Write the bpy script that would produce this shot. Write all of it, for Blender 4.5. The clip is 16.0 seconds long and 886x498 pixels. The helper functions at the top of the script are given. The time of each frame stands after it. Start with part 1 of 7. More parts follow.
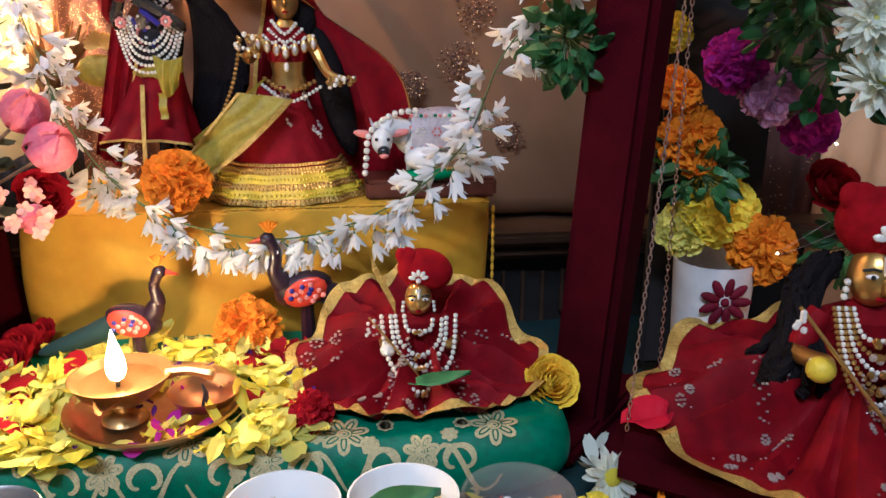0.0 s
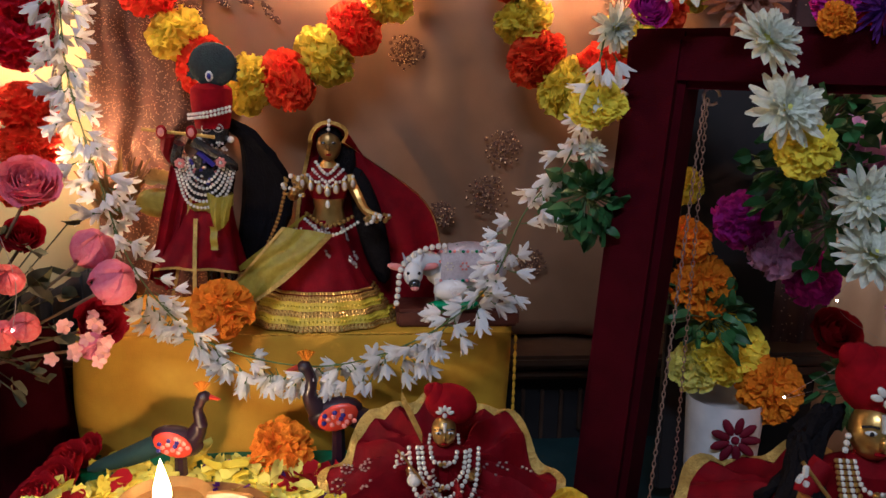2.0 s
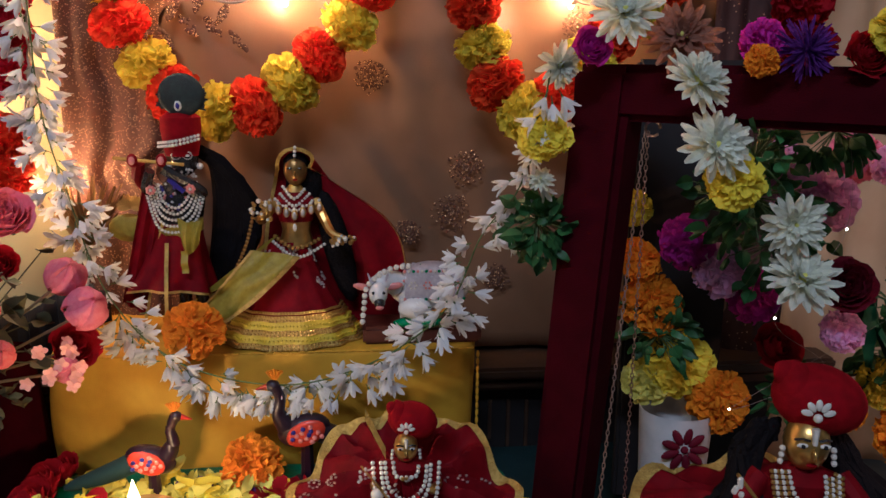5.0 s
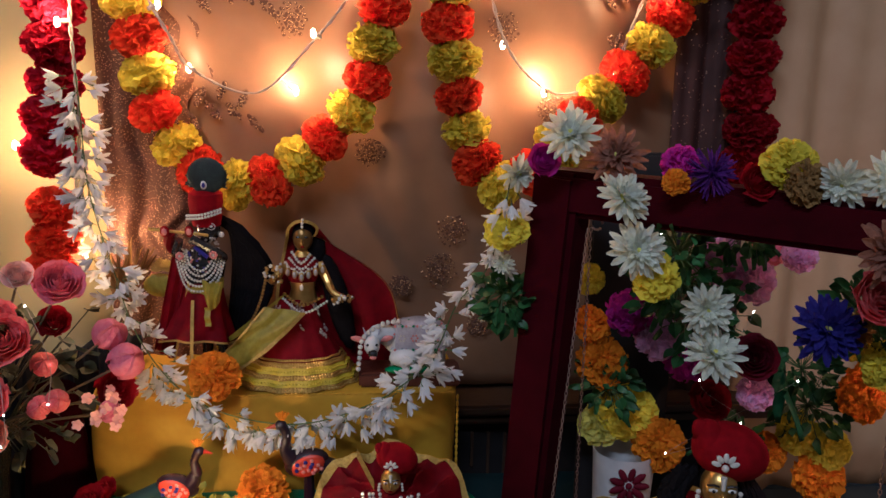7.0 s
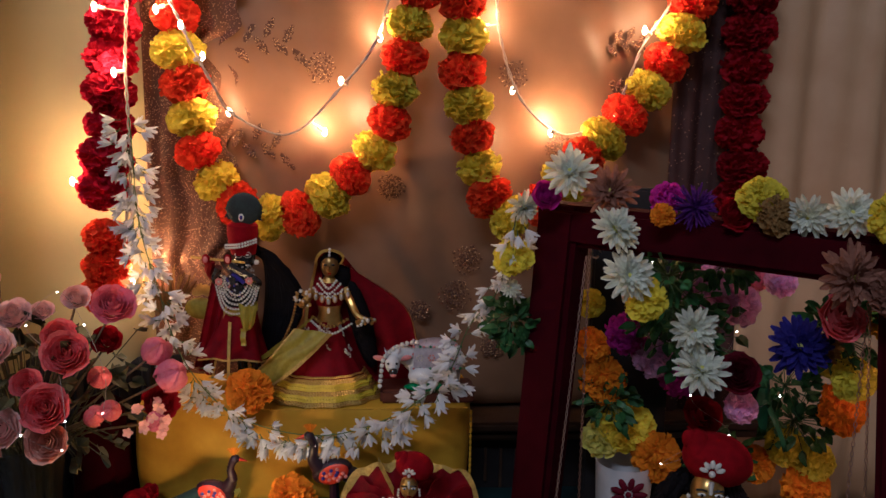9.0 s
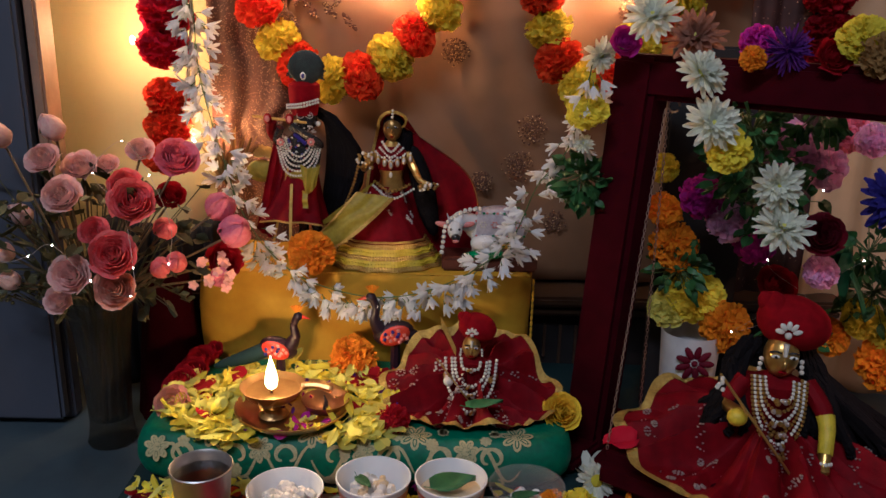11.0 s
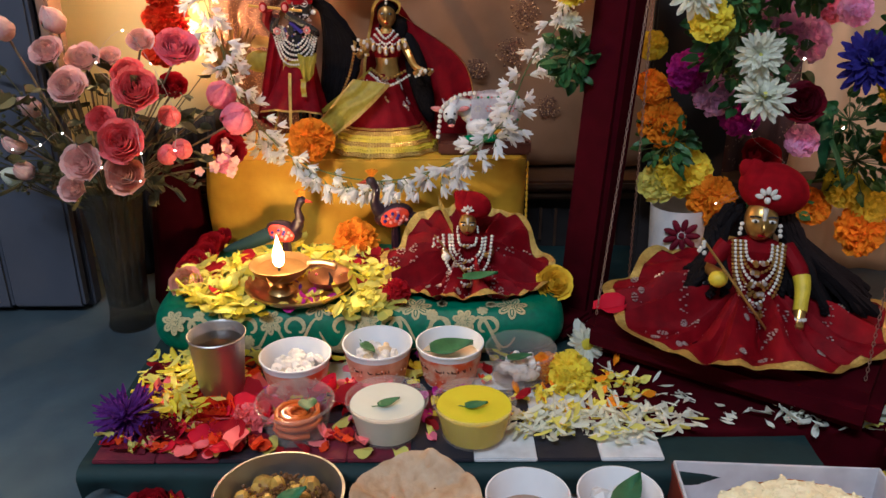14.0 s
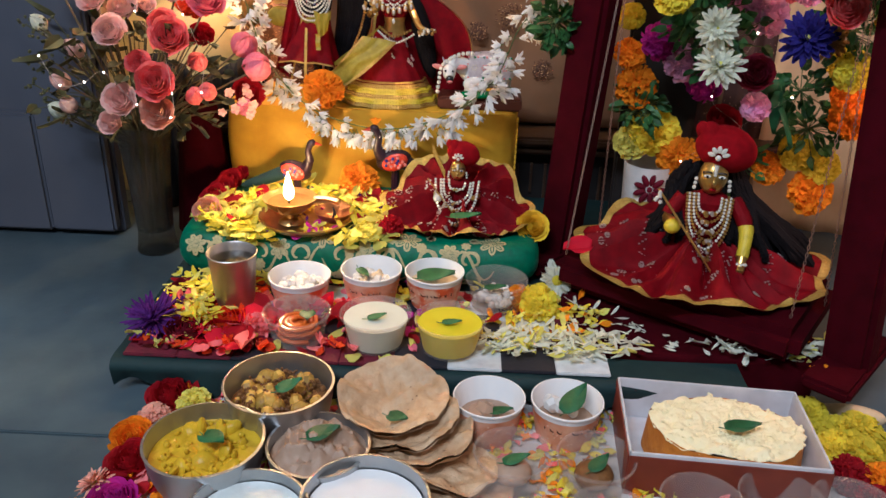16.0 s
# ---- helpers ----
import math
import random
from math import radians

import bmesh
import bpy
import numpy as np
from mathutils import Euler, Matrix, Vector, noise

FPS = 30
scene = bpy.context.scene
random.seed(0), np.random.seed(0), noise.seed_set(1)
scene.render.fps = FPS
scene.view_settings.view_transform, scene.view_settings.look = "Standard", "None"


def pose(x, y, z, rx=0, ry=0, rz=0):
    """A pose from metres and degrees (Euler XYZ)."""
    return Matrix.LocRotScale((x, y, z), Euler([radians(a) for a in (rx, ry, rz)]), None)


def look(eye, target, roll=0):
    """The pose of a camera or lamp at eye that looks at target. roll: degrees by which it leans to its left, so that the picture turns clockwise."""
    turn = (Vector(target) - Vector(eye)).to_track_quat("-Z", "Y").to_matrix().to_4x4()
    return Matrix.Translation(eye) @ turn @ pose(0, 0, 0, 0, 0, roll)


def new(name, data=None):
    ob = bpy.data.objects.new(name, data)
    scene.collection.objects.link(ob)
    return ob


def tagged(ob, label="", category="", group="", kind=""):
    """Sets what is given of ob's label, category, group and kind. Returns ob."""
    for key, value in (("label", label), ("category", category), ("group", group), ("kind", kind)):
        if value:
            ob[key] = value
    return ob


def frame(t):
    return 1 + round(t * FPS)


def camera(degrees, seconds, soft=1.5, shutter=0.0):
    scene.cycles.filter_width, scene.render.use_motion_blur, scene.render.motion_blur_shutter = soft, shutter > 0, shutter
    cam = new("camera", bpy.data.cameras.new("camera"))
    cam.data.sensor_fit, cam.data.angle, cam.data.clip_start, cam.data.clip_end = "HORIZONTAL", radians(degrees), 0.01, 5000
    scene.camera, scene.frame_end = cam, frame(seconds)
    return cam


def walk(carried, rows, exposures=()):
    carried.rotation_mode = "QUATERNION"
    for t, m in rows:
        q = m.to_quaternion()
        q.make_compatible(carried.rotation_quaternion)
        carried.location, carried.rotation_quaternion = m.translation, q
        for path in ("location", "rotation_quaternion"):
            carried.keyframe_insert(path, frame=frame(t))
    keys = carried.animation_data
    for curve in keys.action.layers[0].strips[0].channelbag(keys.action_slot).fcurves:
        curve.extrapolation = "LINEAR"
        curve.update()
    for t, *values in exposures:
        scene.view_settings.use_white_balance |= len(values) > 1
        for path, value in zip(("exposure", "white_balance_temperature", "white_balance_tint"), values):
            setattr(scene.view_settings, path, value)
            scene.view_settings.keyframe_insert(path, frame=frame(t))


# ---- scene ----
cam = camera(57.5, 16.0)
METRES, EYE, TILT, LEAN, TURN = 0.7, 0.394, -18.0, 0.0, -7.0
ROWS = [
    (0.0, 0.0, 0.0, 0.0, 0.0, -0.0, -0.0),
    (0.5, -0.0102, -0.0203, 0.0169, 1.14, 1.21, -1.51),
    (1.0, -0.0135, -0.0461, 0.0462, 1.34, 3.04, -1.56),
    (1.5, -0.0123, -0.0623, 0.0588, 1.31, 4.55, -1.57),
    (2.0, -0.0093, -0.0716, 0.0677, 1.32, 5.33, -1.59),
    (2.5, -0.0084, -0.0774, 0.0695, 1.3, 5.41, -1.68),
    (3.0, -0.0049, -0.0871, 0.0768, 1.3, 5.61, -1.71),
    (3.5, 0.0026, -0.0922, 0.0809, 1.0, 5.78, -1.72),
    (6.0, 0.0341, -0.1993, 0.1271, 0.19, 4.66, -0.47),
    (6.5, 0.0405, -0.2659, 0.1507, 1.03, 4.67, -1.44),
    (7.0, 0.0682, -0.308, 0.1751, 1.34, 5.08, -1.65),
    (7.5, 0.0964, -0.3393, 0.2048, 0.08, 7.57, -2.2),
    (8.0, 0.1101, -0.3846, 0.2251, -1.27, 10.05, -2.64),
    (8.5, 0.1139, -0.4226, 0.204, -1.36, 10.2, -2.39),
    (9.0, 0.0814, -0.4278, 0.1553, 2.76, 7.32, -1.91),
    (9.5, 0.0538, -0.4251, 0.1257, 5.42, 5.36, -2.2),
    (12.0, 0.0589, -0.3697, 0.0409, 6.02, -1.05, -3.44),
    (12.5, 0.0705, -0.3746, 0.0338, 6.05, -1.91, -3.17),
    (13.0, 0.0762, -0.3984, 0.0328, 6.06, -2.4, -2.46),
    (13.5, 0.0777, -0.4208, 0.0253, 6.03, -3.24, -2.0),
    (14.0, 0.0772, -0.4412, 0.0171, 6.42, -4.88, -1.92),
    (14.5, 0.0932, -0.4764, 0.0167, 7.0, -6.05, -1.2),
    (15.0, 0.1129, -0.5238, 0.0113, 7.77, -7.13, -1.63),
    (15.5, 0.1258, -0.5596, 0.0026, 7.8, -7.28, -3.3),
    (16.0, 0.1468, -0.6015, -0.007, 7.97, -7.43, -4.47),
]
EXPOSURES = [(0.0, 0.5, 5000, 5), (1.0, 0.07, 5000, 6), (2.0, -0.39, 5100, 9), (3.5, -0.49, 5100, 9), (6.0, -0.61, 5100, 9), (8.5, -0.9, 5200, 11), (9.7, -1.03, 5450, 13), (12.0, -0.12, 5400, 7), (13.0, 0.03, 5400, 6), (14.5, 0.24, 5400, 5), (16.0, 0.44, 5500, 4)]
walk(cam, [(t, pose(0, 0, EYE, TILT, LEAN, TURN) @ pose(METRES * x, METRES * y, METRES * z, 90 + pitch, roll, yaw)) for t, x, y, z, yaw, pitch, roll in ROWS], EXPOSURES)

# ---- world and light ----
world = bpy.data.worlds.new("room_dusk")
scene.world = world
world.use_nodes = True
world.node_tree.nodes["Background"].inputs[0].default_value = (0.55, 0.6, 0.75, 1)
world.node_tree.nodes["Background"].inputs[1].default_value = 0.02


def area_lamp(name, m, sx, sy, power, colour):
    d = bpy.data.lights.new(name, "AREA")
    d.shape, d.size, d.size_y, d.energy, d.color = "RECTANGLE", sx, sy, power, colour
    ob = new(name, d)
    ob.matrix_world = m
    return ob


def point_lamp(name, p, power, colour, radius=0.004):
    d = bpy.data.lights.new(name, "POINT")
    d.energy, d.color, d.shadow_soft_size = power, colour, radius
    ob = new(name, d)
    ob.location = p
    return ob


WARM = (1.0, 0.55, 0.23)
BULBS = 16.0
# the tube light on the ceiling of the room
area_lamp("tube_light_glow", look((-0.55, -1.30, 2.14), (0.1, 0.4, 0.1)), 1.2, 0.12, 39.0, (0.96, 0.95, 1.0))


# ---- materials ----
def mat(name, col, col2=None, rough=0.6, metal=0.0, scale=40.0, bump=0.15, bscale=None, sheen=0.0,
        vary=0.0, island=0.0, clear=0.0, coat=0.0, thin=0.0, emit=0.0, contrast=0.25, ior=1.45, stains=0.0, sheer=0.0):
    m = bpy.data.materials.new(name)
    m.use_nodes = True
    nt = m.node_tree
    n, l = nt.nodes, nt.links
    b = n["Principled BSDF"]
    tc = n.new("ShaderNodeTexCoord")
    tex = n.new("ShaderNodeTexNoise")
    tex.inputs["Scale"].default_value, tex.inputs["Detail"].default_value = scale, 6
    l.new(tc.outputs["Object"], tex.inputs["Vector"])
    ramp = n.new("ShaderNodeMapRange")
    ramp.inputs[1].default_value, ramp.inputs[2].default_value = 0.5 - contrast, 0.5 + contrast
    l.new(tex.outputs["Fac"], ramp.inputs[0])
    mix = n.new("ShaderNodeMix")
    mix.data_type = "RGBA"
    c2 = col2 or tuple(min(1, c * 0.72) for c in col)
    mix.inputs[6].default_value, mix.inputs[7].default_value = (*col, 1), (*c2, 1)
    l.new(ramp.outputs[0], mix.inputs[0])
    out = mix.outputs[2]
    if stains:
        t2 = n.new("ShaderNodeTexNoise")
        t2.inputs["Scale"].default_value, t2.inputs["Detail"].default_value = scale / 9, 4
        l.new(tc.outputs["Object"], t2.inputs["Vector"])
        mr = n.new("ShaderNodeMapRange")
        mr.inputs[1].default_value, mr.inputs[2].default_value, mr.inputs[3].default_value = 0.35, 0.65, 1 - stains
        l.new(t2.outputs["Fac"], mr.inputs[0])
        hs = n.new("ShaderNodeHueSaturation")
        l.new(mr.outputs[0], hs.inputs["Value"])
        l.new(out, hs.inputs["Color"])
        out = hs.outputs[0]
    for amount, node, socket in ((vary, "ShaderNodeObjectInfo", "Random"), (island, "ShaderNodeNewGeometry", "Random Per Island")):
        if amount:
            src = n.new(node)
            mr = n.new("ShaderNodeMapRange")
            mr.inputs[3].default_value, mr.inputs[4].default_value = 1 - amount, 1 + amount
            l.new(src.outputs[socket], mr.inputs[0])
            hs = n.new("ShaderNodeHueSaturation")
            l.new(mr.outputs[0], hs.inputs["Value"])
            l.new(out, hs.inputs["Color"])
            out = hs.outputs[0]
    l.new(out, b.inputs["Base Color"])
    b.inputs["Roughness"].default_value, b.inputs["Metallic"].default_value = rough, metal
    b.inputs["IOR"].default_value = ior
    b.inputs["Sheen Weight"].default_value, b.inputs["Sheen Roughness"].default_value = sheen, 0.4
    b.inputs["Sheen Tint"].default_value = (*col, 1)
    b.inputs["Transmission Weight"].default_value = clear
    b.inputs["Coat Weight"].default_value = coat
    if emit:
        b.inputs["Emission Color"].default_value, b.inputs["Emission Strength"].default_value = (*col, 1), emit
    if bump:
        bn = n.new("ShaderNodeBump")
        bt = n.new("ShaderNodeTexNoise")
        bt.inputs["Scale"].default_value, bt.inputs["Detail"].default_value = bscale or scale * 3, 4
        l.new(tc.outputs["Object"], bt.inputs["Vector"])
        bn.inputs["Strength"].default_value, bn.inputs["Distance"].default_value = bump, 0.002 if scale > 8 else 0.05
        l.new(bt.outputs["Fac"], bn.inputs["Height"])
        l.new(bn.outputs[0], b.inputs["Normal"])
    if sheer:
        tp = n.new("ShaderNodeBsdfTransparent")
        tp.inputs[0].default_value = (*col, 1)
        ms = n.new("ShaderNodeMixShader")
        ms.inputs[0].default_value = sheer
        l.new(b.outputs[0], ms.inputs[1])
        l.new(tp.outputs[0], ms.inputs[2])
        l.new(ms.outputs[0], n["Material Output"].inputs[0])
    if thin:
        tr = n.new("ShaderNodeBsdfTranslucent")
        l.new(out, tr.inputs[0])
        ms = n.new("ShaderNodeMixShader")
        ms.inputs[0].default_value = thin
        l.new(b.outputs[0], ms.inputs[1])
        l.new(tr.outputs[0], ms.inputs[2])
        l.new(ms.outputs[0], n["Material Output"].inputs[0])
    return m


def glitter(name, base, flake, scale, density):
    """Cloth with tiny metal sequins strewn over it."""
    m = mat(name, base, rough=0.75, scale=60, bump=0.3, sheen=0.1)
    n, l = m.node_tree.nodes, m.node_tree.links
    b, tc = n["Principled BSDF"], n["Texture Coordinate"]
    vor = n.new("ShaderNodeTexVoronoi")
    vor.inputs["Scale"].default_value = scale
    l.new(tc.outputs["Object"], vor.inputs["Vector"])
    sep = n.new("ShaderNodeSeparateColor")
    l.new(vor.outputs["Color"], sep.inputs[0])
    gt = n.new("ShaderNodeMath")
    gt.operation, gt.inputs[1].default_value = "GREATER_THAN", 1 - density
    l.new(sep.outputs[0], gt.inputs[0])
    lt = n.new("ShaderNodeMath")
    lt.operation, lt.inputs[1].default_value = "LESS_THAN", 0.38
    l.new(vor.outputs["Distance"], lt.inputs[0])
    mul = n.new("ShaderNodeMath")
    mul.operation = "MULTIPLY"
    l.new(gt.outputs[0], mul.inputs[0])
    l.new(lt.outputs[0], mul.inputs[1])
    b2 = n.new("ShaderNodeBsdfPrincipled")
    b2.inputs["Base Color"].default_value, b2.inputs["Metallic"].default_value, b2.inputs["Roughness"].default_value = (*flake, 1), 0.85, 0.42
    nm = n.new("ShaderNodeBump")
    nm.inputs["Strength"].default_value, nm.inputs["Distance"].default_value = 1.0, 0.004
    l.new(sep.outputs[1], nm.inputs["Height"])
    l.new(nm.outputs[0], b2.inputs["Normal"])
    ms = n.new("ShaderNodeMixShader")
    l.new(mul.outputs[0], ms.inputs[0])
    l.new(b.outputs[0], ms.inputs[1])
    l.new(b2.outputs[0], ms.inputs[2])
    l.new(ms.outputs[0], n["Material Output"].inputs[0])
    return m


M_FLOOR = mat("floor_tile", (0.10, 0.14, 0.16), (0.07, 0.10, 0.125), rough=0.28, scale=22, bump=0.12, bscale=60, stains=0.5)
M_WALL = mat("yellow_wall_paint", (0.62, 0.52, 0.26), (0.55, 0.45, 0.22), rough=0.7, scale=9, bump=0.1, bscale=90, stains=0.2)
M_ROOM = mat("room_paint", (0.55, 0.52, 0.46), rough=0.8, scale=6, bump=0.08)
M_DOOR = mat("grey_blue_paint", (0.088, 0.095, 0.125), (0.068, 0.074, 0.10), rough=0.5, scale=12, bump=0.12, stains=0.3)
M_TRIM = mat("raw_wood_edge", (0.42, 0.24, 0.15), rough=0.6, scale=40, bump=0.2, stains=0.3)
M_SATIN = mat("peach_satin", (0.262, 0.136, 0.072), (0.205, 0.104, 0.052), rough=0.42, scale=18, bump=0.12, bscale=700, sheen=0.3, stains=0.25)
M_SEQ = glitter("brown_sequin_cloth", (0.14, 0.055, 0.028), (0.62, 0.36, 0.20), 640, 0.34)
M_SEQ2 = glitter("brown_sequin_motif", (0.13, 0.055, 0.03), (0.8, 0.5, 0.25), 520, 0.52)
M_DARKCURT = glitter("dark_brown_cloth", (0.07, 0.025, 0.02), (0.5, 0.3, 0.2), 420, 0.06)
M_CURT = mat("beige_curtain", (0.72, 0.47, 0.27), (0.62, 0.38, 0.20), rough=0.5, scale=20, bump=0.15, bscale=600, sheen=0.2, stains=0.2)
M_LEDGE = mat("varnished_ledge", (0.11, 0.06, 0.035), (0.07, 0.035, 0.02), rough=0.45, scale=30, bump=0.2, stains=0.4)
# near black; also stands in for shade below the ledge and behind flowers
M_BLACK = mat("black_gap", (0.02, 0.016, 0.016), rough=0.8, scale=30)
M_YCLOTH = mat("yellow_cloth", (0.78, 0.42, 0.02), (0.66, 0.33, 0.012), rough=0.75, scale=50, bump=0.25, bscale=900, sheen=0.3, stains=0.18)
M_LACE = mat("gold_lace", (0.62, 0.42, 0.10), (0.4, 0.24, 0.05), rough=0.45, metal=0.5, scale=300, bump=0.8, bscale=500)
M_GREEN = mat("green_brocade", (0.003, 0.19, 0.095), (0.002, 0.11, 0.06), rough=0.5, scale=160, bump=0.3, bscale=900, sheen=0.25, stains=0.2)
M_ZARI = mat("zari_thread", (0.66, 0.58, 0.32), (0.46, 0.40, 0.20), rough=0.5, metal=0.2, scale=500, bump=0.8, bscale=900)
M_TEAL = mat("dark_teal_cloth", (0.006, 0.028, 0.030), rough=0.75, scale=60, bump=0.2, sheen=0.2)
M_CHECKW = mat("white_cloth", (0.72, 0.74, 0.76), rough=0.8, scale=80, bump=0.2, stains=0.12)
M_CHECKB = mat("black_cloth", (0.02, 0.02, 0.03), rough=0.7, scale=80, bump=0.2)
M_CHECKR = mat("maroon_cloth", (0.17, 0.012, 0.03), (0.08, 0.01, 0.02), rough=0.75, scale=80, bump=0.2)
M_VELVET = mat("maroon_velvet", (0.055, 0.0008, 0.005), (0.033, 0.0005, 0.003), rough=0.85, ior=1.15, scale=45, bump=0.25, bscale=900, sheen=0.03, stains=0.25)
M_REDSKIRT = mat("red_velvet", (0.24, 0.001, 0.007), (0.12, 0.0006, 0.004), rough=0.65, ior=1.22, scale=70, bump=0.3, bscale=900, sheen=0.03, stains=0.2)
M_REDHAT = mat("bright_red_velvet", (0.29, 0.0015, 0.007), (0.17, 0.001, 0.004), rough=0.85, ior=1.2, scale=90, bump=0.3, bscale=900, sheen=0.06)
M_ORGANZA = mat("yellow_green_organza", (0.46, 0.37, 0.045), (0.30, 0.23, 0.02), rough=0.4, scale=160, bump=0.5, bscale=500, sheen=0.3, thin=0.25)
M_YSILK = mat("yellow_silk_band", (0.75, 0.55, 0.03), rough=0.45, scale=150, bump=0.3, bscale=800, sheen=0.3)
M_GOLD = mat("polished_gold", (0.66, 0.42, 0.13), (0.46, 0.27, 0.07), rough=0.3, metal=0.9, scale=90, bump=0.1)
M_BRASS = mat("worn_brass", (0.72, 0.46, 0.18), (0.5, 0.28, 0.10), rough=0.32, metal=0.95, scale=60, bump=0.12, stains=0.25)
M_COPPER = mat("copper_brass", (0.62, 0.33, 0.16), (0.45, 0.2, 0.1), rough=0.35, metal=0.95, scale=60, bump=0.1)
M_STEEL = mat("brushed_steel", (0.52, 0.53, 0.54), (0.40, 0.41, 0.42), rough=0.46, metal=1.0, scale=30, bump=0.06, bscale=400)
M_STEEL2 = mat("dull_steel", (0.50, 0.48, 0.47), (0.38, 0.36, 0.35), rough=0.42, metal=1.0, scale=30, bump=0.1, bscale=300)
M_PEARL = mat("pearl", (0.82, 0.76, 0.66), rough=0.22, scale=90, bump=0.0, coat=0.6)
M_SILVER = mat("silver_sequin", (0.75, 0.66, 0.62), rough=0.35, metal=0.8, scale=400, bump=0.5)
M_HAIR = mat("black_hair", (0.010, 0.008, 0.009), rough=0.75, ior=1.15, scale=90, bump=0.8, bscale=400)
M_DARKSTONE = mat("black_stone", (0.02, 0.018, 0.02), rough=0.25, scale=60, bump=0.1, coat=0.4)
M_FEATHER = mat("dark_feather", (0.02, 0.035, 0.03), (0.012, 0.014, 0.012), rough=0.5, scale=200, bump=0.6)
M_WHITE = mat("white_glaze", (0.80, 0.78, 0.76), rough=0.3, scale=40, bump=0.05, stains=0.1)
M_PAPER = mat("white_paper", (0.80, 0.80, 0.80), (0.74, 0.74, 0.75), rough=0.6, scale=40, bump=0.1)
M_PRINT = mat("orange_print", (0.62, 0.10, 0.03), (0.70, 0.42, 0.28), rough=0.45, scale=55, bump=0.05, contrast=0.08)
M_PRINT2 = mat("peach_print", (0.72, 0.40, 0.27), (0.55, 0.16, 0.06), rough=0.45, scale=30, bump=0.05, contrast=0.12)
M_DOT = mat("pale_print_dots", (0.74, 0.46, 0.33), rough=0.5, scale=60, bump=0.0)
M_INK = mat("dark_brown_ink", (0.05, 0.015, 0.01), rough=0.5, scale=60, bump=0.0)
M_PLASTIC = mat("clear_plastic", (0.95, 0.92, 0.90), rough=0.10, scale=30, bump=0.02, sheer=0.91)
M_GLASS = mat("pressed_glass", (0.66, 0.72, 0.70), rough=0.0, scale=60, bump=0.1, bscale=120, clear=1.0, ior=1.5)
M_CUTGLASS = mat("cut_glass", (0.66, 0.63, 0.57), rough=0.03, scale=60, bump=1.0, bscale=75, clear=0.96, ior=1.42, sheer=0.55)
M_CURD = mat("white_curd", (0.82, 0.86, 0.78), (0.78, 0.82, 0.73), rough=0.35, scale=60, bump=0.1, thin=0.3)
M_MILK = mat("cool_milk", (0.72, 0.78, 0.78), rough=0.3, scale=60, bump=0.08)
M_MANGO = mat("yellow_custard", (0.85, 0.78, 0.02), (0.82, 0.72, 0.015), rough=0.35, scale=40, bump=0.1, thin=0.3)
M_LEAF = mat("tulsi_leaf", (0.035, 0.16, 0.06), (0.02, 0.10, 0.04), rough=0.5, scale=90, bump=0.4, bscale=260, vary=0.25, thin=0.12)
M_FOL = mat("foliage", (0.045, 0.14, 0.035), (0.025, 0.085, 0.025), rough=0.5, scale=60, bump=0.3, vary=0.2, island=0.35, thin=0.1)
M_DULLFOL = mat("dull_foliage", (0.10, 0.10, 0.04), (0.07, 0.06, 0.03), rough=0.6, scale=60, bump=0.3, island=0.35)
M_STEM = mat("green_stem", (0.10, 0.16, 0.05), rough=0.6, scale=90)
M_BROWNSTEM = mat("brown_stem", (0.20, 0.12, 0.07), (0.11, 0.09, 0.04), rough=0.7, scale=90)
M_BREAD = mat("fried_bread", (0.70, 0.52, 0.34), (0.50, 0.30, 0.15), rough=0.6, scale=75, bump=1.0, bscale=150, vary=0.10, contrast=0.28, stains=0.22)
M_SCORCH = mat("scorched_spot", (0.13, 0.06, 0.03), rough=0.8, scale=200, bump=0.3)
M_DAL = mat("yellow_curry", (0.62, 0.42, 0.02), (0.44, 0.26, 0.012), rough=0.3, ior=1.3, scale=70, bump=0.8, bscale=140)
M_POTATO = mat("spiced_potato", (0.62, 0.40, 0.08), (0.36, 0.17, 0.03), rough=0.4, ior=1.3, scale=90, bump=0.6, bscale=200, island=0.45)
M_MASALA = mat("dark_masala", (0.24, 0.11, 0.035), (0.12, 0.05, 0.02), rough=0.5, ior=1.3, scale=120, bump=0.8, bscale=200)
M_HALWA = mat("brown_halwa", (0.40, 0.28, 0.20), (0.31, 0.20, 0.14), rough=0.55, scale=60, bump=0.5, bscale=110)
M_CAKE = mat("crumbly_cream_cake", (0.86, 0.80, 0.54), (0.82, 0.73, 0.44), rough=0.7, scale=80, bump=1.0, bscale=150)
M_CAKESIDE = mat("browned_cake_side", (0.62, 0.24, 0.03), (0.42, 0.13, 0.015), rough=0.6, scale=70, bump=0.6)
M_CRUMB = mat("sugar_crumb", (0.78, 0.74, 0.70), rough=0.6, scale=90, bump=0.3, island=0.15)
M_NUT = mat("pale_nut", (0.72, 0.55, 0.34), rough=0.5, scale=90, island=0.2)
M_JALEBI = mat("orange_syrup_sweet", (0.72, 0.15, 0.02), rough=0.2, scale=60, coat=0.6)
M_BOXIN = mat("white_card", (0.74, 0.74, 0.78), rough=0.55, scale=40, bump=0.05, stains=0.08)
M_BOXOUT = mat("red_brown_card", (0.20, 0.035, 0.02), rough=0.5, scale=40, bump=0.05)
M_CHAIN = mat("chain_metal", (0.62, 0.42, 0.34), rough=0.35, metal=0.95, scale=90, bump=0.1)
M_CABLE = mat("clear_white_cable", (0.55, 0.45, 0.38), rough=0.4, scale=90)
M_BULB = mat("lit_bulb", (1.0, 0.72, 0.40), emit=40.0, bump=0.0)
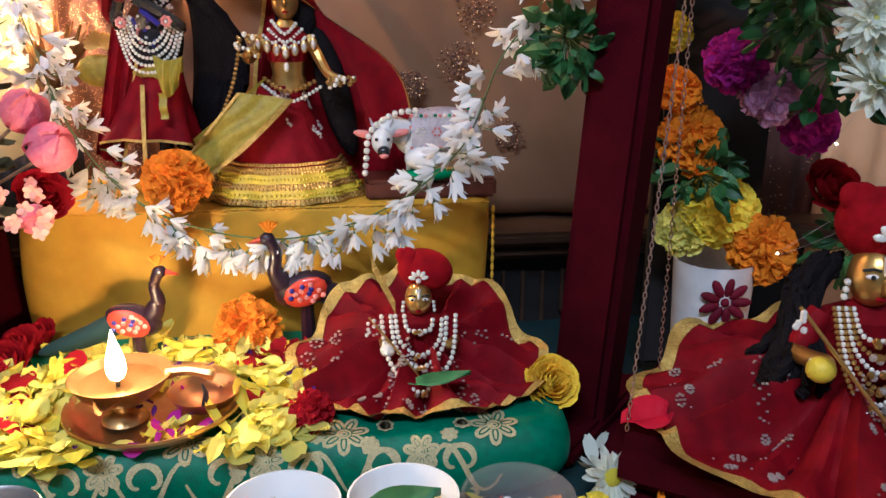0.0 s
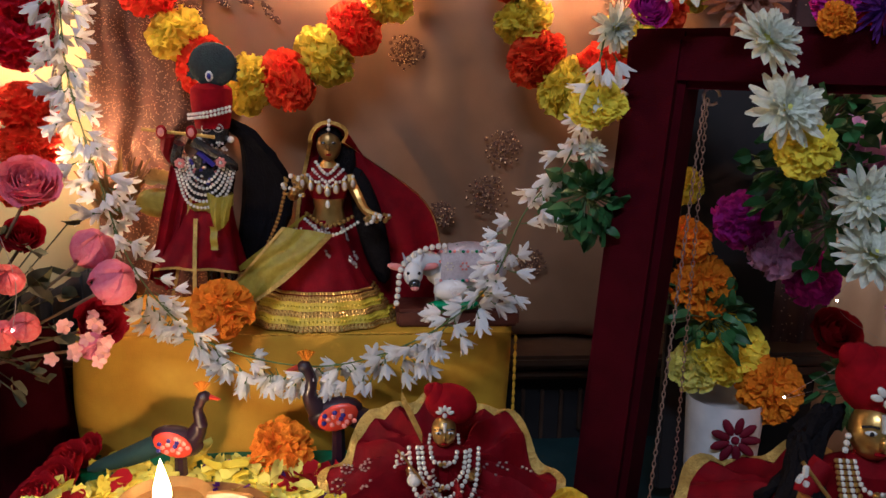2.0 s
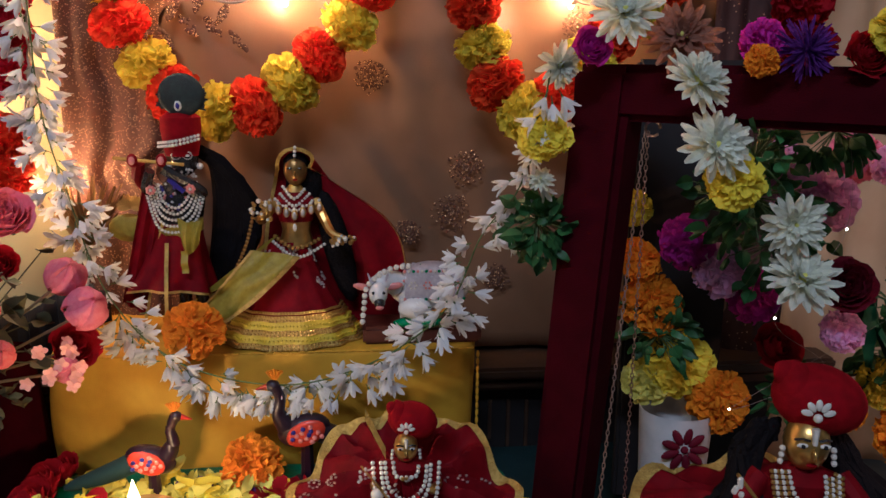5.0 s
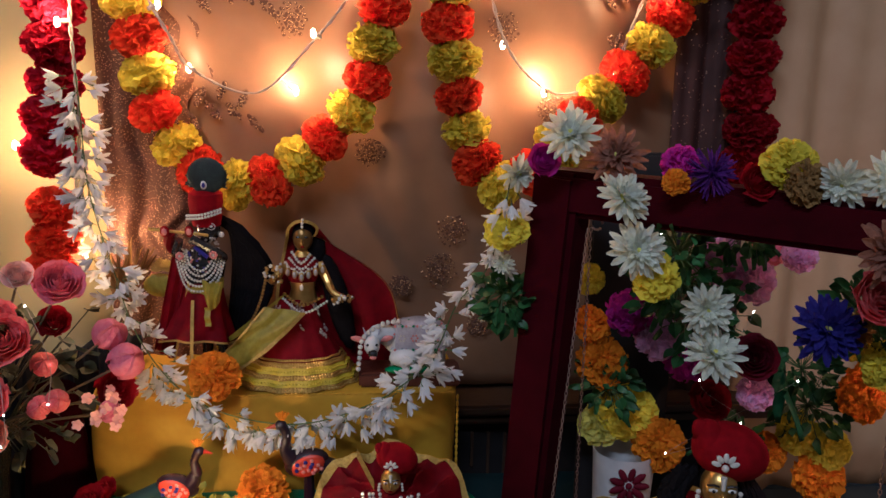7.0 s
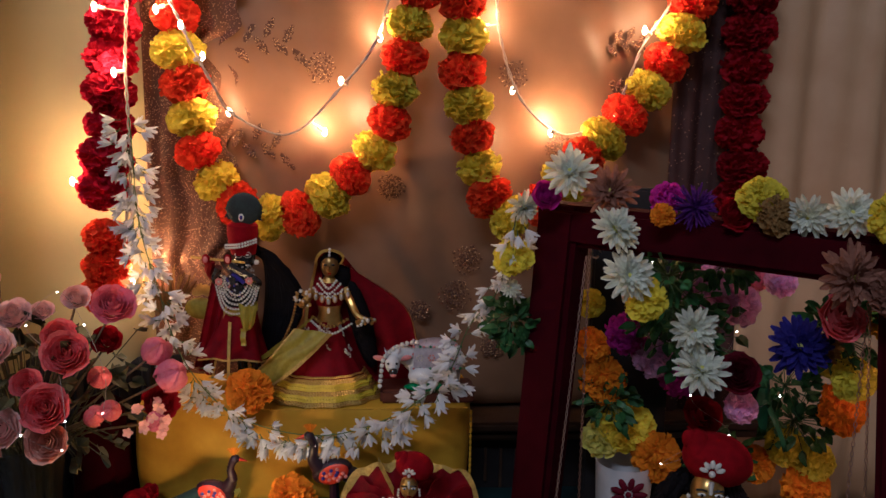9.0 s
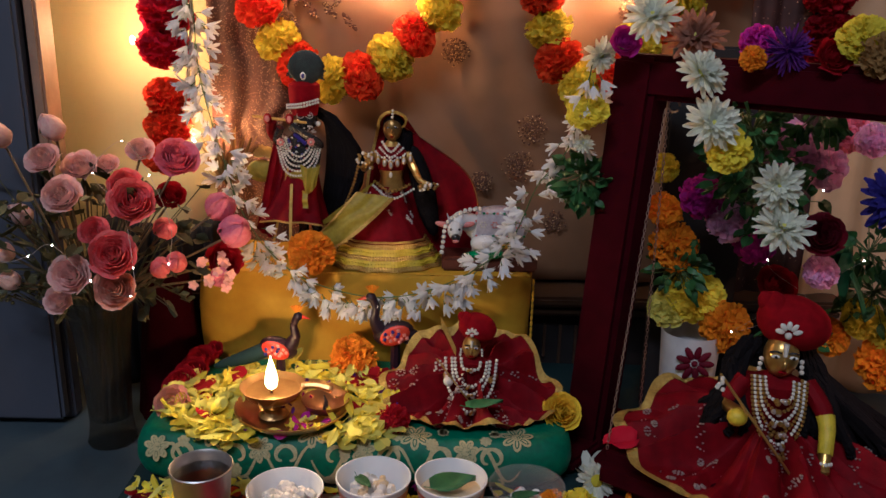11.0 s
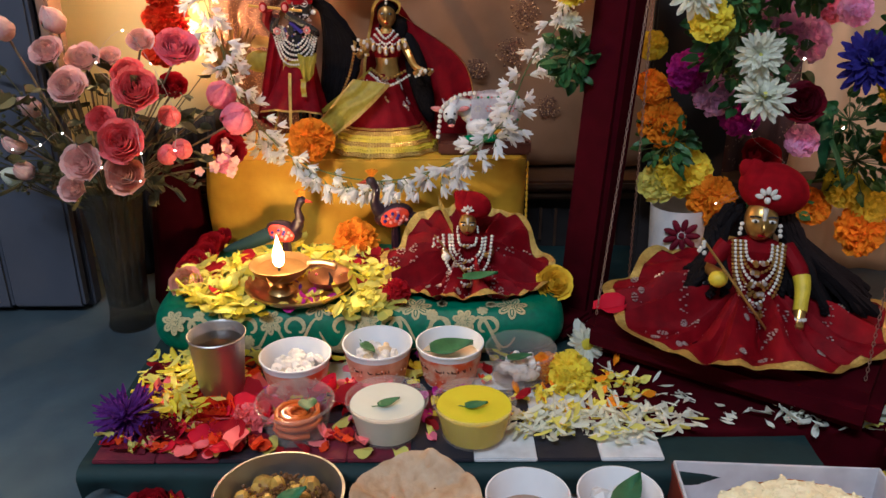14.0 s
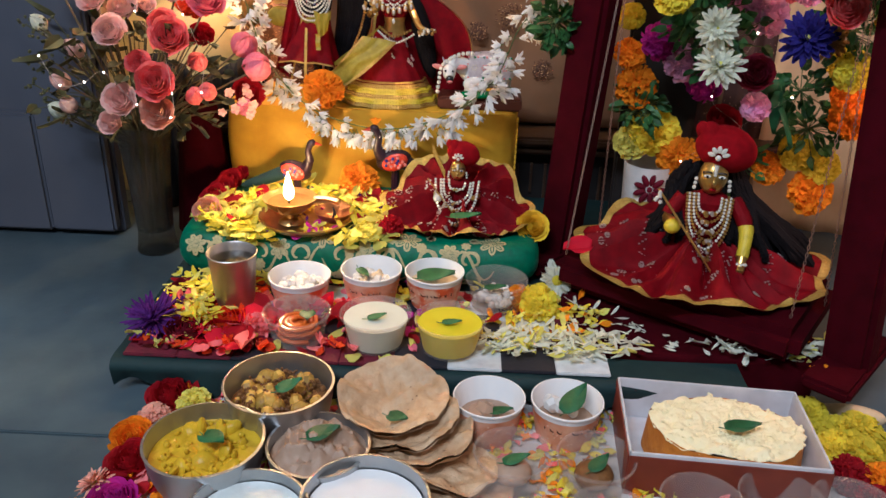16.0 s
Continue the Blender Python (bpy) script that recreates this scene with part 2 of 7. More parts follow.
M_FAIRY = mat("fairy_light_bead", (1.0, 0.86, 0.62), emit=25.0, bump=0.0)
M_FLAME = mat("oil_flame", (1.0, 0.62, 0.22), emit=30.0, bump=0.0)
M_SOOT = mat("burnt_wick", (0.03, 0.02, 0.02), rough=0.9, scale=200)
M_PEABODY = mat("dark_purple_lacquer", (0.022, 0.008, 0.018), rough=0.3, scale=60, coat=0.4, bump=0.1)
M_PEAWING = mat("red_orange_lacquer", (0.62, 0.05, 0.02), rough=0.3, scale=60, coat=0.3, bump=0.1)
M_BLUE = mat("blue_enamel", (0.04, 0.03, 0.25), rough=0.3, scale=60, bump=0.0)
M_PINKDOT = mat("pink_enamel", (0.75, 0.25, 0.22), rough=0.3, scale=60, bump=0.0)
M_GLITGREEN = mat("green_glitter", (0.01, 0.28, 0.10), rough=0.2, metal=0.3, scale=200, bump=0.5)
M_SADDLE = mat("grey_lilac_glitter", (0.42, 0.38, 0.44), (0.62, 0.58, 0.62), rough=0.3, metal=0.4, scale=300, bump=0.6)
M_BRONZE = mat("dark_gilt_face", (0.34, 0.20, 0.06), (0.22, 0.12, 0.04), rough=0.32, metal=0.8, scale=90, bump=0.1)
M_WOOD = mat("dark_red_wood", (0.12, 0.035, 0.02), (0.08, 0.02, 0.012), rough=0.4, scale=60, bump=0.25)


def petal_mat(name, col, col2=None, island=0.18, thin=0.42):
    return mat(name, col, col2 or tuple(c * 0.62 for c in col), rough=0.65, ior=1.3, scale=4, bump=0.35, bscale=9, vary=0.15, island=island, thin=thin, sheen=0.1)


P_RED = petal_mat("scarlet_petal", (0.92, 0.11, 0.015), (0.88, 0.06, 0.012))
P_DRED = petal_mat("crimson_petal", (0.44, 0.006, 0.018), (0.33, 0.004, 0.012))
P_YEL = petal_mat("yellow_petal", (0.90, 0.78, 0.05), (0.87, 0.72, 0.07))
P_GOLD = petal_mat("golden_yellow_petal", (0.88, 0.56, 0.02), (0.84, 0.48, 0.02))
P_LEMON = petal_mat("lemon_petal", (0.87, 0.84, 0.24), (0.80, 0.73, 0.12))
P_OR = petal_mat("orange_petal", (0.92, 0.34, 0.006), (0.88, 0.25, 0.005), thin=0.26)
P_WHITE = petal_mat("white_petal", (0.86, 0.87, 0.79), (0.80, 0.82, 0.64))
P_BELL = petal_mat("white_silk_bell", (0.88, 0.88, 0.89), (0.82, 0.82, 0.83), island=0.08)
P_PINK = petal_mat("pink_petal", (0.88, 0.28, 0.36), (0.82, 0.17, 0.26), thin=0.25)
P_LILAC = petal_mat("lilac_petal", (0.90, 0.56, 0.80), (0.82, 0.42, 0.68))
# brighter crimson; on the left garland it carries the bulbs' light
P_CRIM = petal_mat("bright_crimson_petal", (0.78, 0.015, 0.05), (0.62, 0.008, 0.03))
P_MAG = petal_mat("magenta_petal", (0.62, 0.03, 0.40), (0.50, 0.02, 0.30))
P_PUR = petal_mat("purple_petal", (0.15, 0.03, 0.28))
P_BLUE = petal_mat("violet_blue_petal", (0.045, 0.035, 0.30))
P_CORAL = petal_mat("coral_petal", (0.90, 0.11, 0.13), (0.90, 0.28, 0.28), thin=0.22)
P_PALE = petal_mat("pale_pink_petal", (0.93, 0.68, 0.61), (0.90, 0.48, 0.45), thin=0.22)
P_PEACH = petal_mat("peach_petal", (0.90, 0.54, 0.40), (0.84, 0.34, 0.27), thin=0.22)
P_BROWN = petal_mat("dusty_brown_petal", (0.42, 0.20, 0.13), (0.30, 0.13, 0.09))
P_TAN = petal_mat("tan_petal", (0.42, 0.24, 0.08))
P_SUN = petal_mat("sunny_yellow_petal", (0.95, 0.68, 0.04), (0.92, 0.58, 0.03), thin=0.1)
P_MAROON = petal_mat("maroon_petal", (0.20, 0.01, 0.03))


# ---- mesh helpers ----
class G:
    """Gathers vertices and faces for one mesh."""
    def __init__(self):
        self.v, self.f, self.m = [], [], []

    def add(self, verts, faces, mi=0, m=None):
        o = len(self.v)
        for p in verts:
            self.v.append(tuple(m @ Vector(p)) if m is not None else tuple(p))
        for f in faces:
            self.f.append(tuple(o + i for i in f))
            self.m.append(mi)
        return self

    def grid(self, fn, nu, nv, mi=0, m=None, wrap=False):
        """A sheet fn(u, v) with u, v from 0 to 1."""
        vs = [fn(i / (nu if wrap else nu - 1), j / (nv - 1)) for j in range(nv) for i in range(nu)]
        fs = []
        for j in range(nv - 1):
            for i in range(nu if wrap else nu - 1):
                a, b = j * nu + i, j * nu + (i + 1) % nu
                fs.append((a, b, b + nu, a + nu))
        return self.add(vs, fs, mi, m)

    def ball(self, c, r, mi=0, nu=10, nv=7, m=None):
        rx, ry, rz = r if isinstance(r, tuple) else (r, r, r)

        def fn(u, v):
            a, e = u * math.tau, (v - 0.5) * math.pi * 0.999
            return Vector((rx * math.cos(a) * math.cos(e), ry * math.sin(a) * math.cos(e), rz * math.sin(e)))
        mm = Matrix.Translation(c) @ (m or Matrix())
        return self.grid(fn, nu, nv, mi, mm, wrap=True)

    def lathe(self, prof, mi=0, seg=24, m=None, wave=0.0, waves=0, sy=1.0):
        top = max(p[0] for p in prof) or 1

        def fn(u, v):
            k = min(int(round(v * (len(prof) - 1))), len(prof) - 1)
            r, z = prof[k]
            a = u * math.tau
            r = r + wave * (r / top) ** 2 * math.sin(waves * a)
            return (r * math.cos(a), r * sy * math.sin(a), z)
        return self.grid(fn, seg, len(prof), mi, m, wrap=True)

    def tube(self, pts, r, mi=0, seg=6, m=None):
        pts = [Vector(p) for p in pts]
        n = len(pts)
        vs, fs = [], []
        for i, p in enumerate(pts):
            d = (pts[min(i + 1, n - 1)] - pts[max(i - 1, 0)])
            d = d.normalized() if d.length > 1e-9 else Vector((0, 0, 1))
            x = d.cross(Vector((0.31, 0.17, 0.93)))
            if x.length < 1e-4:
                x = d.cross(Vector((1, 0, 0)))
            x.normalize()
            y = d.cross(x)
            rr = r[i] if isinstance(r, (list, tuple)) else r
            for k in range(seg):
                a = math.tau * k / seg
                vs.append(p + (x * math.cos(a) + y * math.sin(a)) * rr)
        for i in range(n - 1):
            for k in range(seg):
                a, b = i * seg + k, i * seg + (k + 1) % seg
                fs.append((a, b, b + seg, a + seg))
        fs.append(tuple(reversed(range(seg))))
        fs.append(tuple((n - 1) * seg + k for k in range(seg)))
        return self.add(vs, fs, mi, m)

    def box(self, c, size, mi=0, bev=0.002, m=None):
        """A block with rounded edges."""
        b = bmesh.new()
        bmesh.ops.create_cube(b, size=1)
        bmesh.ops.scale(b, vec=size, verts=b.verts)
        if bev:
            bmesh.ops.bevel(b, geom=list(b.edges), offset=bev, segments=2, affect="EDGES")
        mm = Matrix.Translation(c) @ (m or Matrix())
        b.verts.index_update()
        self.add([v.co.copy() for v in b.verts], [[v.index for v in f.verts] for f in b.faces], mi, mm)
        b.free()
        return self

    def petal(self, m, length, width, curl=0.3, cup=0.2, mi=0, nl=4, tip=0.35, ruffle=0.0):
        """One petal along +x from the origin, bent up by curl."""
        def fn(u, v):
            if tip >= 0.3:
                w = width * max(0.25, 1 - abs(2 * u - 1.15) ** 3) * (1 if u < 0.99 else 0.85)
            else:
                w = width * (math.sin(math.pi * (0.12 + 0.88 * u) ** 0.8) * (1 - tip) + tip * (u ** 0.5) * (1 - u))
            s = (v - 0.5) * 2
            z = curl * length * u * u + cup * width * s * s + ruffle * math.sin(u * 5 + s * 5)
            return (length * u, s * w * 0.5, z)
        return self.grid(fn, nl, 3, mi, m)

    def mesh(self, name, mats, sharp=None):
        me = bpy.data.meshes.new(name)
        me.from_pydata(self.v, [], self.f)
        for mm in (mats if isinstance(mats, (list, tuple)) else [mats]):
            me.materials.append(mm)
        me.polygons.foreach_set("material_index", self.m)
        me.polygons.foreach_set("use_smooth", [True] * len(self.f))
        me.update()
        me.set_sharp_from_angle(angle=radians(sharp or 40))
        return me


def thing(name, p=(0, 0, 0), label="", category="", group="", kind="", rz=0):
    ob = new(name)
    ob.matrix_basis = pose(*p, 0, 0, rz)
    ob.empty_display_size = 0.02
    return tagged(ob, label, category, group, kind)


def part(name, g, mats, parent, label="", kind=""):
    ob = new(name, g if isinstance(g, bpy.types.Mesh) else g.mesh(name, mats))
    ob.parent = parent
    return tagged(ob, label, kind=kind)


def single(name, g, mats, label, category, group="", kind="", m=None):
    ob = new(name, g if isinstance(g, bpy.types.Mesh) else g.mesh(name, mats))
    if m is not None:
        ob.matrix_basis = m
    return tagged(ob, label, category, group, kind)


def rnd(a, b):
    return random.uniform(a, b)


def turn(rx=0, ry=0, rz=0):
    return pose(0, 0, 0, rx, ry, rz)


def spline(pts, n):
    """A smooth line of n points through pts."""
    P = [Vector(p) for p in pts]
    out = []
    for i in range(n):
        s = i / (n - 1) * (len(P) - 1)
        k = min(int(s), len(P) - 2)
        t = s - k
        a, b, c, d = P[max(k - 1, 0)], P[k], P[k + 1], P[min(k + 2, len(P) - 1)]
        out.append(0.5 * ((2 * b) + (c - a) * t + (2 * a - 5 * b + 4 * c - d) * t * t + (3 * b - a - 3 * c + d) * t ** 3))
    return out


def even(pts, step):
    """Points every step metres along a dense line."""
    out, left = [pts[0]], step
    for a, b in zip(pts, pts[1:]):
        d = (b - a).length
        while left <= d:
            out.append(a.lerp(b, left / d))
            a = out[-1]
            d = (b - a).length
            left = step
        left -= d
    return out


# ---- the room ----
W, TBL = 0.845, 0.048


def slab(name, c, size, material, label, category="setting", bev=0.0):
    return single(name, G().box(c, size, 0, bev), material, label, category, kind="structure")


slab("wall_left", (-1.65, -0.9, 1.2), (0.1, 3.6, 2.4), M_ROOM, "plain painted side wall of the room", "wall")
slab("wall_right", (1.65, -0.9, 1.2), (0.1, 3.6, 2.4), M_ROOM, "plain painted side wall of the room", "wall")
slab("wall_front", (0, -2.75, 1.2), (3.2, 0.1, 2.4), M_ROOM, "plain painted wall facing the altar", "wall")
slab("wall_back", (0, W + 0.08, 1.2), (3.2, 0.1, 2.4), M_WALL, "yellow painted wall behind the altar", "wall")
slab("ceiling", (0, -0.9, 2.45), (3.4, 3.8, 0.1), M_ROOM, "plain painted ceiling of the room", "ceiling")

floor = thing("floor", (0, 0, 0), "dull blue-grey floor tiles with fine joints", "floor", kind="structure")
part("bed", G().box((0, -0.9, -0.03), (3.3, 3.8, 0.05), 0, 0), M_BLACK, floor)
tile_me = G().box((0, 0, -0.006), (0.597, 0.597, 0.012), 0, 0.0012).mesh("tile", M_FLOOR)
for i in range(-2, 3):
    for j in range(-5, 2):
        t = part("tile", tile_me, None, floor)
        t.location = (0.05 + i * 0.6, 0.222 + 0.3 + j * 0.6, 0)

cab = thing("cabinet", (-0.445, 0.688, 0), "grey-blue painted cabinet door beside the altar", "cabinet")
part("body", G().box((-0.4, 0.026, 0.9), (0.78, 0.024, 1.8), 0, 0.003), M_DOOR, cab)
for x0 in (-0.012, -0.402):
    door = part("door", G().box((x0 - 0.19, 0.008, 0.9), (0.36, 0.010, 1.77), 0, 0.002), M_DOOR, cab)
    for xs in (x0 - 0.048, x0 - 0.332):
        part("stile", G().box((xs, -0.002, 0.9), (0.095, 0.020, 1.78), 0, 0.004), M_DOOR, door)
    for zs, hz in ((0.099, 0.18), (1.0, 0.12), (1.74, 0.10)):
        part("rail", G().box((x0 - 0.19, -0.003, zs), (0.188, 0.018, hz), 0, 0.004), M_DOOR, door)
part("edge_strip", G().box((-0.001, 0.018, 1.04), (0.014, 0.040, 1.52), 0, 0.003), M_TRIM, cab, "bare pinkish wood edge strip")


# ---- hangings on the wall ----
def hanging(name, x0, x1, z0, z1, y, material, label, folds, depth, skew=0.0, category="curtain", border=0.0):
    def fn(u, v):
        z = z0 + (z1 - z0) * v
        wide = x1 - x0 + border * (math.sin(z * 47) + 0.6 * math.sin(z * 113 + 1) + 1.4 * noise.noise((z * 21, 0.3, 0.7)))
        x = x0 + wide * u
        w = math.sin(folds * math.tau * (u + skew * v)) + 0.5 * math.sin(folds * 2.3 * math.tau * (u + 0.7 * skew * v) + 1)
        w += 1.2 * noise.noise((x * 9, z * 5, 3.1))
        return (x, y - depth * (1 + w) * 0.5, z)
    g = G().grid(fn, 110, 160 if border else 70)
    ob = single(name, g, material, label, category, kind="structure")
    s = ob.modifiers.new("thickness", "SOLIDIFY")
    s.thickness, s.offset = 0.0015, 1
    return ob


cloth = hanging("backdrop", -0.235, 0.45, 0.16, 1.35, W - 0.006, M_SATIN, "peach satin backdrop cloth with faint diagonal folds", 3.0, 0.015, 0.9, "backdrop cloth")
hanging("brown_sequin_drape", -0.285, -0.172, 0.16, 1.35, W - 0.022, M_SEQ, "glittering brown sequined drape with an uneven leafy border", 1.8, 0.007, border=0.012)
hanging("dark_drape", 0.405, 0.52, 0.12, 1.35, W - 0.022, M_DARKCURT, "dark brown drape with sparse sequins", 2, 0.010)
hanging("beige_curtain", 0.515, 1.4, 0.0, 1.6, W - 0.012, M_CURT, "beige satin curtain hanging in soft folds", 7, 0.02)

def motif(x, z, r, kind):
    """A round or leafy sequin motif sewn to the backdrop: many small sequins."""
    g = G()
    for k in range(230 if kind == "leaf" else 80):
        if kind == "round":
            ring = k % 4
            a = k * 2.39996
            d = r * (0.15 + 0.26 * ring) * rnd(0.85, 1.1)
            px, pz = d * math.cos(a), d * math.sin(a)
        else:
            s = rnd(0, 1)
            leafn = k % 7
            bx, bz = r * (0.27 * leafn - 0.8), r * 0.30 * math.sin(leafn * 0.55)
            ang = radians(62 if leafn % 2 else -50)
            wd = rnd(-1, 1) * 0.11 * r * math.sin(math.pi * s)
            px = bx + r * 0.55 * s * math.cos(ang) - wd * math.sin(ang)
            pz = bz + r * 0.55 * s * math.sin(ang) + wd * math.cos(ang)
        q = rnd(0.0012, 0.0026)
        g.ball((px, rnd(-0.0012, 0), pz), (q, 0.0007, q), 0, 6, 4)
    ob = single("sequin_motif", g, M_SEQ2, "brown sequin flower sewn on the peach backdrop" if kind == "round" else "brown sequin leaf spray sewn on the peach backdrop", "sequin motif", "sequin motifs on the backdrop")
    yy = W - (0.034 if x < -0.1 else 0.020)
    ob.location = (x, yy, z)


for x, z, r, kd in ((-0.062, 0.624, 0.020, "round"), (-0.150, 0.516, 0.045, "leaf"), (0.253, 0.526, 0.018, "round"), (0.134, 0.372, 0.020, "round"),
                    (0.118, 0.322, 0.022, "round"), (0.03, 0.47, 0.018, "round"), (-0.132, 0.648, 0.045, "leaf"), (0.293, 0.776, 0.018, "round"), (0.277, 0.732, 0.014, "round"),
                    (-0.14, 0.73, 0.04, "leaf"), (0.19, 0.62, 0.02, "round"), (0.34, 0.66, 0.03, "leaf"), (0.33, 0.60, 0.022, "leaf"), (0.36, 0.79, 0.03, "leaf"),
                    (0.07, 0.30, 0.015, "round"), (-0.05, 0.85, 0.02, "round"), (0.15, 0.9, 0.02, "round"), (0.17, 0.245, 0.016, "round")):
    motif(x, z, r, kd)

# the ledge low on the wall, behind the altar
led = thing("ledge", (0.12, W - 0.03, 0), "varnished wooden ledge with a moulded edge along the wall", "ledge", kind="structure")
part("shelf_board", G().box((0, 0.0, 0.146), (0.9, 0.08, 0.014), 0, 0.004), M_LEDGE, led)
part("moulding", G().box((0, 0.005, 0.128), (0.9, 0.06, 0.016), 0, 0.005), M_LEDGE, led)
# board black as a gap, for the shade under the ledge
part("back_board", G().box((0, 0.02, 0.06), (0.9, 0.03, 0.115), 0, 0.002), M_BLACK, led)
for k in range(9):
    part("pale_slat", G().box((-0.02 + 0.022 * k, 0.0, 0.075 - 0.006 * (k % 3)), (0.004, 0.006, 0.05 + 0.01 * (k % 3)), 0, 0.001), M_LEDGE, led)

tube = thing("tube_light", (-0.55, -1.33, 2.19), "white ceiling tube light fitting", "lamp")
part("housing", G().box((0, 0, 0.12), (1.24, 0.10, 0.22), 0, 0.006), M_PAPER, tube)


# ---- altar: table, stool, cushion ----
tab = thing("low_table", (0, 0, 0), "low wooden board under dark teal and patterned cloths", "low table")
part("board", G().box((0.025, 0.56, 0.022), (0.62, 0.49, 0.036), 0, 0.004), M_BLACK, tab)


def drape(u, v):
    x = -0.305 + 0.665 * u
    s = v * 0.55
    edge = 0.006 * math.sin(u * 31) + 0.004 * math.sin(u * 73)
    if s < 0.022:
        k = 1 - s / 0.022
        return (x, 0.287 + edge * 0.9 * k + 0.004 * k, 0.012 + (TBL - 0.026) * (1 - k) + 0.8 * edge * k)
    if s < 0.042:
        t = (s - 0.022) / 0.02 * math.pi / 2
        return (x, 0.297 - 0.010 * math.cos(t), TBL - 0.014 + 0.010 * math.sin(t))
    return (x, 0.297 + (s - 0.042), TBL - 0.004 + 0.0012 * noise.noise((x * 30, s * 30, 0)))


part("tablecloth", G().grid(drape, 90, 140), M_TEAL, tab, "dark teal cloth hanging over the edge")


# the runner of black, white and maroon squares along the front edge
for k in range(9):
    x0 = -0.294 + 0.057 * k
    col = (M_CHECKR, M_CHECKR, M_CHECKB, M_CHECKR, M_CHECKR, M_CHECKB, M_CHECKW, M_CHECKB, M_CHECKW)[k]
    for row in range(3):
        cc = col if row == 0 else (M_CHECKR, M_CHECKB, M_CHECKW)[(k + row) % 3]
        g = G()
        g.box((x0 + 0.0285, 0.3265 + row * 0.057, TBL - 0.0015), (0.0566, 0.0566, 0.004), 0, 0.0010)
        part("cloth_square", g, cc, tab)

# the stool under its yellow cloth
stool = thing("covered_stool", (-0.0755, 0.765, 0), "low stool wrapped in a bright yellow cloth with scalloped edge", "stool")


def wrap(u, v):
    # rounded block, v from the bottom edge over the top to its middle
    a = u * math.tau
    p = 7.0
    c, s = math.cos(a), math.sin(a)
    rr = (abs(c) ** p + abs(s) ** p) ** (-1 / p)
    hx, hy = 0.2065, 0.079
    if v < 0.62:
        z = 0.05 + (0.208 - 0.05) * (v / 0.62)
        k = 1.0 + 0.012 * math.sin(a * 9 + z * 30) * (1 - v)
    elif v < 0.74:
        t = (v - 0.62) / 0.12 * math.pi / 2
        z = 0.208 + 0.004 * math.sin(t)
        k = 1 - 0.03 * (1 - math.cos(t))
    else:
        k = 0.97 * (1 - (v - 0.74) / 0.26)
        z = 0.212 + 0.0006 * math.sin(a * 5)
    bul = 0.010 * max(0, -c) ** 2 * max(0, math.sin(math.pi * min(1, v / 0.62)))
    return (rr * c * hx * k - bul, rr * s * hy * k, z)


part("cover", G().grid(wrap, 96, 40, wrap=True), M_YCLOTH, stool)
g = G()
for k in range(20):
    g.ball((0.2055, -0.076, 0.056 + 0.0078 * k), (0.0017, 0.0011, 0.0042), 0, 8, 5)
for k in range(52):
    g.ball((-0.2 + 0.0078 * k, -0.0785, 0.2118), (0.0042, 0.0014, 0.0012), 0, 8, 5)
part("scalloped_edge", g, M_YCLOTH, stool, "stitched yellow scalloped edge")

# the cushion
CX0, CX1, CY0, CY1, CZ = -0.300, 0.158, 0.474, 0.685, 0.103
cush = thing("brocade_cushion", (0, 0, 0), "flat cushion in green brocade with gold floral scrolls", "cushion")


def cushion(u, v):
    """Rounded pillow: v from the underside's middle round the rim to the top's middle."""
    a = u * math.tau
    p = 8.0
    c, s = math.cos(a), math.sin(a)
    rr = (abs(c) ** p + abs(s) ** p) ** (-1 / p)
    hx, hy, h = (CX1 - CX0) / 2, (CY1 - CY0) / 2, (CZ - TBL) / 2
    if v < 0.25:
        k, off, z = v / 0.25, -h, -h
    elif v > 0.75:
        k, off, z = (1 - v) / 0.25, -h, h
    else:
        t = (v - 0.5) / 0.25 * math.pi / 2
        k, off, z = 1, -h + h * math.cos(t), h * math.sin(t)
    x = rr * c * (hx - h * 0.6) * k + c * rr * (off + h) * 0.6
    y = rr * s * (hy - h * 0.6) * k + s * rr * (off + h) * 0.6
    z += 0.0015 * noise.noise((x * 25, y * 25, z * 25))
    return ((CX0 + CX1) / 2 + x, (CY0 + CY1) / 2 + y, TBL + h + z)


part("cover", G().grid(cushion, 120, 36, wrap=True), M_GREEN, cush)


def on_front(x, s):
    """A place on the cushion's rounded front: s from the foot (0) over the front (0.5) to the top (1)."""
    h = (CZ - TBL) / 2
    yc = CY0 + h * 0.6
    t = (s - 0.5) * math.pi
    if s > 1:
        return Vector((x, yc + (s - 1) * 0.09, CZ + 0.0008))
    return Vector((x, yc - (h * 0.6 + 0.0008) * math.cos(t), TBL + h + (h + 0.0008) * math.sin(t)))


def ribbon(g, path, w):
    n = len(path)
    vs = []
    for i, (x, s) in enumerate(path):
        x1, s1 = path[min(i + 1, n - 1)]
        x0, s0 = path[max(i - 1, 0)]
        d = Vector((x1 - x0, (s1 - s0) * 0.07))
        d = d.normalized() if d.length else Vector((1, 0))
        ww = w * (0.5 + 0.8 * math.sin(math.pi * (i + 0.6) / n))
        for q in (-1, 1):
            vs.append(on_front(x - d.y * ww * q, s + d.x * ww * q / 0.07))
    g.add(vs, [(2 * i, 2 * i + 1, 2 * i + 3, 2 * i + 2) for i in range(n - 1)])


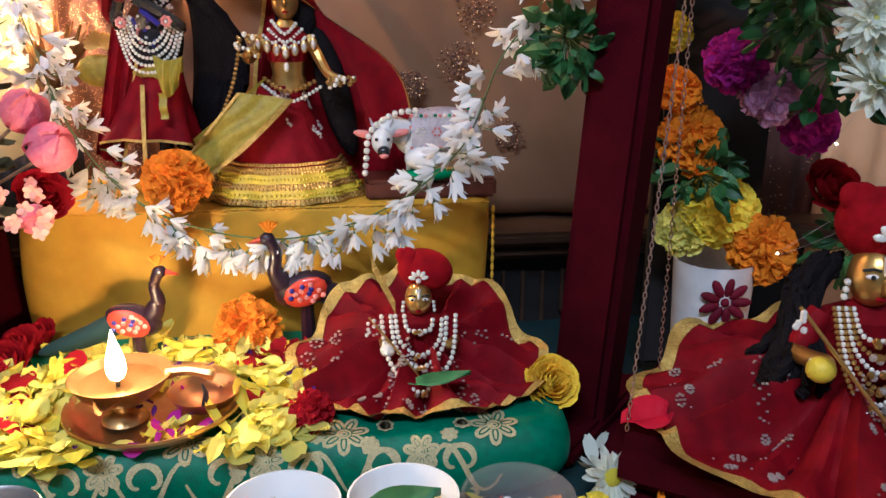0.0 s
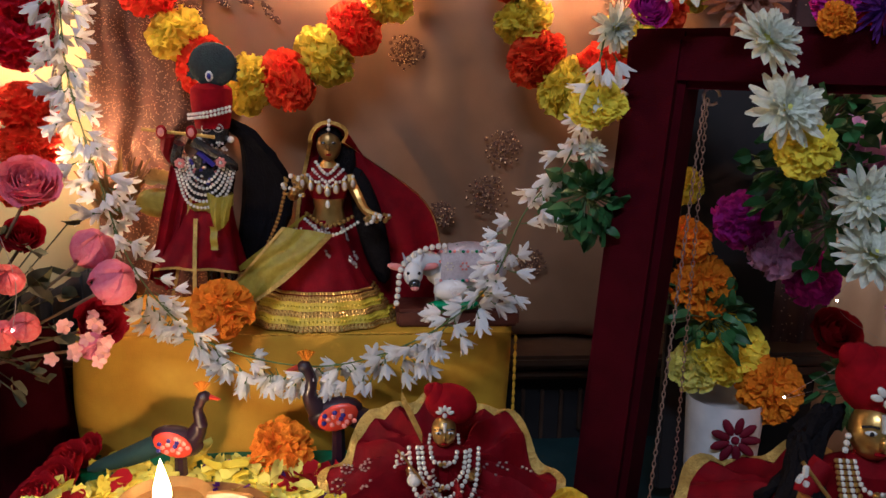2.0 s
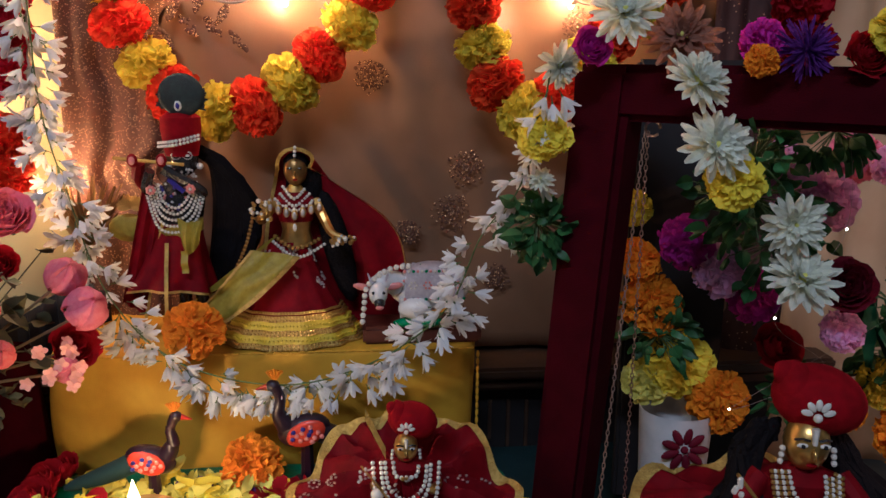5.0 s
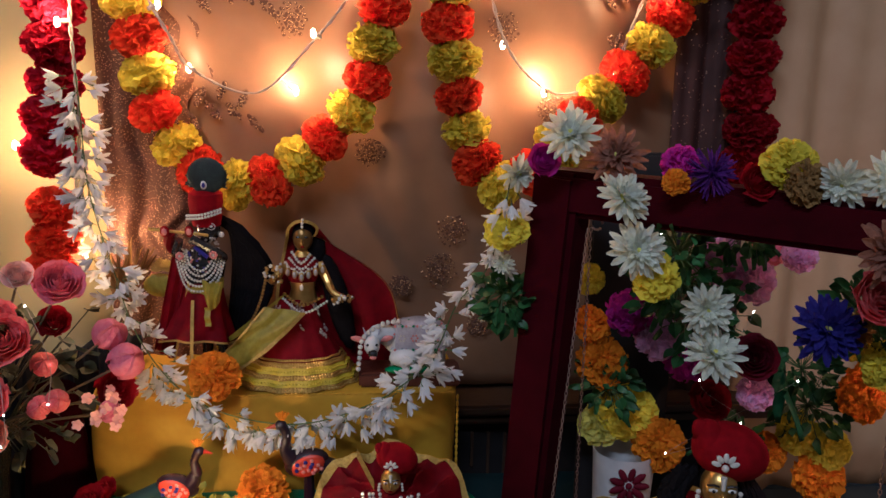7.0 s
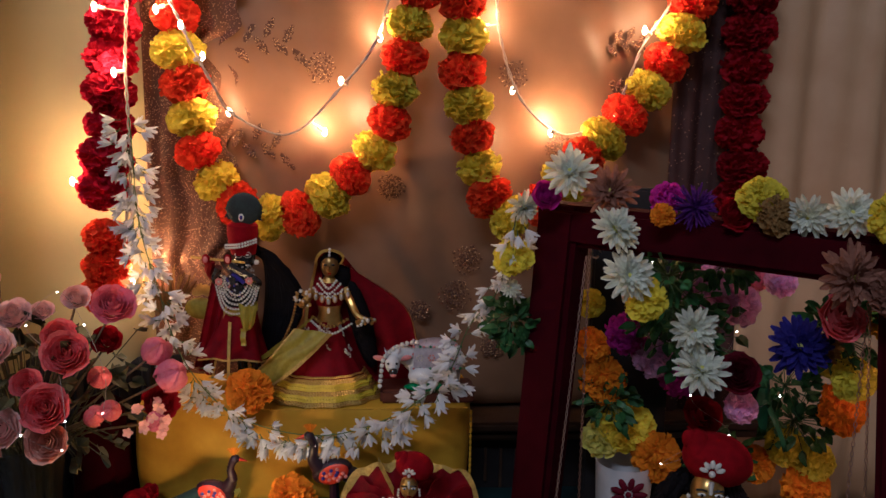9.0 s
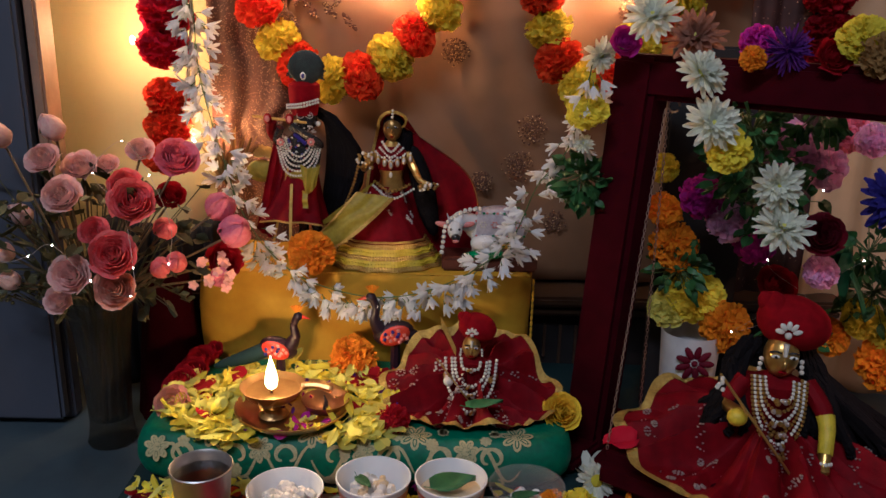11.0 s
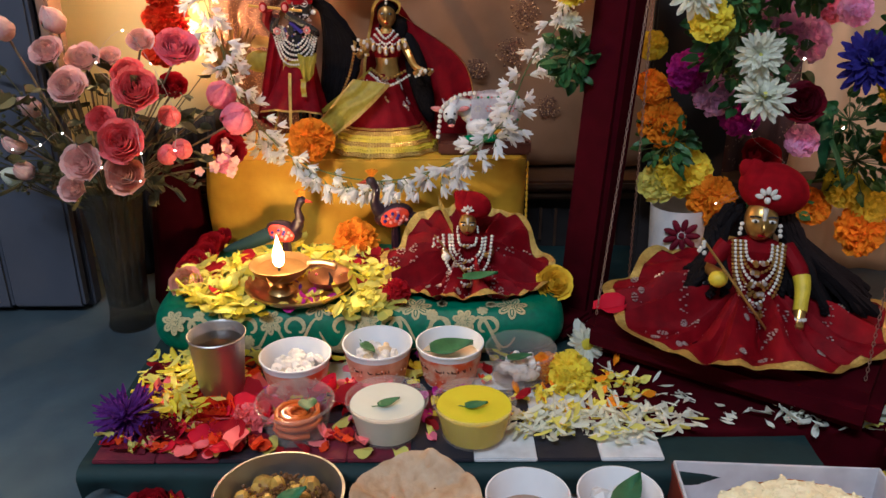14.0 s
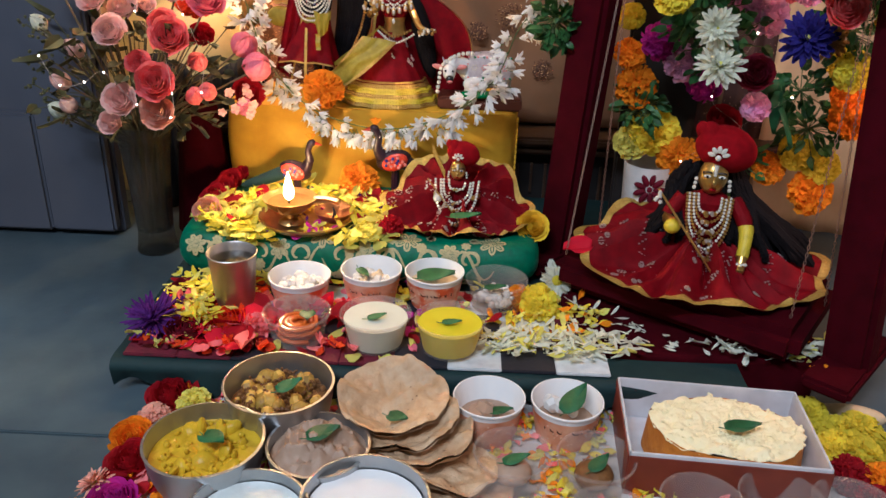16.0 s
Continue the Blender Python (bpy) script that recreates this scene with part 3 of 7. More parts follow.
def rosette(g, x, s, r):
    """A woven flower: petals in outline round a ringed heart."""
    for k in range(7):
        a = math.tau * k / 7 + 0.2
        loop = []
        for q in range(9):
            t = q / 8
            rr = r * (0.32 + 0.62 * math.sin(math.pi * t))
            loop.append((x + rr * math.cos(a + (t - 0.5) * 0.95), s + rr * math.sin(a + (t - 0.5) * 0.95) / 0.07))
        ribbon(g, loop, 0.0011)
        ribbon(g, [(x + r * (0.35 + 0.4 * q / 3) * math.cos(a), s + r * (0.35 + 0.4 * q / 3) * math.sin(a) / 0.07) for q in range(4)], 0.0009)
    for rr in (0.26, 0.12):
        ribbon(g, [(x + rr * r * math.cos(b), s + rr * r * math.sin(b) / 0.07) for b in [math.tau * q / 10 for q in range(11)]], 0.0009)


def scroll(g, x, s, r, dirn, up):
    path = []
    for i in range(22):
        a = i / 21 * 4.6
        rr = r * (1 - 0.17 * a)
        path.append((x + dirn * (rr * math.cos(a) - r * 1.2), s + up * rr * math.sin(a) / 0.07))
    ribbon(g, path, 0.0014)


g = G()
for k in range(8):
    x = CX0 + 0.032 + k * 0.052
    rosette(g, x, 0.98 if k % 2 else 0.72, 0.0175 if k % 2 else 0.0125)
    for dd in ((1,) if k == 0 else (-1,) if k == 7 else (-1, 1)):
        scroll(g, x + dd * 0.014, 0.62, 0.013, -dd, 1)
        scroll(g, x + dd * 0.020, 0.32, 0.011, -dd, -1)
        scroll(g, x + dd * 0.012, 1.30, 0.013, -dd, 1)
    if k == 7:
        continue
    ribbon(g, [(x + 0.055 * i / 14, 0.55 + 0.22 * math.sin(i / 14 * math.tau + k)) for i in range(15)], 0.0014)
    ribbon(g, [(x + 0.055 * i / 14, 0.2 + 0.12 * math.sin(i / 14 * math.tau + k * 2)) for i in range(15)], 0.0012)
    for q in range(3):
        rosette(g, x + rnd(0.01, 0.04), rnd(0.2, 1.3), 0.0055)
part("woven_motif", g, M_ZARI, cush, "pale gold woven scrolls and flowers", kind="stuff")

# ---- swing ----
SWY = -41
swb = thing("covered_board", (0, 0, 0), "low board under a dark maroon velvet cloth", "board")


def board_cloth(u, v):
    """Cloth over the board: v from the floor up the sides and over to the middle of the top."""
    a = u * math.tau
    c, q = math.cos(a), math.sin(a)
    rr = (abs(c) ** 9 + abs(q) ** 9) ** (-1 / 9)
    if v < 0.35:
        k, z = 1.0 + (0.018 + 0.016 * math.sin(a * 11) + 0.010 * math.sin(a * 27)) * (1 - v / 0.35), 0.004 + 0.042 * v / 0.35
    elif v < 0.5:
        t = (v - 0.35) / 0.15 * math.pi / 2
        k, z = 1.0 - 0.04 * (1 - math.cos(t)), 0.046 + 0.006 * math.sin(t)
    else:
        k, z = 0.96 * (1 - (v - 0.5) / 0.5), 0.052
    x, y = 0.322 + 0.142 * rr * c * k, 0.496 + 0.160 * rr * q * k
    return (x, y, z + (0.0012 * noise.noise((x * 40, y * 40, 2)) if v > 0.45 else 0))


part("cloth", G().grid(board_cloth, 150, 40, wrap=True), M_VELVET, swb)
sw = thing("swing", (0.33, 0.455, 0.052), "small swing with maroon velvet posts, beam and hung seat", "swing", rz=SWY)


def beam(a, b, w, d):
    a, b = Vector(a), Vector(b)
    L = (b - a).length
    m = (b - a).to_track_quat("Z", "Y").to_matrix().to_4x4()
    return G().box((0, 0, 0), (w, d, L), 0, 0.006, Matrix.Translation((a + b) / 2) @ m)


part("post", beam((-0.188, 0.0, 0.0), (-0.160, 0, 0.432), 0.042, 0.046), M_VELVET, sw)
part("post", beam((0.192, 0.0, 0.0), (0.155, 0, 0.432), 0.042, 0.046), M_VELVET, sw)
part("beam", beam((-0.186, 0, 0.412), (0.178, 0, 0.412), 0.036, 0.042), M_VELVET, sw)
part("foot", G().box((-0.188, 0, 0.006), (0.05, 0.15, 0.014), 0, 0.004), M_VELVET, sw)
part("foot", G().box((0.192, 0, 0.006), (0.05, 0.15, 0.014), 0, 0.004), M_VELVET, sw)
part("hook", G().tube([(-0.125 + 0.006 * math.cos(a), 0, 0.386 + 0.006 * math.sin(a)) for a in [i * 0.5 for i in range(12)]], 0.0012), M_CHAIN, sw, "small metal hook")
part("hook", G().tube([(0.125 + 0.006 * math.cos(a), 0, 0.386 + 0.006 * math.sin(a)) for a in [i * 0.5 for i in range(12)]], 0.0012), M_CHAIN, sw, "small metal hook")

SEATM = pose(0.335, 0.455, 0.060, 0, 0, SWY + 6)
seat = part("seat", G().box((0, 0, 0.021), (0.29, 0.17, 0.040), 0, 0.012), M_VELVET, sw, "padded maroon velvet seat")
seat.matrix_basis = sw.matrix_basis.inverted() @ SEATM


def chain(a, b, parent):
    a, b = Vector(a), Vector(b)
    n = int((b - a).length / 0.0042)
    g = G()
    d = (b - a).normalized()
    q = d.to_track_quat("X", "Z").to_matrix().to_4x4()
    for i in range(n):
        c = a.lerp(b, (i + 0.5) / n)
        m = Matrix.Translation(c) @ q @ turn(90 * (i % 2))
        pts = [(0.0026 * math.cos(t), 0.0012 * math.sin(t), 0) for t in [math.tau * k / 7 for k in range(8)]]
        g.tube(pts, 0.00045, 0, 4, m)
    part("chain", g, M_CHAIN, parent, "thin copper-coloured link chain")


inv = SEATM.inverted()
cl = Vector((0.222, 0.517, 0.437))
chain(inv @ Vector((0.184, 0.468, 0.105)), inv @ cl, seat)
chain(inv @ Vector((0.232, 0.535, 0.105)), inv @ (cl + Vector((0.004, 0.004, 0))), seat)
cr = Vector((0.427, 0.372, 0.437))
chain(inv @ Vector((0.452, 0.365, 0.105)), inv @ cr, seat)
chain(inv @ Vector((0.405, 0.335, 0.105)), inv @ (cr + Vector((-0.003, -0.003, 0))), seat)


# ---- cups, bowls and food ----
def cup_shell(g, r0, r1, h, lip, mi=0, t=0.0009, seg=40):
    prof = [(0.0, 0.0005), (r0 * 0.97, 0.0005), (r0, 0.002), (r1, h - 0.0015), (r1 + lip, h - 0.001), (r1 + lip, h + 0.0008), (r1, h + 0.001), (r1 - t, h - 0.001), (r0 - t, 0.0025), (0.0, 0.0025)]
    return g.lathe(prof, mi, seg)


def leaf_into(g, m, L=0.022, w=0.013, mi=0):
    g.petal(m, L, w, curl=0.12, cup=0.15, mi=mi, nl=7, tip=0.12)
    g.tube([m @ Vector((0.001, 0, 0)), m @ Vector((-0.006, 0.001, 0.001))], 0.0005, mi, 4)


def leaf(p, L, rz, tilt=0, label="fresh green basil leaf laid on the food", w=0.6):
    g = G()
    leaf_into(g, Matrix.Translation((-L / 2, 0, 0)), L, L * w)
    ob = single("basil_leaf", g, M_LEAF, label, "leaf", "basil leaves on the offerings", m=pose(*p, 0, tilt, rz))
    s = ob.modifiers.new("thickness", "SOLIDIFY")
    s.thickness = 0.0004
    return ob


def surface(g, r, z, mi=0, bump=0.0, fr=60.0, rings=10, seg=40):
    def fn(u, v):
        a, rr = u * math.tau, r * (1 - v)
        x, y = rr * math.cos(a), rr * math.sin(a)
        return (x, y, z + bump * noise.noise((x * fr, y * fr, z * 31)) * (1 - (rr / r) ** 6))
    return g.grid(fn, seg, rings, mi, wrap=True)


def lumps(g, n, r, z, size, mi=0, hi=0.4, sq=0.8, chunk=(7, 5)):
    for _ in range(n):
        a, d, s = rnd(0, math.tau), r * math.sqrt(rnd(0, 1)), size * rnd(0.6, 1.25)
        g.ball((d * math.cos(a), d * math.sin(a), z + s * hi * rnd(0.3, 1)), (s, s * rnd(0.6, 1), s * sq), mi, chunk[0], chunk[1], turn(rnd(0, 180), rnd(0, 180), rnd(0, 180)))


def on_cup(rad, h0, text, size, parent, a0=-90.0):
    """Lettering wrapped round a cup's side, letter by letter."""
    step = size * 0.62 / rad
    for i, ch in enumerate(text):
        cu = bpy.data.curves.new("letter", "FONT")
        cu.body, cu.size, cu.extrude, cu.align_x = ch, size, 0.0001, "CENTER"
        ob = new("letter", cu)
        me = bpy.data.meshes.new_from_object(ob.evaluated_get(bpy.context.evaluated_depsgraph_get()))
        bpy.data.objects.remove(ob)
        me.materials.clear()
        me.materials.append(M_INK)
        q = part("letter", me, None, parent)
        a = radians(a0) + (i - (len(text) - 1) / 2) * step
        q.matrix_basis = Matrix.Translation((rad * math.cos(a), rad * math.sin(a), h0)) @ turn(0, 0, math.degrees(a) + 90) @ turn(84)


def paper_cup(p, h, r, fill, rz, printm, text="", z=None):
    c = thing("paper_cup", (p[0], p[1], p[2]), "white-lined paper ice-cream cup with orange print holding an offering", "cup", "offering cups", rz=rz)
    r0 = r * 0.78
    part("shell", cup_shell(G(), r0, r, h, 0.0014), M_PAPER, c)
    part("printed_sleeve", G().lathe([(r0 + 0.0006, 0.003), (r + 0.0001, h - 0.0065)], 0, 40), printm, c, "orange and peach printed band")
    g = G()
    for k in range(30):
        a, zz = rnd(-2.7, -0.4), rnd(0.006, h - 0.012)
        rr = r0 + (r - r0) * zz / h + 0.0012
        g.ball((rr * math.cos(a), rr * math.sin(a), zz), (0.0009, 0.0009, 0.0009), 0, 6, 4)
    part("print_dots", g, M_DOT, c, kind="stuff")
    if text:
        on_cup(r0 + (r - r0) * (h - 0.017) / h + 0.0012, h - 0.0185, text, 0.0125, c, -100)
    return c


def plastic_cup(p, r, h, rz=0, label="clear plastic dessert cup"):
    c = thing("plastic_cup", p, label, "cup", "clear offering cups", rz=rz)
    part("shell", cup_shell(G(), r * 0.82, r, h, 0.0022, t=0.0008), M_PLASTIC, c)
    return c


# back row on the table
c = paper_cup((-0.127, 0.411, TBL + 0.003), 0.040, 0.0345, None, 10, M_PRINT)
g = G(); lumps(g, 34, 0.024, 0.026, 0.0065); part("sugar", g, M_CRUMB, c, "white sugar lumps", "stuff")
c = paper_cup((-0.046, 0.429, TBL + 0.003), 0.043, 0.0345, None, 0, M_PRINT2, "Cream")
g = G(); lumps(g, 22, 0.020, 0.028, 0.006); lumps(g, 8, 0.02, 0.03, 0.006, 1); part("sweet_heap", g, [M_CRUMB, M_NUT], c, "white and brown sweets", "stuff")
leaf((-0.055, 0.425, TBL + 0.041), 0.022, -50, 10)
c = paper_cup((0.028, 0.429, TBL + 0.003), 0.043, 0.0335, None, -12, M_PRINT, "ICE CREAM")
g = G(); surface(g, 0.0315, 0.028, 0, 0.002); part("filling", g, M_NUT, c)
leaf((0.03, 0.430, TBL + 0.036), 0.044, 8, 0, w=0.8)
c = plastic_cup((0.101, 0.430, TBL + 0.003), 0.0345, 0.036)
g = G(); lumps(g, 40, 0.024, 0.012, 0.006); part("rice_sweet", g, M_CRUMB, c, "pale crumbled sweet", "stuff")
leaf((0.10, 0.428, TBL + 0.027), 0.026, 5)
# front row on the table
c = plastic_cup((-0.116, 0.338, TBL + 0.003), 0.0345, 0.034, label="clear plastic cup with orange syrupy spiral sweets")
for k in range(3):
    g = G()
    g.tube([((0.006 + 0.0011 * i * 0.5) * math.cos(i * 0.62 + k), (0.006 + 0.0011 * i * 0.5) * math.sin(i * 0.62 + k), 0.007 + 0.007 * k + 0.0008 * math.sin(i)) for i in range(30)], 0.0026, 0, 7)
    part("spiral_sweet", g, M_JALEBI, c)
leaf((-0.104, 0.336, TBL + 0.031), 0.024, -80, 0, w=0.8)
for x, y, mm, lab in ((-0.031, 0.338, M_CURD, "clear plastic cup filled with white curd"), (0.049, 0.333, M_MANGO, "clear plastic cup filled with yellow custard")):
    c = plastic_cup((x, y, TBL + 0.003), 0.0365, 0.036, label=lab)
    g = G()
    g.lathe([(0.0, 0.0032), (0.0285, 0.0032), (0.0346, 0.0305), (0.0342, 0.0312)], 0, 40)
    surface(g, 0.0342, 0.0312, 0, 0.0010)
    part("filling", g, mm, c)
    leaf((x + 0.002, y - 0.004, TBL + 0.0358), 0.021, 25 if x < 0 else 5, 0)

# steel tumbler
tum = thing("steel_tumbler", (-0.197, 0.390, TBL + 0.003), "dull steel tumbler filled with water", "tumbler")
part("shell", G().lathe([(0.0, 0.0), (0.0195, 0.0), (0.0205, 0.003), (0.0268, 0.0735), (0.0284, 0.0755), (0.0274, 0.0765), (0.0260, 0.0745), (0.0200, 0.004), (0.0, 0.004)], 0, 48), M_STEEL2, tum)
part("water", surface(G(), 0.0255, 0.066), M_GLASS, tum)


def bowl(p, r, h, label, deep=1.0):
    b = thing("steel_bowl", p, label, "bowl", "steel bowls of food")
    pr = [(0.0, 0.0), (r * 0.42, 0.0)]
    for i in range(1, 9):
        t = i / 8 * math.pi / 2
        pr.append((r * (0.42 + 0.58 * math.sin(t)), h * (1 - math.cos(t)) ** 0.9))
    pr += [(r + 0.0012, h + 0.0006), (r - 0.0010, h + 0.0010)]
    for i in range(8, 0, -1):
        t = i / 8 * math.pi / 2
        pr.append((r * (0.42 + 0.58 * math.sin(t)) - 0.0012, h * (1 - math.cos(t)) ** 0.9 + 0.001))
    pr.append((0.0, 0.0012))
    part("shell", G().lathe(pr, 0, 56), M_STEEL, b)
    return b


MAT = 0.004
b = bowl((-0.112, 0.228, MAT), 0.052, 0.066, "steel bowl of dark spiced potatoes")
g = G(); surface(g, 0.049, 0.042, 1, 0.012, 90); lumps(g, 44, 0.040, 0.044, 0.0090, 0, 0.6, 0.7, (7, 6)); lumps(g, 380, 0.044, 0.048, 0.0021, 1, 2.2, 0.8, (5, 4)); part("potato_curry", g, [M_POTATO, M_MASALA], b, "spiced potato pieces with masala")
leaf((-0.100, 0.222, 0.069), 0.026, 30, -8, w=0.75)
b = bowl((-0.160, 0.147, MAT), 0.0515, 0.060, "steel bowl of yellow vegetable curry")
g = G(); surface(g, 0.0485, 0.044, 0, 0.006, 110); lumps(g, 15, 0.036, 0.043, 0.0095, 1, 0.4, 0.42, (12, 7)); lumps(g, 80, 0.043, 0.045, 0.003, 0, 0.4); part("yellow_curry", g, [M_DAL, M_DAL], b, "yellow curry with soft pieces")
leaf((-0.152, 0.148, 0.0610), 0.030, -35, -6, w=0.75)
b = bowl((-0.062, 0.157, MAT), 0.045, 0.052, "steel bowl heaped with brown halwa")
g = G()
g.grid(lambda u, v: (0.043 * (1 - v) * math.cos(u * math.tau), 0.043 * (1 - v) * math.sin(u * math.tau), 0.042 + 0.021 * (1 - (1 - v) ** 2.4) + (0.010 * noise.noise((math.cos(u * math.tau) * (1 - v) * 4, math.sin(u * math.tau) * (1 - v) * 4, 2)) + 0.004 * noise.noise((math.cos(u * math.tau) * (1 - v) * 11, math.sin(u * math.tau) * (1 - v) * 11, 5))) * min(1, v * 4)), 70, 26, 0, None, True)
part("halwa", g, M_HALWA, b, "smooth brown halwa heap")
leaf((-0.056, 0.152, 0.0700), 0.030, 20, -4, w=0.75)
b = bowl((-0.012, 0.086, MAT), 0.0515, 0.058, "steel bowl of white yoghurt")
part("yoghurt", surface(G(), 0.048, 0.046, 0, 0.0015), M_PAPER, b)
leaf((-0.010, 0.060, 0.0525), 0.024, 0)
b = bowl((-0.104, 0.072, MAT), 0.048, 0.052, "steel bowl of pale cool milk")
part("milk", surface(G(), 0.045, 0.042, 0, 0.0006), M_MILK, b)


def bread(p, r, rx, ry, rz, lift):
    """A flat fried bread with a gently uneven round edge and blistered face."""
    def shape(u, v, top):
        a = u * math.tau
        rr = r * math.sin(v * math.pi / 2) ** 0.8 * (1 + 0.028 * math.sin(2 * a + rz) + 0.016 * math.sin(5 * a + 2 * rz) + 0.009 * math.sin(11 * a + rz))
        x, y = rr * math.cos(a), rr * math.sin(a)
        z = lift * (rr / r) ** 2 * (1.6 - 0.6 * (rr / r) ** 2) * (0.55 + 0.45 * (rr / r)) + 0.0075 * noise.noise((x * 30 + rz, y * 34, 1.0)) + 0.0036 * noise.noise((x * 85, y * 90, rz)) + 0.0012 * noise.noise((x * 210, y * 200, rz)) + 0.003 * max(0.0, rr / r - 0.72) / 0.28 * (1 + noise.noise((x * 50, y * 50, rz + 9)))
        thick = 0.0036 * math.sqrt(max(0.0, 1 - (rr / r / 1.04) ** 6)) * (1 + 0.5 * noise.noise((x * 60, y * 60, rz + 5)))
        return (x, y, z + (thick if top else -thick))
    g = G()
    g.grid(lambda u, v: shape(u, 1 - v, True), 90, 34, 0, None, True)
    g.grid(lambda u, v: shape(u, v, False), 90, 14, 0, None, True)
    for _ in range(6):
        a, d, s = rnd(0, math.tau), rnd(0.3, 0.93), rnd(0.0008, 0.0018)
        q = shape(a / math.tau, math.asin(d ** 1.25) * 2 / math.pi, True)
        g.ball((q[0], q[1], q[2] - 0.0003), (s, s * 0.7, 0.0006), 1, 7, 4)
    return single("fried_bread", g, [M_BREAD, M_SCORCH], "round puffed fried bread, one of a leaning stack", "bread", "stack of fried breads", m=pose(*p, rx, ry, rz))


bread((0.066, 0.158, 0.013), 0.047, 7, 6, 30, 0.004)
bread((0.050, 0.172, 0.021), 0.047, 8, 5, 100, 0.005)
bread((0.030, 0.198, 0.029), 0.049, 9, 3, 200, 0.006)
bread((0.014, 0.212, 0.037), 0.050, 9, 0, 260, 0.006)
bread((-0.002, 0.228, 0.043), 0.0525, 7, -2, 20, 0.020)
bread((0.0, 0.222, 0.012), 0.050, 2, 0, 70, 0.002)
leaf((0.004, 0.206, 0.0495), 0.021, -20, 0, w=0.9)

# cups on the lower mat
for x, y, rz, kind in ((0.091, 0.248, 0, 0), (0.168, 0.249, 20, 1)):
    c = paper_cup((x, y, MAT), 0.046, 0.0345, None, rz, M_PRINT2, "Ice Cream" if kind else "")
    g = G()
    if kind:
        lumps(g, 9, 0.018, 0.034, 0.009)
    else:
        lumps(g, 3, 0.012, 0.026, 0.013, 1)
    surface(g, 0.030, 0.022, 1)
    part("sweet_heap", g, [M_WHITE, M_HALWA], c, "white sweets" if kind else "brown sweets", "stuff")
leaf((0.176, 0.248, 0.050), 0.040, 50, -15, w=0.62)
leaf((0.103, 0.240, 0.038), 0.024, 10, 0)
for x, y, kd in ((0.112, 0.178, 0), (0.188, 0.178, 1), (0.106, 0.104, 2), (0.190, 0.102, 3), (0.271, 0.125, 4), (0.341, 0.134, 5), (0.402, 0.128, 2)):
    c = plastic_cup((x, y, MAT), 0.0345, 0.036, rz=kd * 40, label=("clear plastic cup with a pale sweet", "clear plastic cup with a dark sweet", "clear plastic cup strewn with orange petals", "clear plastic cup with a pale sweet and petals", "clear plastic cup with a round brown sweet", "empty clear plastic cup")[kd])
    g = G()
    if kd in (0, 1, 3, 4):
        g.ball((0, 0, 0.014), (0.019, 0.018, 0.011), 0, 16, 9)
        part("sweet", g, (M_HALWA, M_MASALA, M_CURD, M_CURD, M_HALWA)[kd], c)
        leaf((x + 0.004, y, MAT + 0.0265), 0.026 if kd < 3 else 0.018, 15 + 30 * kd, -6, w=0.6)

# cake in its card box
CB = Vector((0.309, 0.226, 0))
cbx = thing("cake_box", (CB.x, CB.y, MAT - 0.002), "open white-lined card box holding a crumbly cake", "box", rz=-4)
hw, hd, hh, tt = 0.089, 0.060, 0.047, 0.002
part("bottom", G().box((0, 0, 0.001), (2 * hw, 2 * hd, 0.002), 0, 0), M_BOXIN, cbx)
for sx, sy, lx, ly in ((0, -1, 2 * hw, tt), (0, 1, 2 * hw, tt), (-1, 0, tt, 2 * hd), (1, 0, tt, 2 * hd)):
    q = (sx * (hw - tt / 2), sy * (hd - tt / 2), hh / 2 + 0.002)
    part("side", G().box(q, (lx, ly, hh), 0, 0.0006), M_BOXIN, cbx, "white card side")
    qo = (sx * (hw + 0.0006), sy * (hd + 0.0006), hh / 2 - 0.0005)
    part("outer_skin", G().box(qo, (lx if lx > 0.01 else 0.001, ly if ly > 0.01 else 0.001, hh - 0.003), 0, 0), M_BOXOUT, cbx, "red-brown printed outer skin")
ck = thing("cake", (CB.x + 0.010, CB.y + 0.000, MAT + 0.001), "half-round cake with crumbly cream-coloured top", "cake", rz=-8)


def cake_r(a):
    return 0.93 + 0.04 * math.cos(2 * a) + 0.03 * math.sin(5 * a)


g = G()
g.grid(lambda u, v: (0.0775 * cake_r(u * math.tau) * math.cos(u * math.tau) * (1 - 0.04 * v), 0.0565 * cake_r(u * math.tau) * math.sin(u * math.tau) * (1 - 0.04 * v), 0.037 * v + 0.0005 + 0.002 * v * noise.noise((u * 30, v * 3, 1))), 90, 8, 0, None, True)
part("browned_side", g, M_CAKESIDE, ck)
def cake_top(u, v):
    a, d = u * math.tau, 1 - v
    edge = cake_r(a) * (1 + 0.05 * noise.noise((math.cos(a) * 6, math.sin(a) * 6, 4)))
    x, y = 0.0745 * edge * d * math.cos(a), 0.054 * edge * d * math.sin(a)
    z = 0.0375 + 0.0035 * min(1, v * 7) + 0.0042 * noise.noise((x * 45, y * 45, 0)) + 0.0034 * noise.noise((x * 120, y * 120, 3)) + 0.0018 * noise.noise((x * 300, y * 300, 5))
    return (x, y, z - 0.004 * max(0, 1 - ((x - 0.01) ** 2 + (y + 0.004) ** 2) / 0.0003))


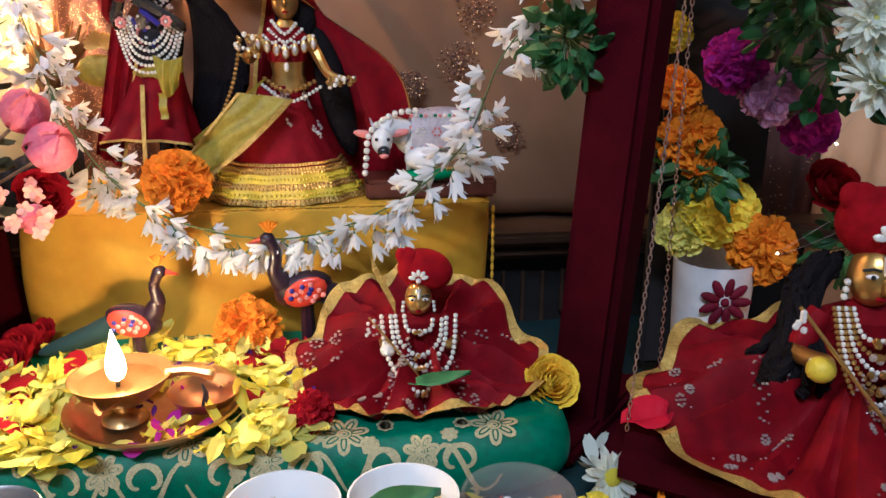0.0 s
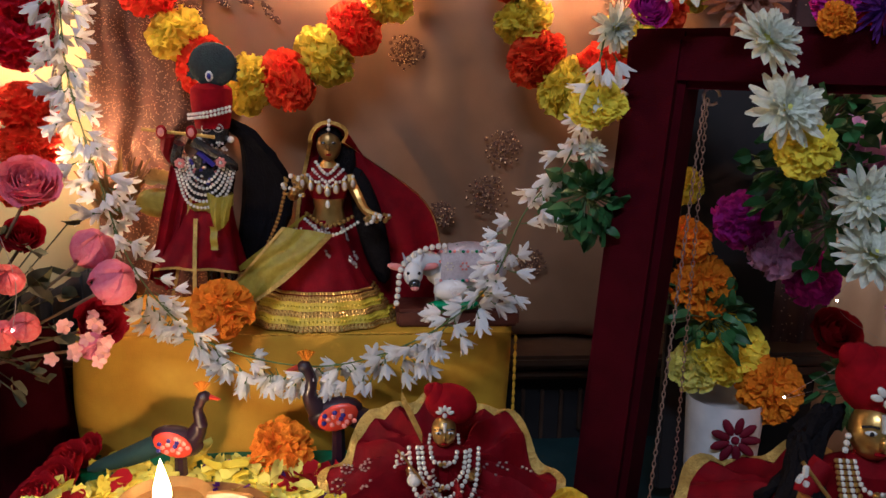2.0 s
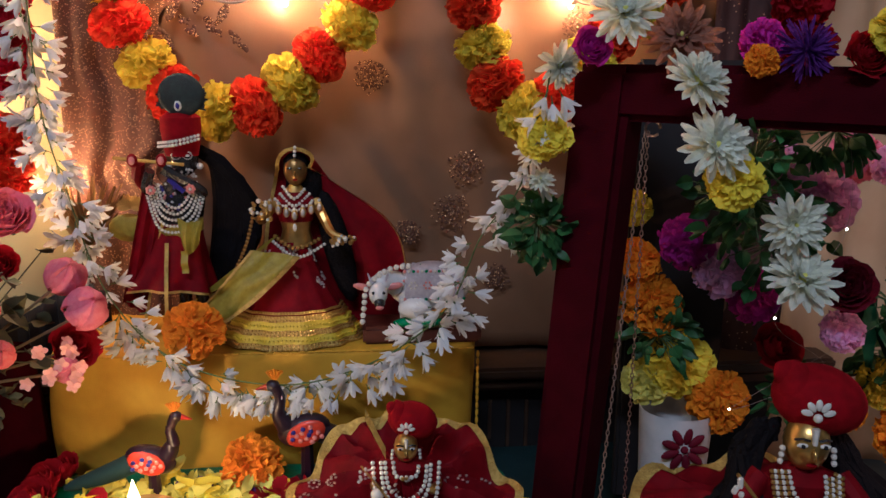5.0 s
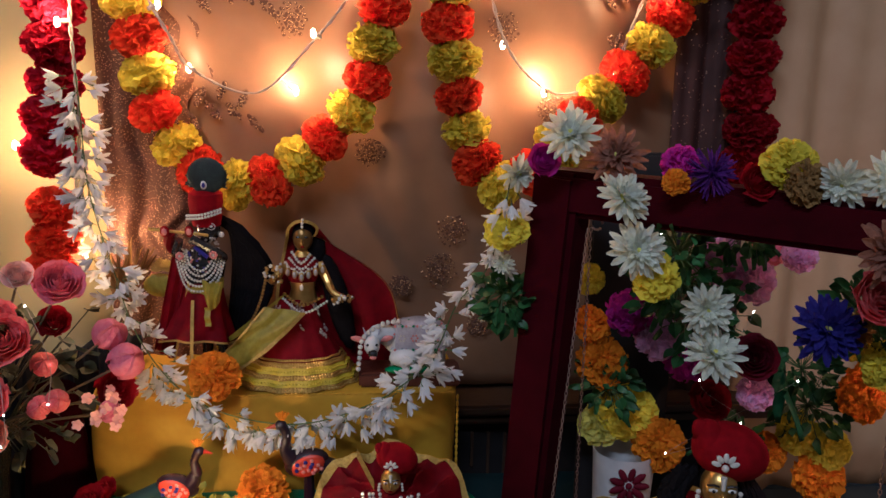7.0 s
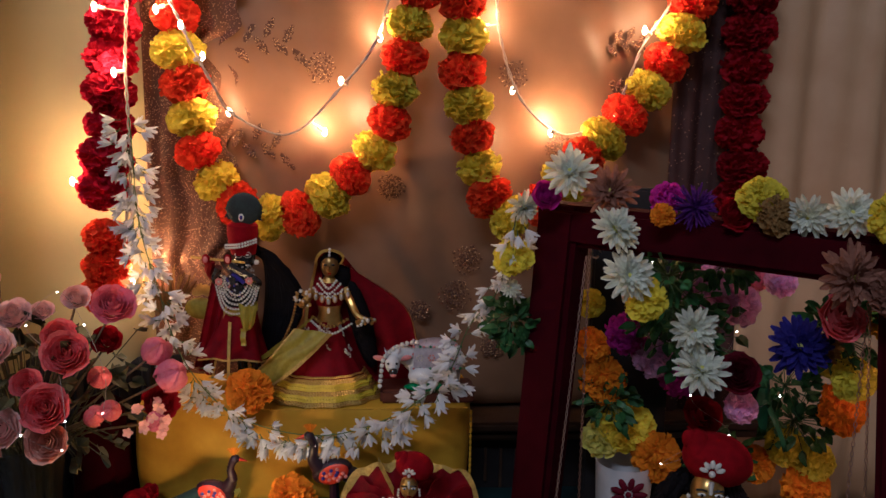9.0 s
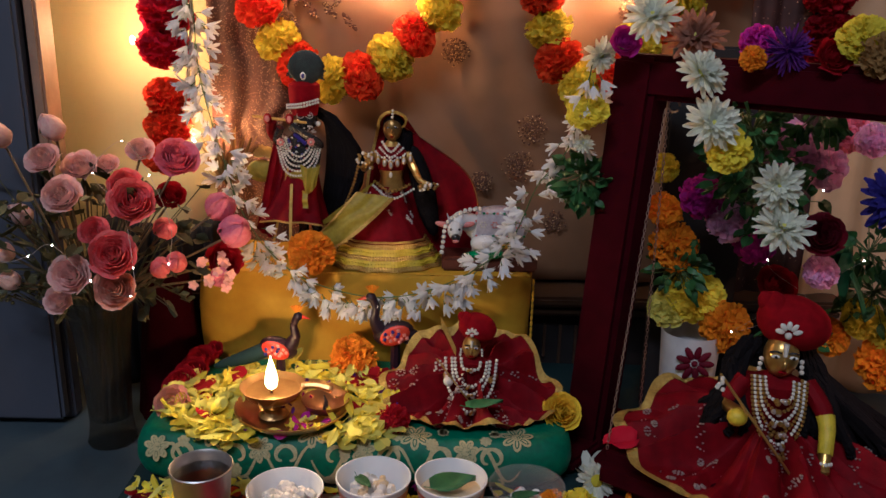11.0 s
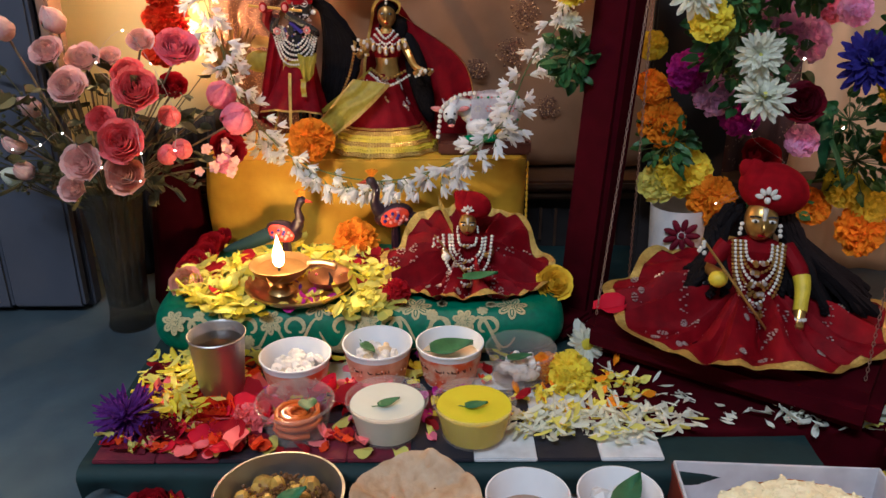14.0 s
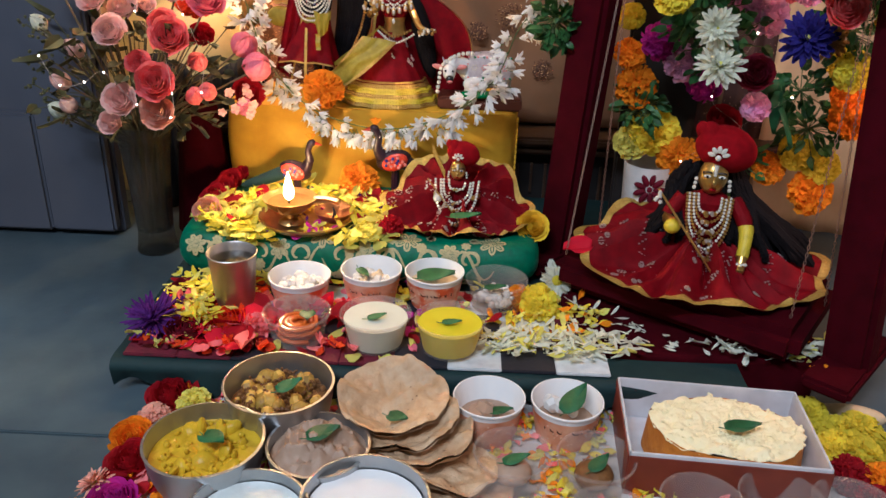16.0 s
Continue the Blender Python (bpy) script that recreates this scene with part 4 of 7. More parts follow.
g = G()
g.grid(cake_top, 150, 44, 0, None, True)
for _ in range(420):
    u, v, q = rnd(0, 1), 1 - math.sqrt(rnd(0, 1)), rnd(0.0006, 0.0024) * rnd(0.6, 1)
    p = cake_top(u, v)
    g.ball((p[0], p[1], p[2] + q * 0.2), (q * rnd(0.8, 1.6), q, q * 0.7), 0, 5, 4, turn(rnd(-40, 40), rnd(-40, 40), rnd(0, 180)))
part("crumb_top", g, M_CAKE, ck, "pale crumbled topping")
leaf((CB.x + 0.020, CB.y - 0.012, MAT + 0.047), 0.034, 5, 0, w=0.6)

# mat under the front dishes
g = G().box((0.085, 0.16, 0.0015), (0.68, 0.30, 0.003), 0, 0.001)
single("floor_mat", g, M_CHECKW, "thin white cloth laid on the floor under the dishes", "mat")


# ---- flowers ----
def pompom_mesh(name, material, n=120, flat=0.8, seed=1, width=0.42, inner=0.45):
    """A ball of ruffled petals with frilled edges, radius 1."""
    rs = random.Random(seed)
    g = G()
    cols = 6
    for k in range(n):
        z = 1 - 2 * (k + 0.5) / n
        a = k * 2.39996
        d = Vector((math.sqrt(1 - z * z) * math.cos(a), math.sqrt(1 - z * z) * math.sin(a), z))
        d = (d + Vector((rs.uniform(-.16, .16), rs.uniform(-.16, .16), rs.uniform(-.16, .16)))).normalized()
        q = d.to_track_quat("X", "Z").to_matrix().to_4x4() @ turn(rs.uniform(0, 180))
        r1, w = rs.uniform(0.84, 1.08), width * rs.uniform(0.75, 1.25)
        ph, lean = rs.uniform(0, 6.3), rs.uniform(-0.16, 0.16)
        vs = []
        for i, r in enumerate((inner, inner + (r1 - inner) * 0.62, r1)):
            for j in range(cols):
                e = j / (cols - 1) * 2 - 1
                y = e * 0.5 * w * (0.4, 0.85, 1.12)[i]
                x = r - (0.10 * e * e + rs.uniform(0, 0.07)) * (0, 0.5, 1)[i]
                h = (0.0, 0.035, 0.075)[i] * math.sin(e * 4.4 + ph) + lean * (0, 0.35, 1)[i]
                vs.append((x, y, h))
        g.add(vs, [(i * cols + j, i * cols + j + 1, i * cols + j + cols + 1, i * cols + j + cols) for i in range(2) for j in range(cols - 1)], 0, Matrix.Diagonal((1, 1, flat, 1)) @ q)
    g.ball((0, 0, 0), (inner * 1.2, inner * 1.2, inner * 1.2 * flat), 0, 10, 7)
    return g.mesh(name, material)


def daisy_parts(material, heart, layers=4, n=17, seed=1, w=0.25, hr=0.2):
    """A chrysanthemum: long petals in rings, radius 1, facing +z."""
    rs = random.Random(seed)
    out = []
    for k in range(layers):
        up = -4 + (52 if layers > 2 else 16) * k / max(1, layers - 1)
        L = 1.0 - 0.13 * k
        for i in range(n - 2 * k):
            g = G()
            m = turn(0, 0, 360 * (i + 0.5 * (k % 2)) / (n - 2 * k) + rs.uniform(-8, 8)) @ turn(0, -up + rs.uniform(-10, 10), 0) @ turn(rs.uniform(-16, 16)) @ Matrix.Translation((0.06, 0, 0.03 * k))
            g.petal(m, L * rs.uniform(0.88, 1.08), w, curl=rs.uniform(-0.18, 0.22), cup=0.22, nl=6, tip=0.3)
            out.append(("petal", g.mesh("petal", material)))
    g = G().ball((0, 0, 0.12), (hr, hr, 0.16), 0, 12, 7)
    out.append(("heart", g.mesh("heart", heart)))
    return out


def rose_parts(material, seed=1, rows=7):
    """A rose: cupped petals wound round one another, radius 1, facing +z."""
    rs = random.Random(seed)
    out = []
    for row in range(rows):
        n = (2, 3, 3, 4, 5, 5, 6)[row]
        rb = 0.04 + 0.082 * row
        rt = 0.12 + 0.135 * row
        for i in range(n):
            a0 = 360 * i / n + 47 * row + rs.uniform(-12, 12)
            half = math.pi / n * 1.35
            H = 0.90 - 0.045 * row + rs.uniform(-0.06, 0.06)
            ph, flop = rs.uniform(0, 6), rs.uniform(0.05, 0.24) * (row / rows) ** 1.8

            def fn(u, v, row=row):
                a = (u - 0.5) * 2 * half
                e = 1 - abs(2 * u - 1) ** 3.5 * 0.45
                h = v * H * e
                r = rb + (rt - rb) * math.sin(min(1.0, v * 1.15) * math.pi / 2) - 0.22 * (1 - row / rows) * v ** 3 * rt + flop * v ** 5 + 0.035 * math.sin(u * 9 + ph) * v + 0.02 * math.sin(u * 21 + 2 * ph) * v ** 3 - 0.05 * (1 - v) ** 2
                return (max(r, 0.03) * math.cos(a), max(r, 0.03) * math.sin(a), h - 0.45 - 0.5 * flop * v ** 6)
            out.append(("petal", G().grid(fn, 8, 7, 0, turn(0, 0, a0)).mesh("petal", material)))
    g = G()
    for i in range(5):
        g.petal(turn(0, 0, 72 * i) @ Matrix.Translation((0.05, 0, -0.50)) @ turn(0, 15, 0), 0.6, 0.25, curl=0.1)
    out.append(("calyx", g.mesh("calyx", M_FOL)))
    return out


def bud_parts(material):
    out = []
    for i in range(6):
        def fn(u, v, i=i):
            a = (u - 0.5) * 1.9
            r = (0.74 + 0.05 * (i % 3)) * math.sin(math.pi * (0.15 + 0.84 * v)) ** 0.9 + 0.02 * i * (1 - v) + (0.10 * v ** 4 if i % 3 == 2 else 0)
            return (r * math.cos(a), r * math.sin(a), (2.1 + 0.1 * (i % 3)) * v - 0.95 - 0.5 * (2 * u - 1) ** 4 * v)
        out.append(("petal", G().grid(fn, 6, 7, 0, turn(0, 0, 60 * i)).mesh("petal", material)))
    g = G()
    for i in range(5):
        g.petal(turn(0, 0, 72 * i) @ Matrix.Translation((0.35, 0, -0.85)) @ turn(0, -62, 0), 0.9, 0.35, curl=-0.1)
    out.append(("calyx", g.mesh("calyx", M_FOL)))
    return out


def mari_parts(material, seed):
    g = G()
    g.ball((0, 0, -0.45), (0.28, 0.28, 0.3), 0, 10, 6)
    return [("petals", pompom_mesh("marigold_petals", material, 150, 0.62, seed, 0.46, 0.50)), ("calyx", g.mesh("calyx", M_STEM))]


def bell_mesh(name, seed):
    """A small white silk blossom with pointed spreading petals, hanging along -z, length 1."""
    rs = random.Random(seed)
    g = G()
    wide, bend = rs.uniform(0.18, 0.44), rs.uniform(-0.5, 0.5)
    lobes = [rs.uniform(0.86, 1.14) for _ in range(6)]

    def fn(u, v):
        a = u * math.tau
        tip = abs(math.cos(3 * a)) ** 0.75
        ln = (0.60 + 0.40 * tip) * (lobes[int(u * 6 + 0.5) % 6] if tip > 0.2 else 1.0)
        h = v * ln
        r = 0.05 + 0.25 * math.sin(min(1.0, h * 1.6) * 1.57) + wide * h ** 2.4 - 0.05 * (1 - tip) * v
        aa = a - 0.09 * math.sin(6 * a) * v ** 2 + bend * 0.3 * h * h
        return (r * math.cos(aa), r * math.sin(aa), -h + 0.10 * wide * h ** 4)
    g.grid(fn, 48, 9, 0, None, True)
    g.tube([(0, 0, 0.45), (0.03, 0, 0.2), (0, 0, 0.0), (0.01, 0, -0.45), (0.02, 0.01, -0.66)], [0.03, 0.03, 0.07, 0.03, 0.055], 1, 5)
    return g.mesh(name, [P_BELL, M_STEM])


POM = {}


def pom(material, flat=0.8):
    if material.name not in POM:
        POM[material.name] = [pompom_mesh("pompom_" + material.name, material, 170, 0.80, 3 + len(POM) * 5 + q, 0.52, 0.56) for q in range(3)]
    return random.choice(POM[material.name])


def face(p, d, spin, s):
    q = Vector(d).to_track_quat("Z", "Y").to_matrix().to_4x4()
    return Matrix.Translation(p) @ q @ turn(0, 0, spin) @ Matrix.Diagonal((s, s, s, 1))


FL = {}


def kind_parts(kind, material):
    """The meshes of one kind of flower in one colour, made once."""
    key = (kind, material.name)
    if key not in FL:
        sd = 11 + len(FL)
        FL[key] = {"pom": lambda: [("petals", pom(material))], "mari": lambda: mari_parts(material, sd),
                   "daisy": lambda: daisy_parts(material, P_LEMON, seed=sd), "open": lambda: daisy_parts(material, P_YEL, 2, 17, sd, 0.30, 0.34), "spiky": lambda: daisy_parts(material, material, 4, 26, sd, 0.12),
                   "rose": lambda: rose_parts(material, sd), "bud": lambda: bud_parts(material)}[kind]()
    return FL[key]


def flower(kind, material, p, r, d=(0, -0.8, 0.5), label="", group=""):
    """One loose flower of a kind, radius r, facing d."""
    names = {"pom": ("carnation", "ruffled carnation"), "mari": ("marigold", "full marigold"), "daisy": ("chrysanthemum", "chrysanthemum with long petals"),
             "spiky": ("aster", "thin-petalled aster"), "open": ("chrysanthemum", "open chrysanthemum with a yellow heart"), "rose": ("rose", "open rose"), "bud": ("rosebud", "closed rosebud")}
    colour = material.name.replace("_petal", "").replace("_", " ")
    nd = tuple(c + rnd(-1, 1) * (0.5 if kind == "daisy" else 0.24) for c in d)
    r *= 0.77 if kind == "daisy" else 0.9 if kind == "spiky" else 1.0
    ob = thing(names[kind][0], (0, 0, 0), colour + " " + (label or names[kind][1] + " set among the altar flowers"), "flower", group)
    ob.matrix_basis = face(p, nd, rnd(0, 360), r)
    for nm, me in kind_parts(kind, material):
        part(nm, me, None, ob, kind="stuff" if nm == "petals" else "")
    return ob


def sprig(name, p, n, r, L, label, material=M_FOL, droop=0.0, d=None):
    """A bunch of small leaves on short stems."""
    g = G()
    for k in range(n):
        v = Vector((rnd(-1, 1), rnd(-1, 1), rnd(-1, 1)))
        if d:
            v += Vector(d) * 1.2
        v.normalize()
        e = v * r * rnd(0.45, 1)
        e.z -= droop * rnd(0, r)
        g.tube([(0, 0, 0), e * 0.6, e], 0.0005, 1, 4)
        m = Matrix.Translation(e) @ (v + Vector((rnd(-.5, .5), rnd(-.5, .5), rnd(-.8, .2)))).to_track_quat("X", "Z").to_matrix().to_4x4() @ turn(rnd(0, 360))
        g.petal(m, L * rnd(0.7, 1.35), L * 0.95, curl=0.2, cup=0.25, nl=6, tip=0.12)
    return single(name, g, [material, M_STEM], label, "leaves", m=Matrix.Translation(p))


# ---- garlands on the backdrop ----
def pom_garland(pts, mats, r, step, label, name="garland", group="", dim=0.8):
    gl = thing(name, pts[0], label, "garland", group)
    base = Vector(pts[0])
    line = [Vector(p) - base for p in spline(pts, 160)]
    part("string", G().tube(line, 0.0008, 0, 4), M_STEM, gl)
    for i, p in enumerate(even(line, step)):
        o = new("pompom")
        o.parent = gl
        part("petals", pom(mats[i % len(mats)]), None, o, kind="stuff")
        j = min(range(len(line)), key=lambda k: (line[k] - p).length)
        dd = line[min(j + 2, 159)] - line[max(j - 2, 0)]
        o.matrix_basis = face(p + Vector((rnd(-.003, .003), rnd(-.006, .0), 0)), dd, rnd(0, 360), r * rnd(0.94, 1.06))
    return gl


GP = "scarlet and yellow pompom garland draped on the backdrop"
Y = 0.782
pom_garland([(-0.238, Y, 0.97), (-0.232, Y, 0.727), (-0.227, Y, 0.615), (-0.202, Y, 0.50), (-0.159, Y, 0.449), (-0.094, Y, 0.436), (-0.026, Y, 0.488), (0.019, Y, 0.543), (0.045, Y, 0.646), (0.066, Y, 0.743), (0.080, Y, 0.86)],
            [P_YEL, P_RED], 0.0318, 0.0412, GP, group="pompom garlands")
pom_garland([(0.112, Y, 0.87), (0.117, Y, 0.76), (0.117, Y, 0.656), (0.129, Y, 0.551), (0.150, Y, 0.479), (0.184, 0.765, 0.438), (0.222, 0.765, 0.455), (0.26, 0.765, 0.505), (0.305, Y, 0.541), (0.362, Y, 0.611), (0.402, Y, 0.685), (0.425, Y, 0.794), (0.43, Y, 0.95)],
            [P_RED, P_YEL], 0.0318, 0.0412, GP, group="pompom garlands")
# this strand's petals are coloured brighter for the bulbs shining through them
pom_garland([(-0.300, 0.772, 0.95), (-0.303, 0.772, 0.70), (-0.310, 0.772, 0.58), (-0.325, 0.772, 0.46)], [P_CRIM], 0.0325, 0.0400, "bright crimson carnation garland hanging beside the drape", group="red carnation garlands")
pom_garland([(-0.325, 0.760, 0.412), (-0.330, 0.755, 0.335)], [P_RED], 0.029, 0.036, "short scarlet carnation string over the roses", group="red carnation garlands")
pom_garland([(0.486, 0.785, 0.98), (0.487, 0.785, 0.70), (0.489, 0.785, 0.44)], [P_DRED], 0.034, 0.043, "deep red carnation garland on the dark drape", group="red carnation garlands")

# white bell garland in front of the figures
BELLS = [bell_mesh("bell", q) for q in range(7)]
wp = [(-0.281, 0.735, 0.560), (-0.277, 0.728, 0.520), (-0.270, 0.715, 0.44), (-0.248, 0.70, 0.363), (-0.212, 0.67, 0.279), (-0.150, 0.645, 0.222), (-0.058, 0.635, 0.200), (0.024, 0.632, 0.220), (0.089, 0.62, 0.272), (0.116, 0.60, 0.342), (0.140, 0.57, 0.386), (0.150, 0.545, 0.44), (0.153, 0.53, 0.48)]
wg = thing("bell_garland", wp[0], "garland of small white silk bells on green string", "garland")
base = Vector(wp[0])
line = [p - base for p in spline(wp, 260)]
part("string", G().tube(line, 0.0007, 0, 4), M_STEM, wg)
for i, p in enumerate(even(line, 0.0029)):
    dense = 1 if -0.2 < (p + base).x < 0.105 or i % 2 else 0
    if not dense and (p + base).x > 0.1:
        continue
    d = Vector((rnd(-1, 1), rnd(-1.0, 0.4), rnd(-0.4, 0.9) + (0.5 if -0.15 < (p + base).x < 0.05 else 0.25))).normalized()
    o = part("bell", random.choice(BELLS), None, wg)
    s = rnd(0.0115, 0.0158)
    o.matrix_basis = face(p - d * rnd(0.004, 0.024) + Vector((0, -0.003, 0)), d, rnd(0, 360), s)

# ---- string lights ----
def bulb_string(pts, bulbs, name, label):
    s = thing(name, pts[0], label, "string lights", "string lights")
    base = Vector(pts[0])
    line = [p - base for p in spline(pts, 140)]
    for k in (0, 1):
        tw = [p + Vector((0.0014 * math.cos(i * 0.8 + k * math.pi), 0.0014 * math.sin(i * 0.8 + k * math.pi), 0)) for i, p in enumerate(line)]
        part("cable", G().tube(tw, 0.0011, 0, 5), M_CABLE, s)
    for b in bulbs:
        b = Vector(b) - base
        near = min(line, key=lambda q: (q - b).length)
        d = (b - near)
        d = d.normalized() if d.length > 0.002 else Vector((0.2, -0.3, 1)).normalized()
        part("socket", G().tube([b - d * 0.012, b - d * 0.003], 0.0026, 0, 7), M_CABLE, s)
        part("bulb", G().ball(b, (0.0032, 0.0032, 0.0055), 0, 10, 7), M_BULB, s, "small glowing warm bulb")
        if (b - near).length > 0.012:
            part("lead", G().tube([near, b - d * 0.012], 0.0009, 0, 4), M_CABLE, s)


B1 = [(-0.246, 0.742, 0.685), (-0.218, 0.742, 0.668), (-0.196, 0.75, 0.633), (-0.172, 0.776, 0.567), (-0.056, 0.80, 0.543), (-0.034, 0.785, 0.608), (0.015, 0.80, 0.662), (0.045, 0.80, 0.78)]
B2 = [(0.142, 0.80, 0.679), (0.179, 0.80, 0.77), (0.186, 0.80, 0.60), (0.238, 0.80, 0.546), (0.316, 0.776, 0.569), (0.349, 0.78, 0.677), (0.392, 0.775, 0.733)]
B3 = [(-0.291, 0.742, 0.752), (-0.315, 0.74, 0.686), (-0.297, 0.74, 0.612), (-0.376, 0.80, 0.476), (-0.300, 0.775, 0.352)]
bulb_string([(-0.262, 0.75, 0.95), (-0.240, 0.742, 0.74), (-0.218, 0.745, 0.668), (-0.185, 0.75, 0.60), (-0.165, 0.775, 0.563), (-0.097, 0.785, 0.541), (-0.034, 0.79, 0.600), (0.012, 0.79, 0.662), (0.032, 0.79, 0.75), (0.05, 0.79, 0.9)], B1, "string_lights", "twisted pale cable with small warm bulbs hung in a loop")
bulb_string([(0.165, 0.80, 0.92), (0.160, 0.79, 0.74), (0.168, 0.79, 0.66), (0.195, 0.79, 0.590), (0.240, 0.79, 0.549), (0.280, 0.79, 0.549), (0.316, 0.782, 0.575), (0.35, 0.785, 0.66), (0.39, 0.78, 0.735), (0.42, 0.785, 0.9)], B2, "string_lights", "twisted pale cable with small warm bulbs hung in a loop")
bulb_string([(-0.278, 0.745, 0.98), (-0.276, 0.742, 0.75), (-0.284, 0.742, 0.62), (-0.285, 0.745, 0.50), (-0.300, 0.752, 0.40), (-0.298, 0.77, 0.34)], B3, "string_lights", "twisted pale cable with warm bulbs beside the red garland")
for p, w in (((-0.246, 0.735, 0.690), 0.05), ((-0.176, 0.770, 0.574), 0.05), ((-0.056, 0.795, 0.552), 0.09), ((0.015, 0.79, 0.672), 0.07), ((0.045, 0.79, 0.79), 0.07),
             ((0.142, 0.79, 0.690), 0.07), ((0.179, 0.79, 0.78), 0.10), ((0.238, 0.795, 0.556), 0.10), ((0.349, 0.77, 0.687), 0.06), ((-0.315, 0.732, 0.694), 0.05),
             ((-0.297, 0.732, 0.62), 0.04), ((-0.376, 0.795, 0.487), 0.115), ((-0.298, 0.768, 0.364), 0.08)):
    point_lamp("bulb_glow", p, w * BULBS, WARM)


B4 = [(0.530, 0.315, 0.44), (0.545, 0.300, 0.33), (0.535, 0.305, 0.25)]
bulb_string([(0.520, 0.34, 0.53), (0.533, 0.32, 0.45), (0.548, 0.305, 0.34), (0.540, 0.305, 0.25), (0.555, 0.31, 0.12)], B4, "string_lights", "twisted cable with warm bulbs hanging past the swing post")
point_lamp("bulb_glow", (0.541, 0.298, 0.34), 0.07 * BULBS, (1.0, 0.42, 0.22))


# ---- figures on the stool ----
def beads(g, pts, r, mi, gap=2.1):
    for p in even(spline(pts, 80), r * gap):
        g.ball(p, r, mi, 7, 5)


def skirt_fn(cx, cy, z0, z1, rx, ry, r1, folds, wave):
    def fn(u, v):
        a = u * math.tau
        k = r1 + (1 - r1) * (1 - v) ** 1.25
        w = 1 + wave * (1 - v) * math.sin(folds * a)
        return (cx + rx * k * w * math.cos(a), cy + ry * k * w * math.sin(a), z0 + (z1 - z0) * v)
    return fn


ST = 0.2135
# mats: 0 red, 1 gold, 2 pearl, 3 organza, 4 lace, 5 hair, 6 silver, 7 yellow silk, 8 dark stone, 9 feather, 10 bright red
FIG = [M_REDSKIRT, M_GOLD, M_PEARL, M_ORGANZA, M_LACE, M_HAIR, M_SILVER, M_YSILK, M_DARKSTONE, M_FEATHER, M_REDHAT, M_BLUE, M_PINKDOT, M_BRONZE]
g = G()
rx, ry, cx, cy = 0.070, 0.047, -0.055, 0.735
sk = skirt_fn(cx, cy, ST, 0.312, rx, ry, 0.27, 13, 0.035)
g.grid(lambda u, v: sk(u, v), 90, 14, 0, None, True)
for v0, v1, mi, out in ((0.0, 0.05, 4, 1.03), (0.05, 0.125, 7, 1.015), (0.125, 0.175, 4, 1.03), (0.175, 0.255, 7, 1.015), (0.255, 0.31, 4, 1.03), (0.32, 0.345, 4, 1.02)):
    def band(u, v, v0=v0, v1=v1, out=out):
        x, y, z = sk(u, v0 + (v1 - v0) * v)
        return (cx + (x - cx) * out, cy + (y - cy) * out, z)
    g.grid(band, 90, 3, mi, None, True)
for k in range(140):
    for vv in (0.008, 0.04, 0.085, 0.135, 0.165, 0.215, 0.265, 0.30, 0.335):
        x, y, z = sk(k / 110, vv)
        g.ball((cx + (x - cx) * 1.04, cy + (y - cy) * 1.04, z), (0.0012, 0.0012, 0.0014), 1 if vv not in (0.085, 0.215) else 7, 5, 4)
for k in range(150):
    u, v = rnd(0.5, 1.0), rnd(0.42, 0.93)
    if k % 6 == 0:
        uu, vv0 = u, v
    x, y, z = sk(uu + rnd(-0.013, 0.013), min(0.95, vv0 + rnd(-0.04, 0.04)))
    g.ball((cx + (x - cx) * 1.02, cy + (y - cy) * 1.03, z), (0.0014, 0.0008, 0.0014), 6, 6, 4)
# body, head, arms
cx += 0.008
g.lathe([(0.0175, 0.308), (0.0135, 0.322), (0.0165, 0.340), (0.0195, 0.352), (0.010, 0.362), (0.005, 0.368)], 1, 20, Matrix.Translation((cx, cy, 0)), sy=0.75)
g.lathe([(0.0165, 0.332), (0.0182, 0.342), (0.0200, 0.352), (0.012, 0.361)], 0, 20, Matrix.Translation((cx, cy, 0)), sy=0.8)
g.ball((cx + 0.001, cy - 0.002, 0.382), (0.0115, 0.0115, 0.0155), 13, 16, 11)
g.ball((cx + 0.001, cy - 0.0145, 0.380), (0.0017, 0.003, 0.003), 1, 8, 6)
for s in (-1, 1):
    g.ball((cx + 0.001 + s * 0.0045, cy - 0.0122, 0.3845), (0.0026, 0.0012, 0.0012), 8, 8, 5)
g.ball((cx + 0.001, cy - 0.0125, 0.3735), (0.0026, 0.001, 0.0009), 10, 8, 5)
g.tube(spline([(cx - 0.018, cy, 0.352), (cx - 0.030, cy - 0.008, 0.336), (cx - 0.032, cy - 0.026, 0.338), (cx - 0.028, cy - 0.032, 0.345)], 12), [0.0055 - 0.0002 * i for i in range(12)], 1, 8)
g.tube(spline([(cx + 0.018, cy, 0.352), (cx + 0.028, cy - 0.008, 0.334), (cx + 0.036, cy - 0.02, 0.322), (cx + 0.048, cy - 0.026, 0.318)], 12), [0.0055 - 0.0002 * i for i in range(12)], 1, 8)
for k in range(26):
    g.ball((cx + 0.046 + rnd(-0.012, 0.012), cy - 0.027 + rnd(-0.006, 0.004), 0.318 + rnd(-0.006, 0.005)), rnd(0.0014, 0.0028), 2 if k % 2 else 1, 6, 5)
    g.ball((cx - 0.032 + rnd(-0.010, 0.012), cy - 0.030 + rnd(-0.006, 0.004), 0.345 + rnd(-0.006, 0.012)), rnd(0.0014, 0.0026), 2 if k % 3 == 0 else 1, 6, 5)
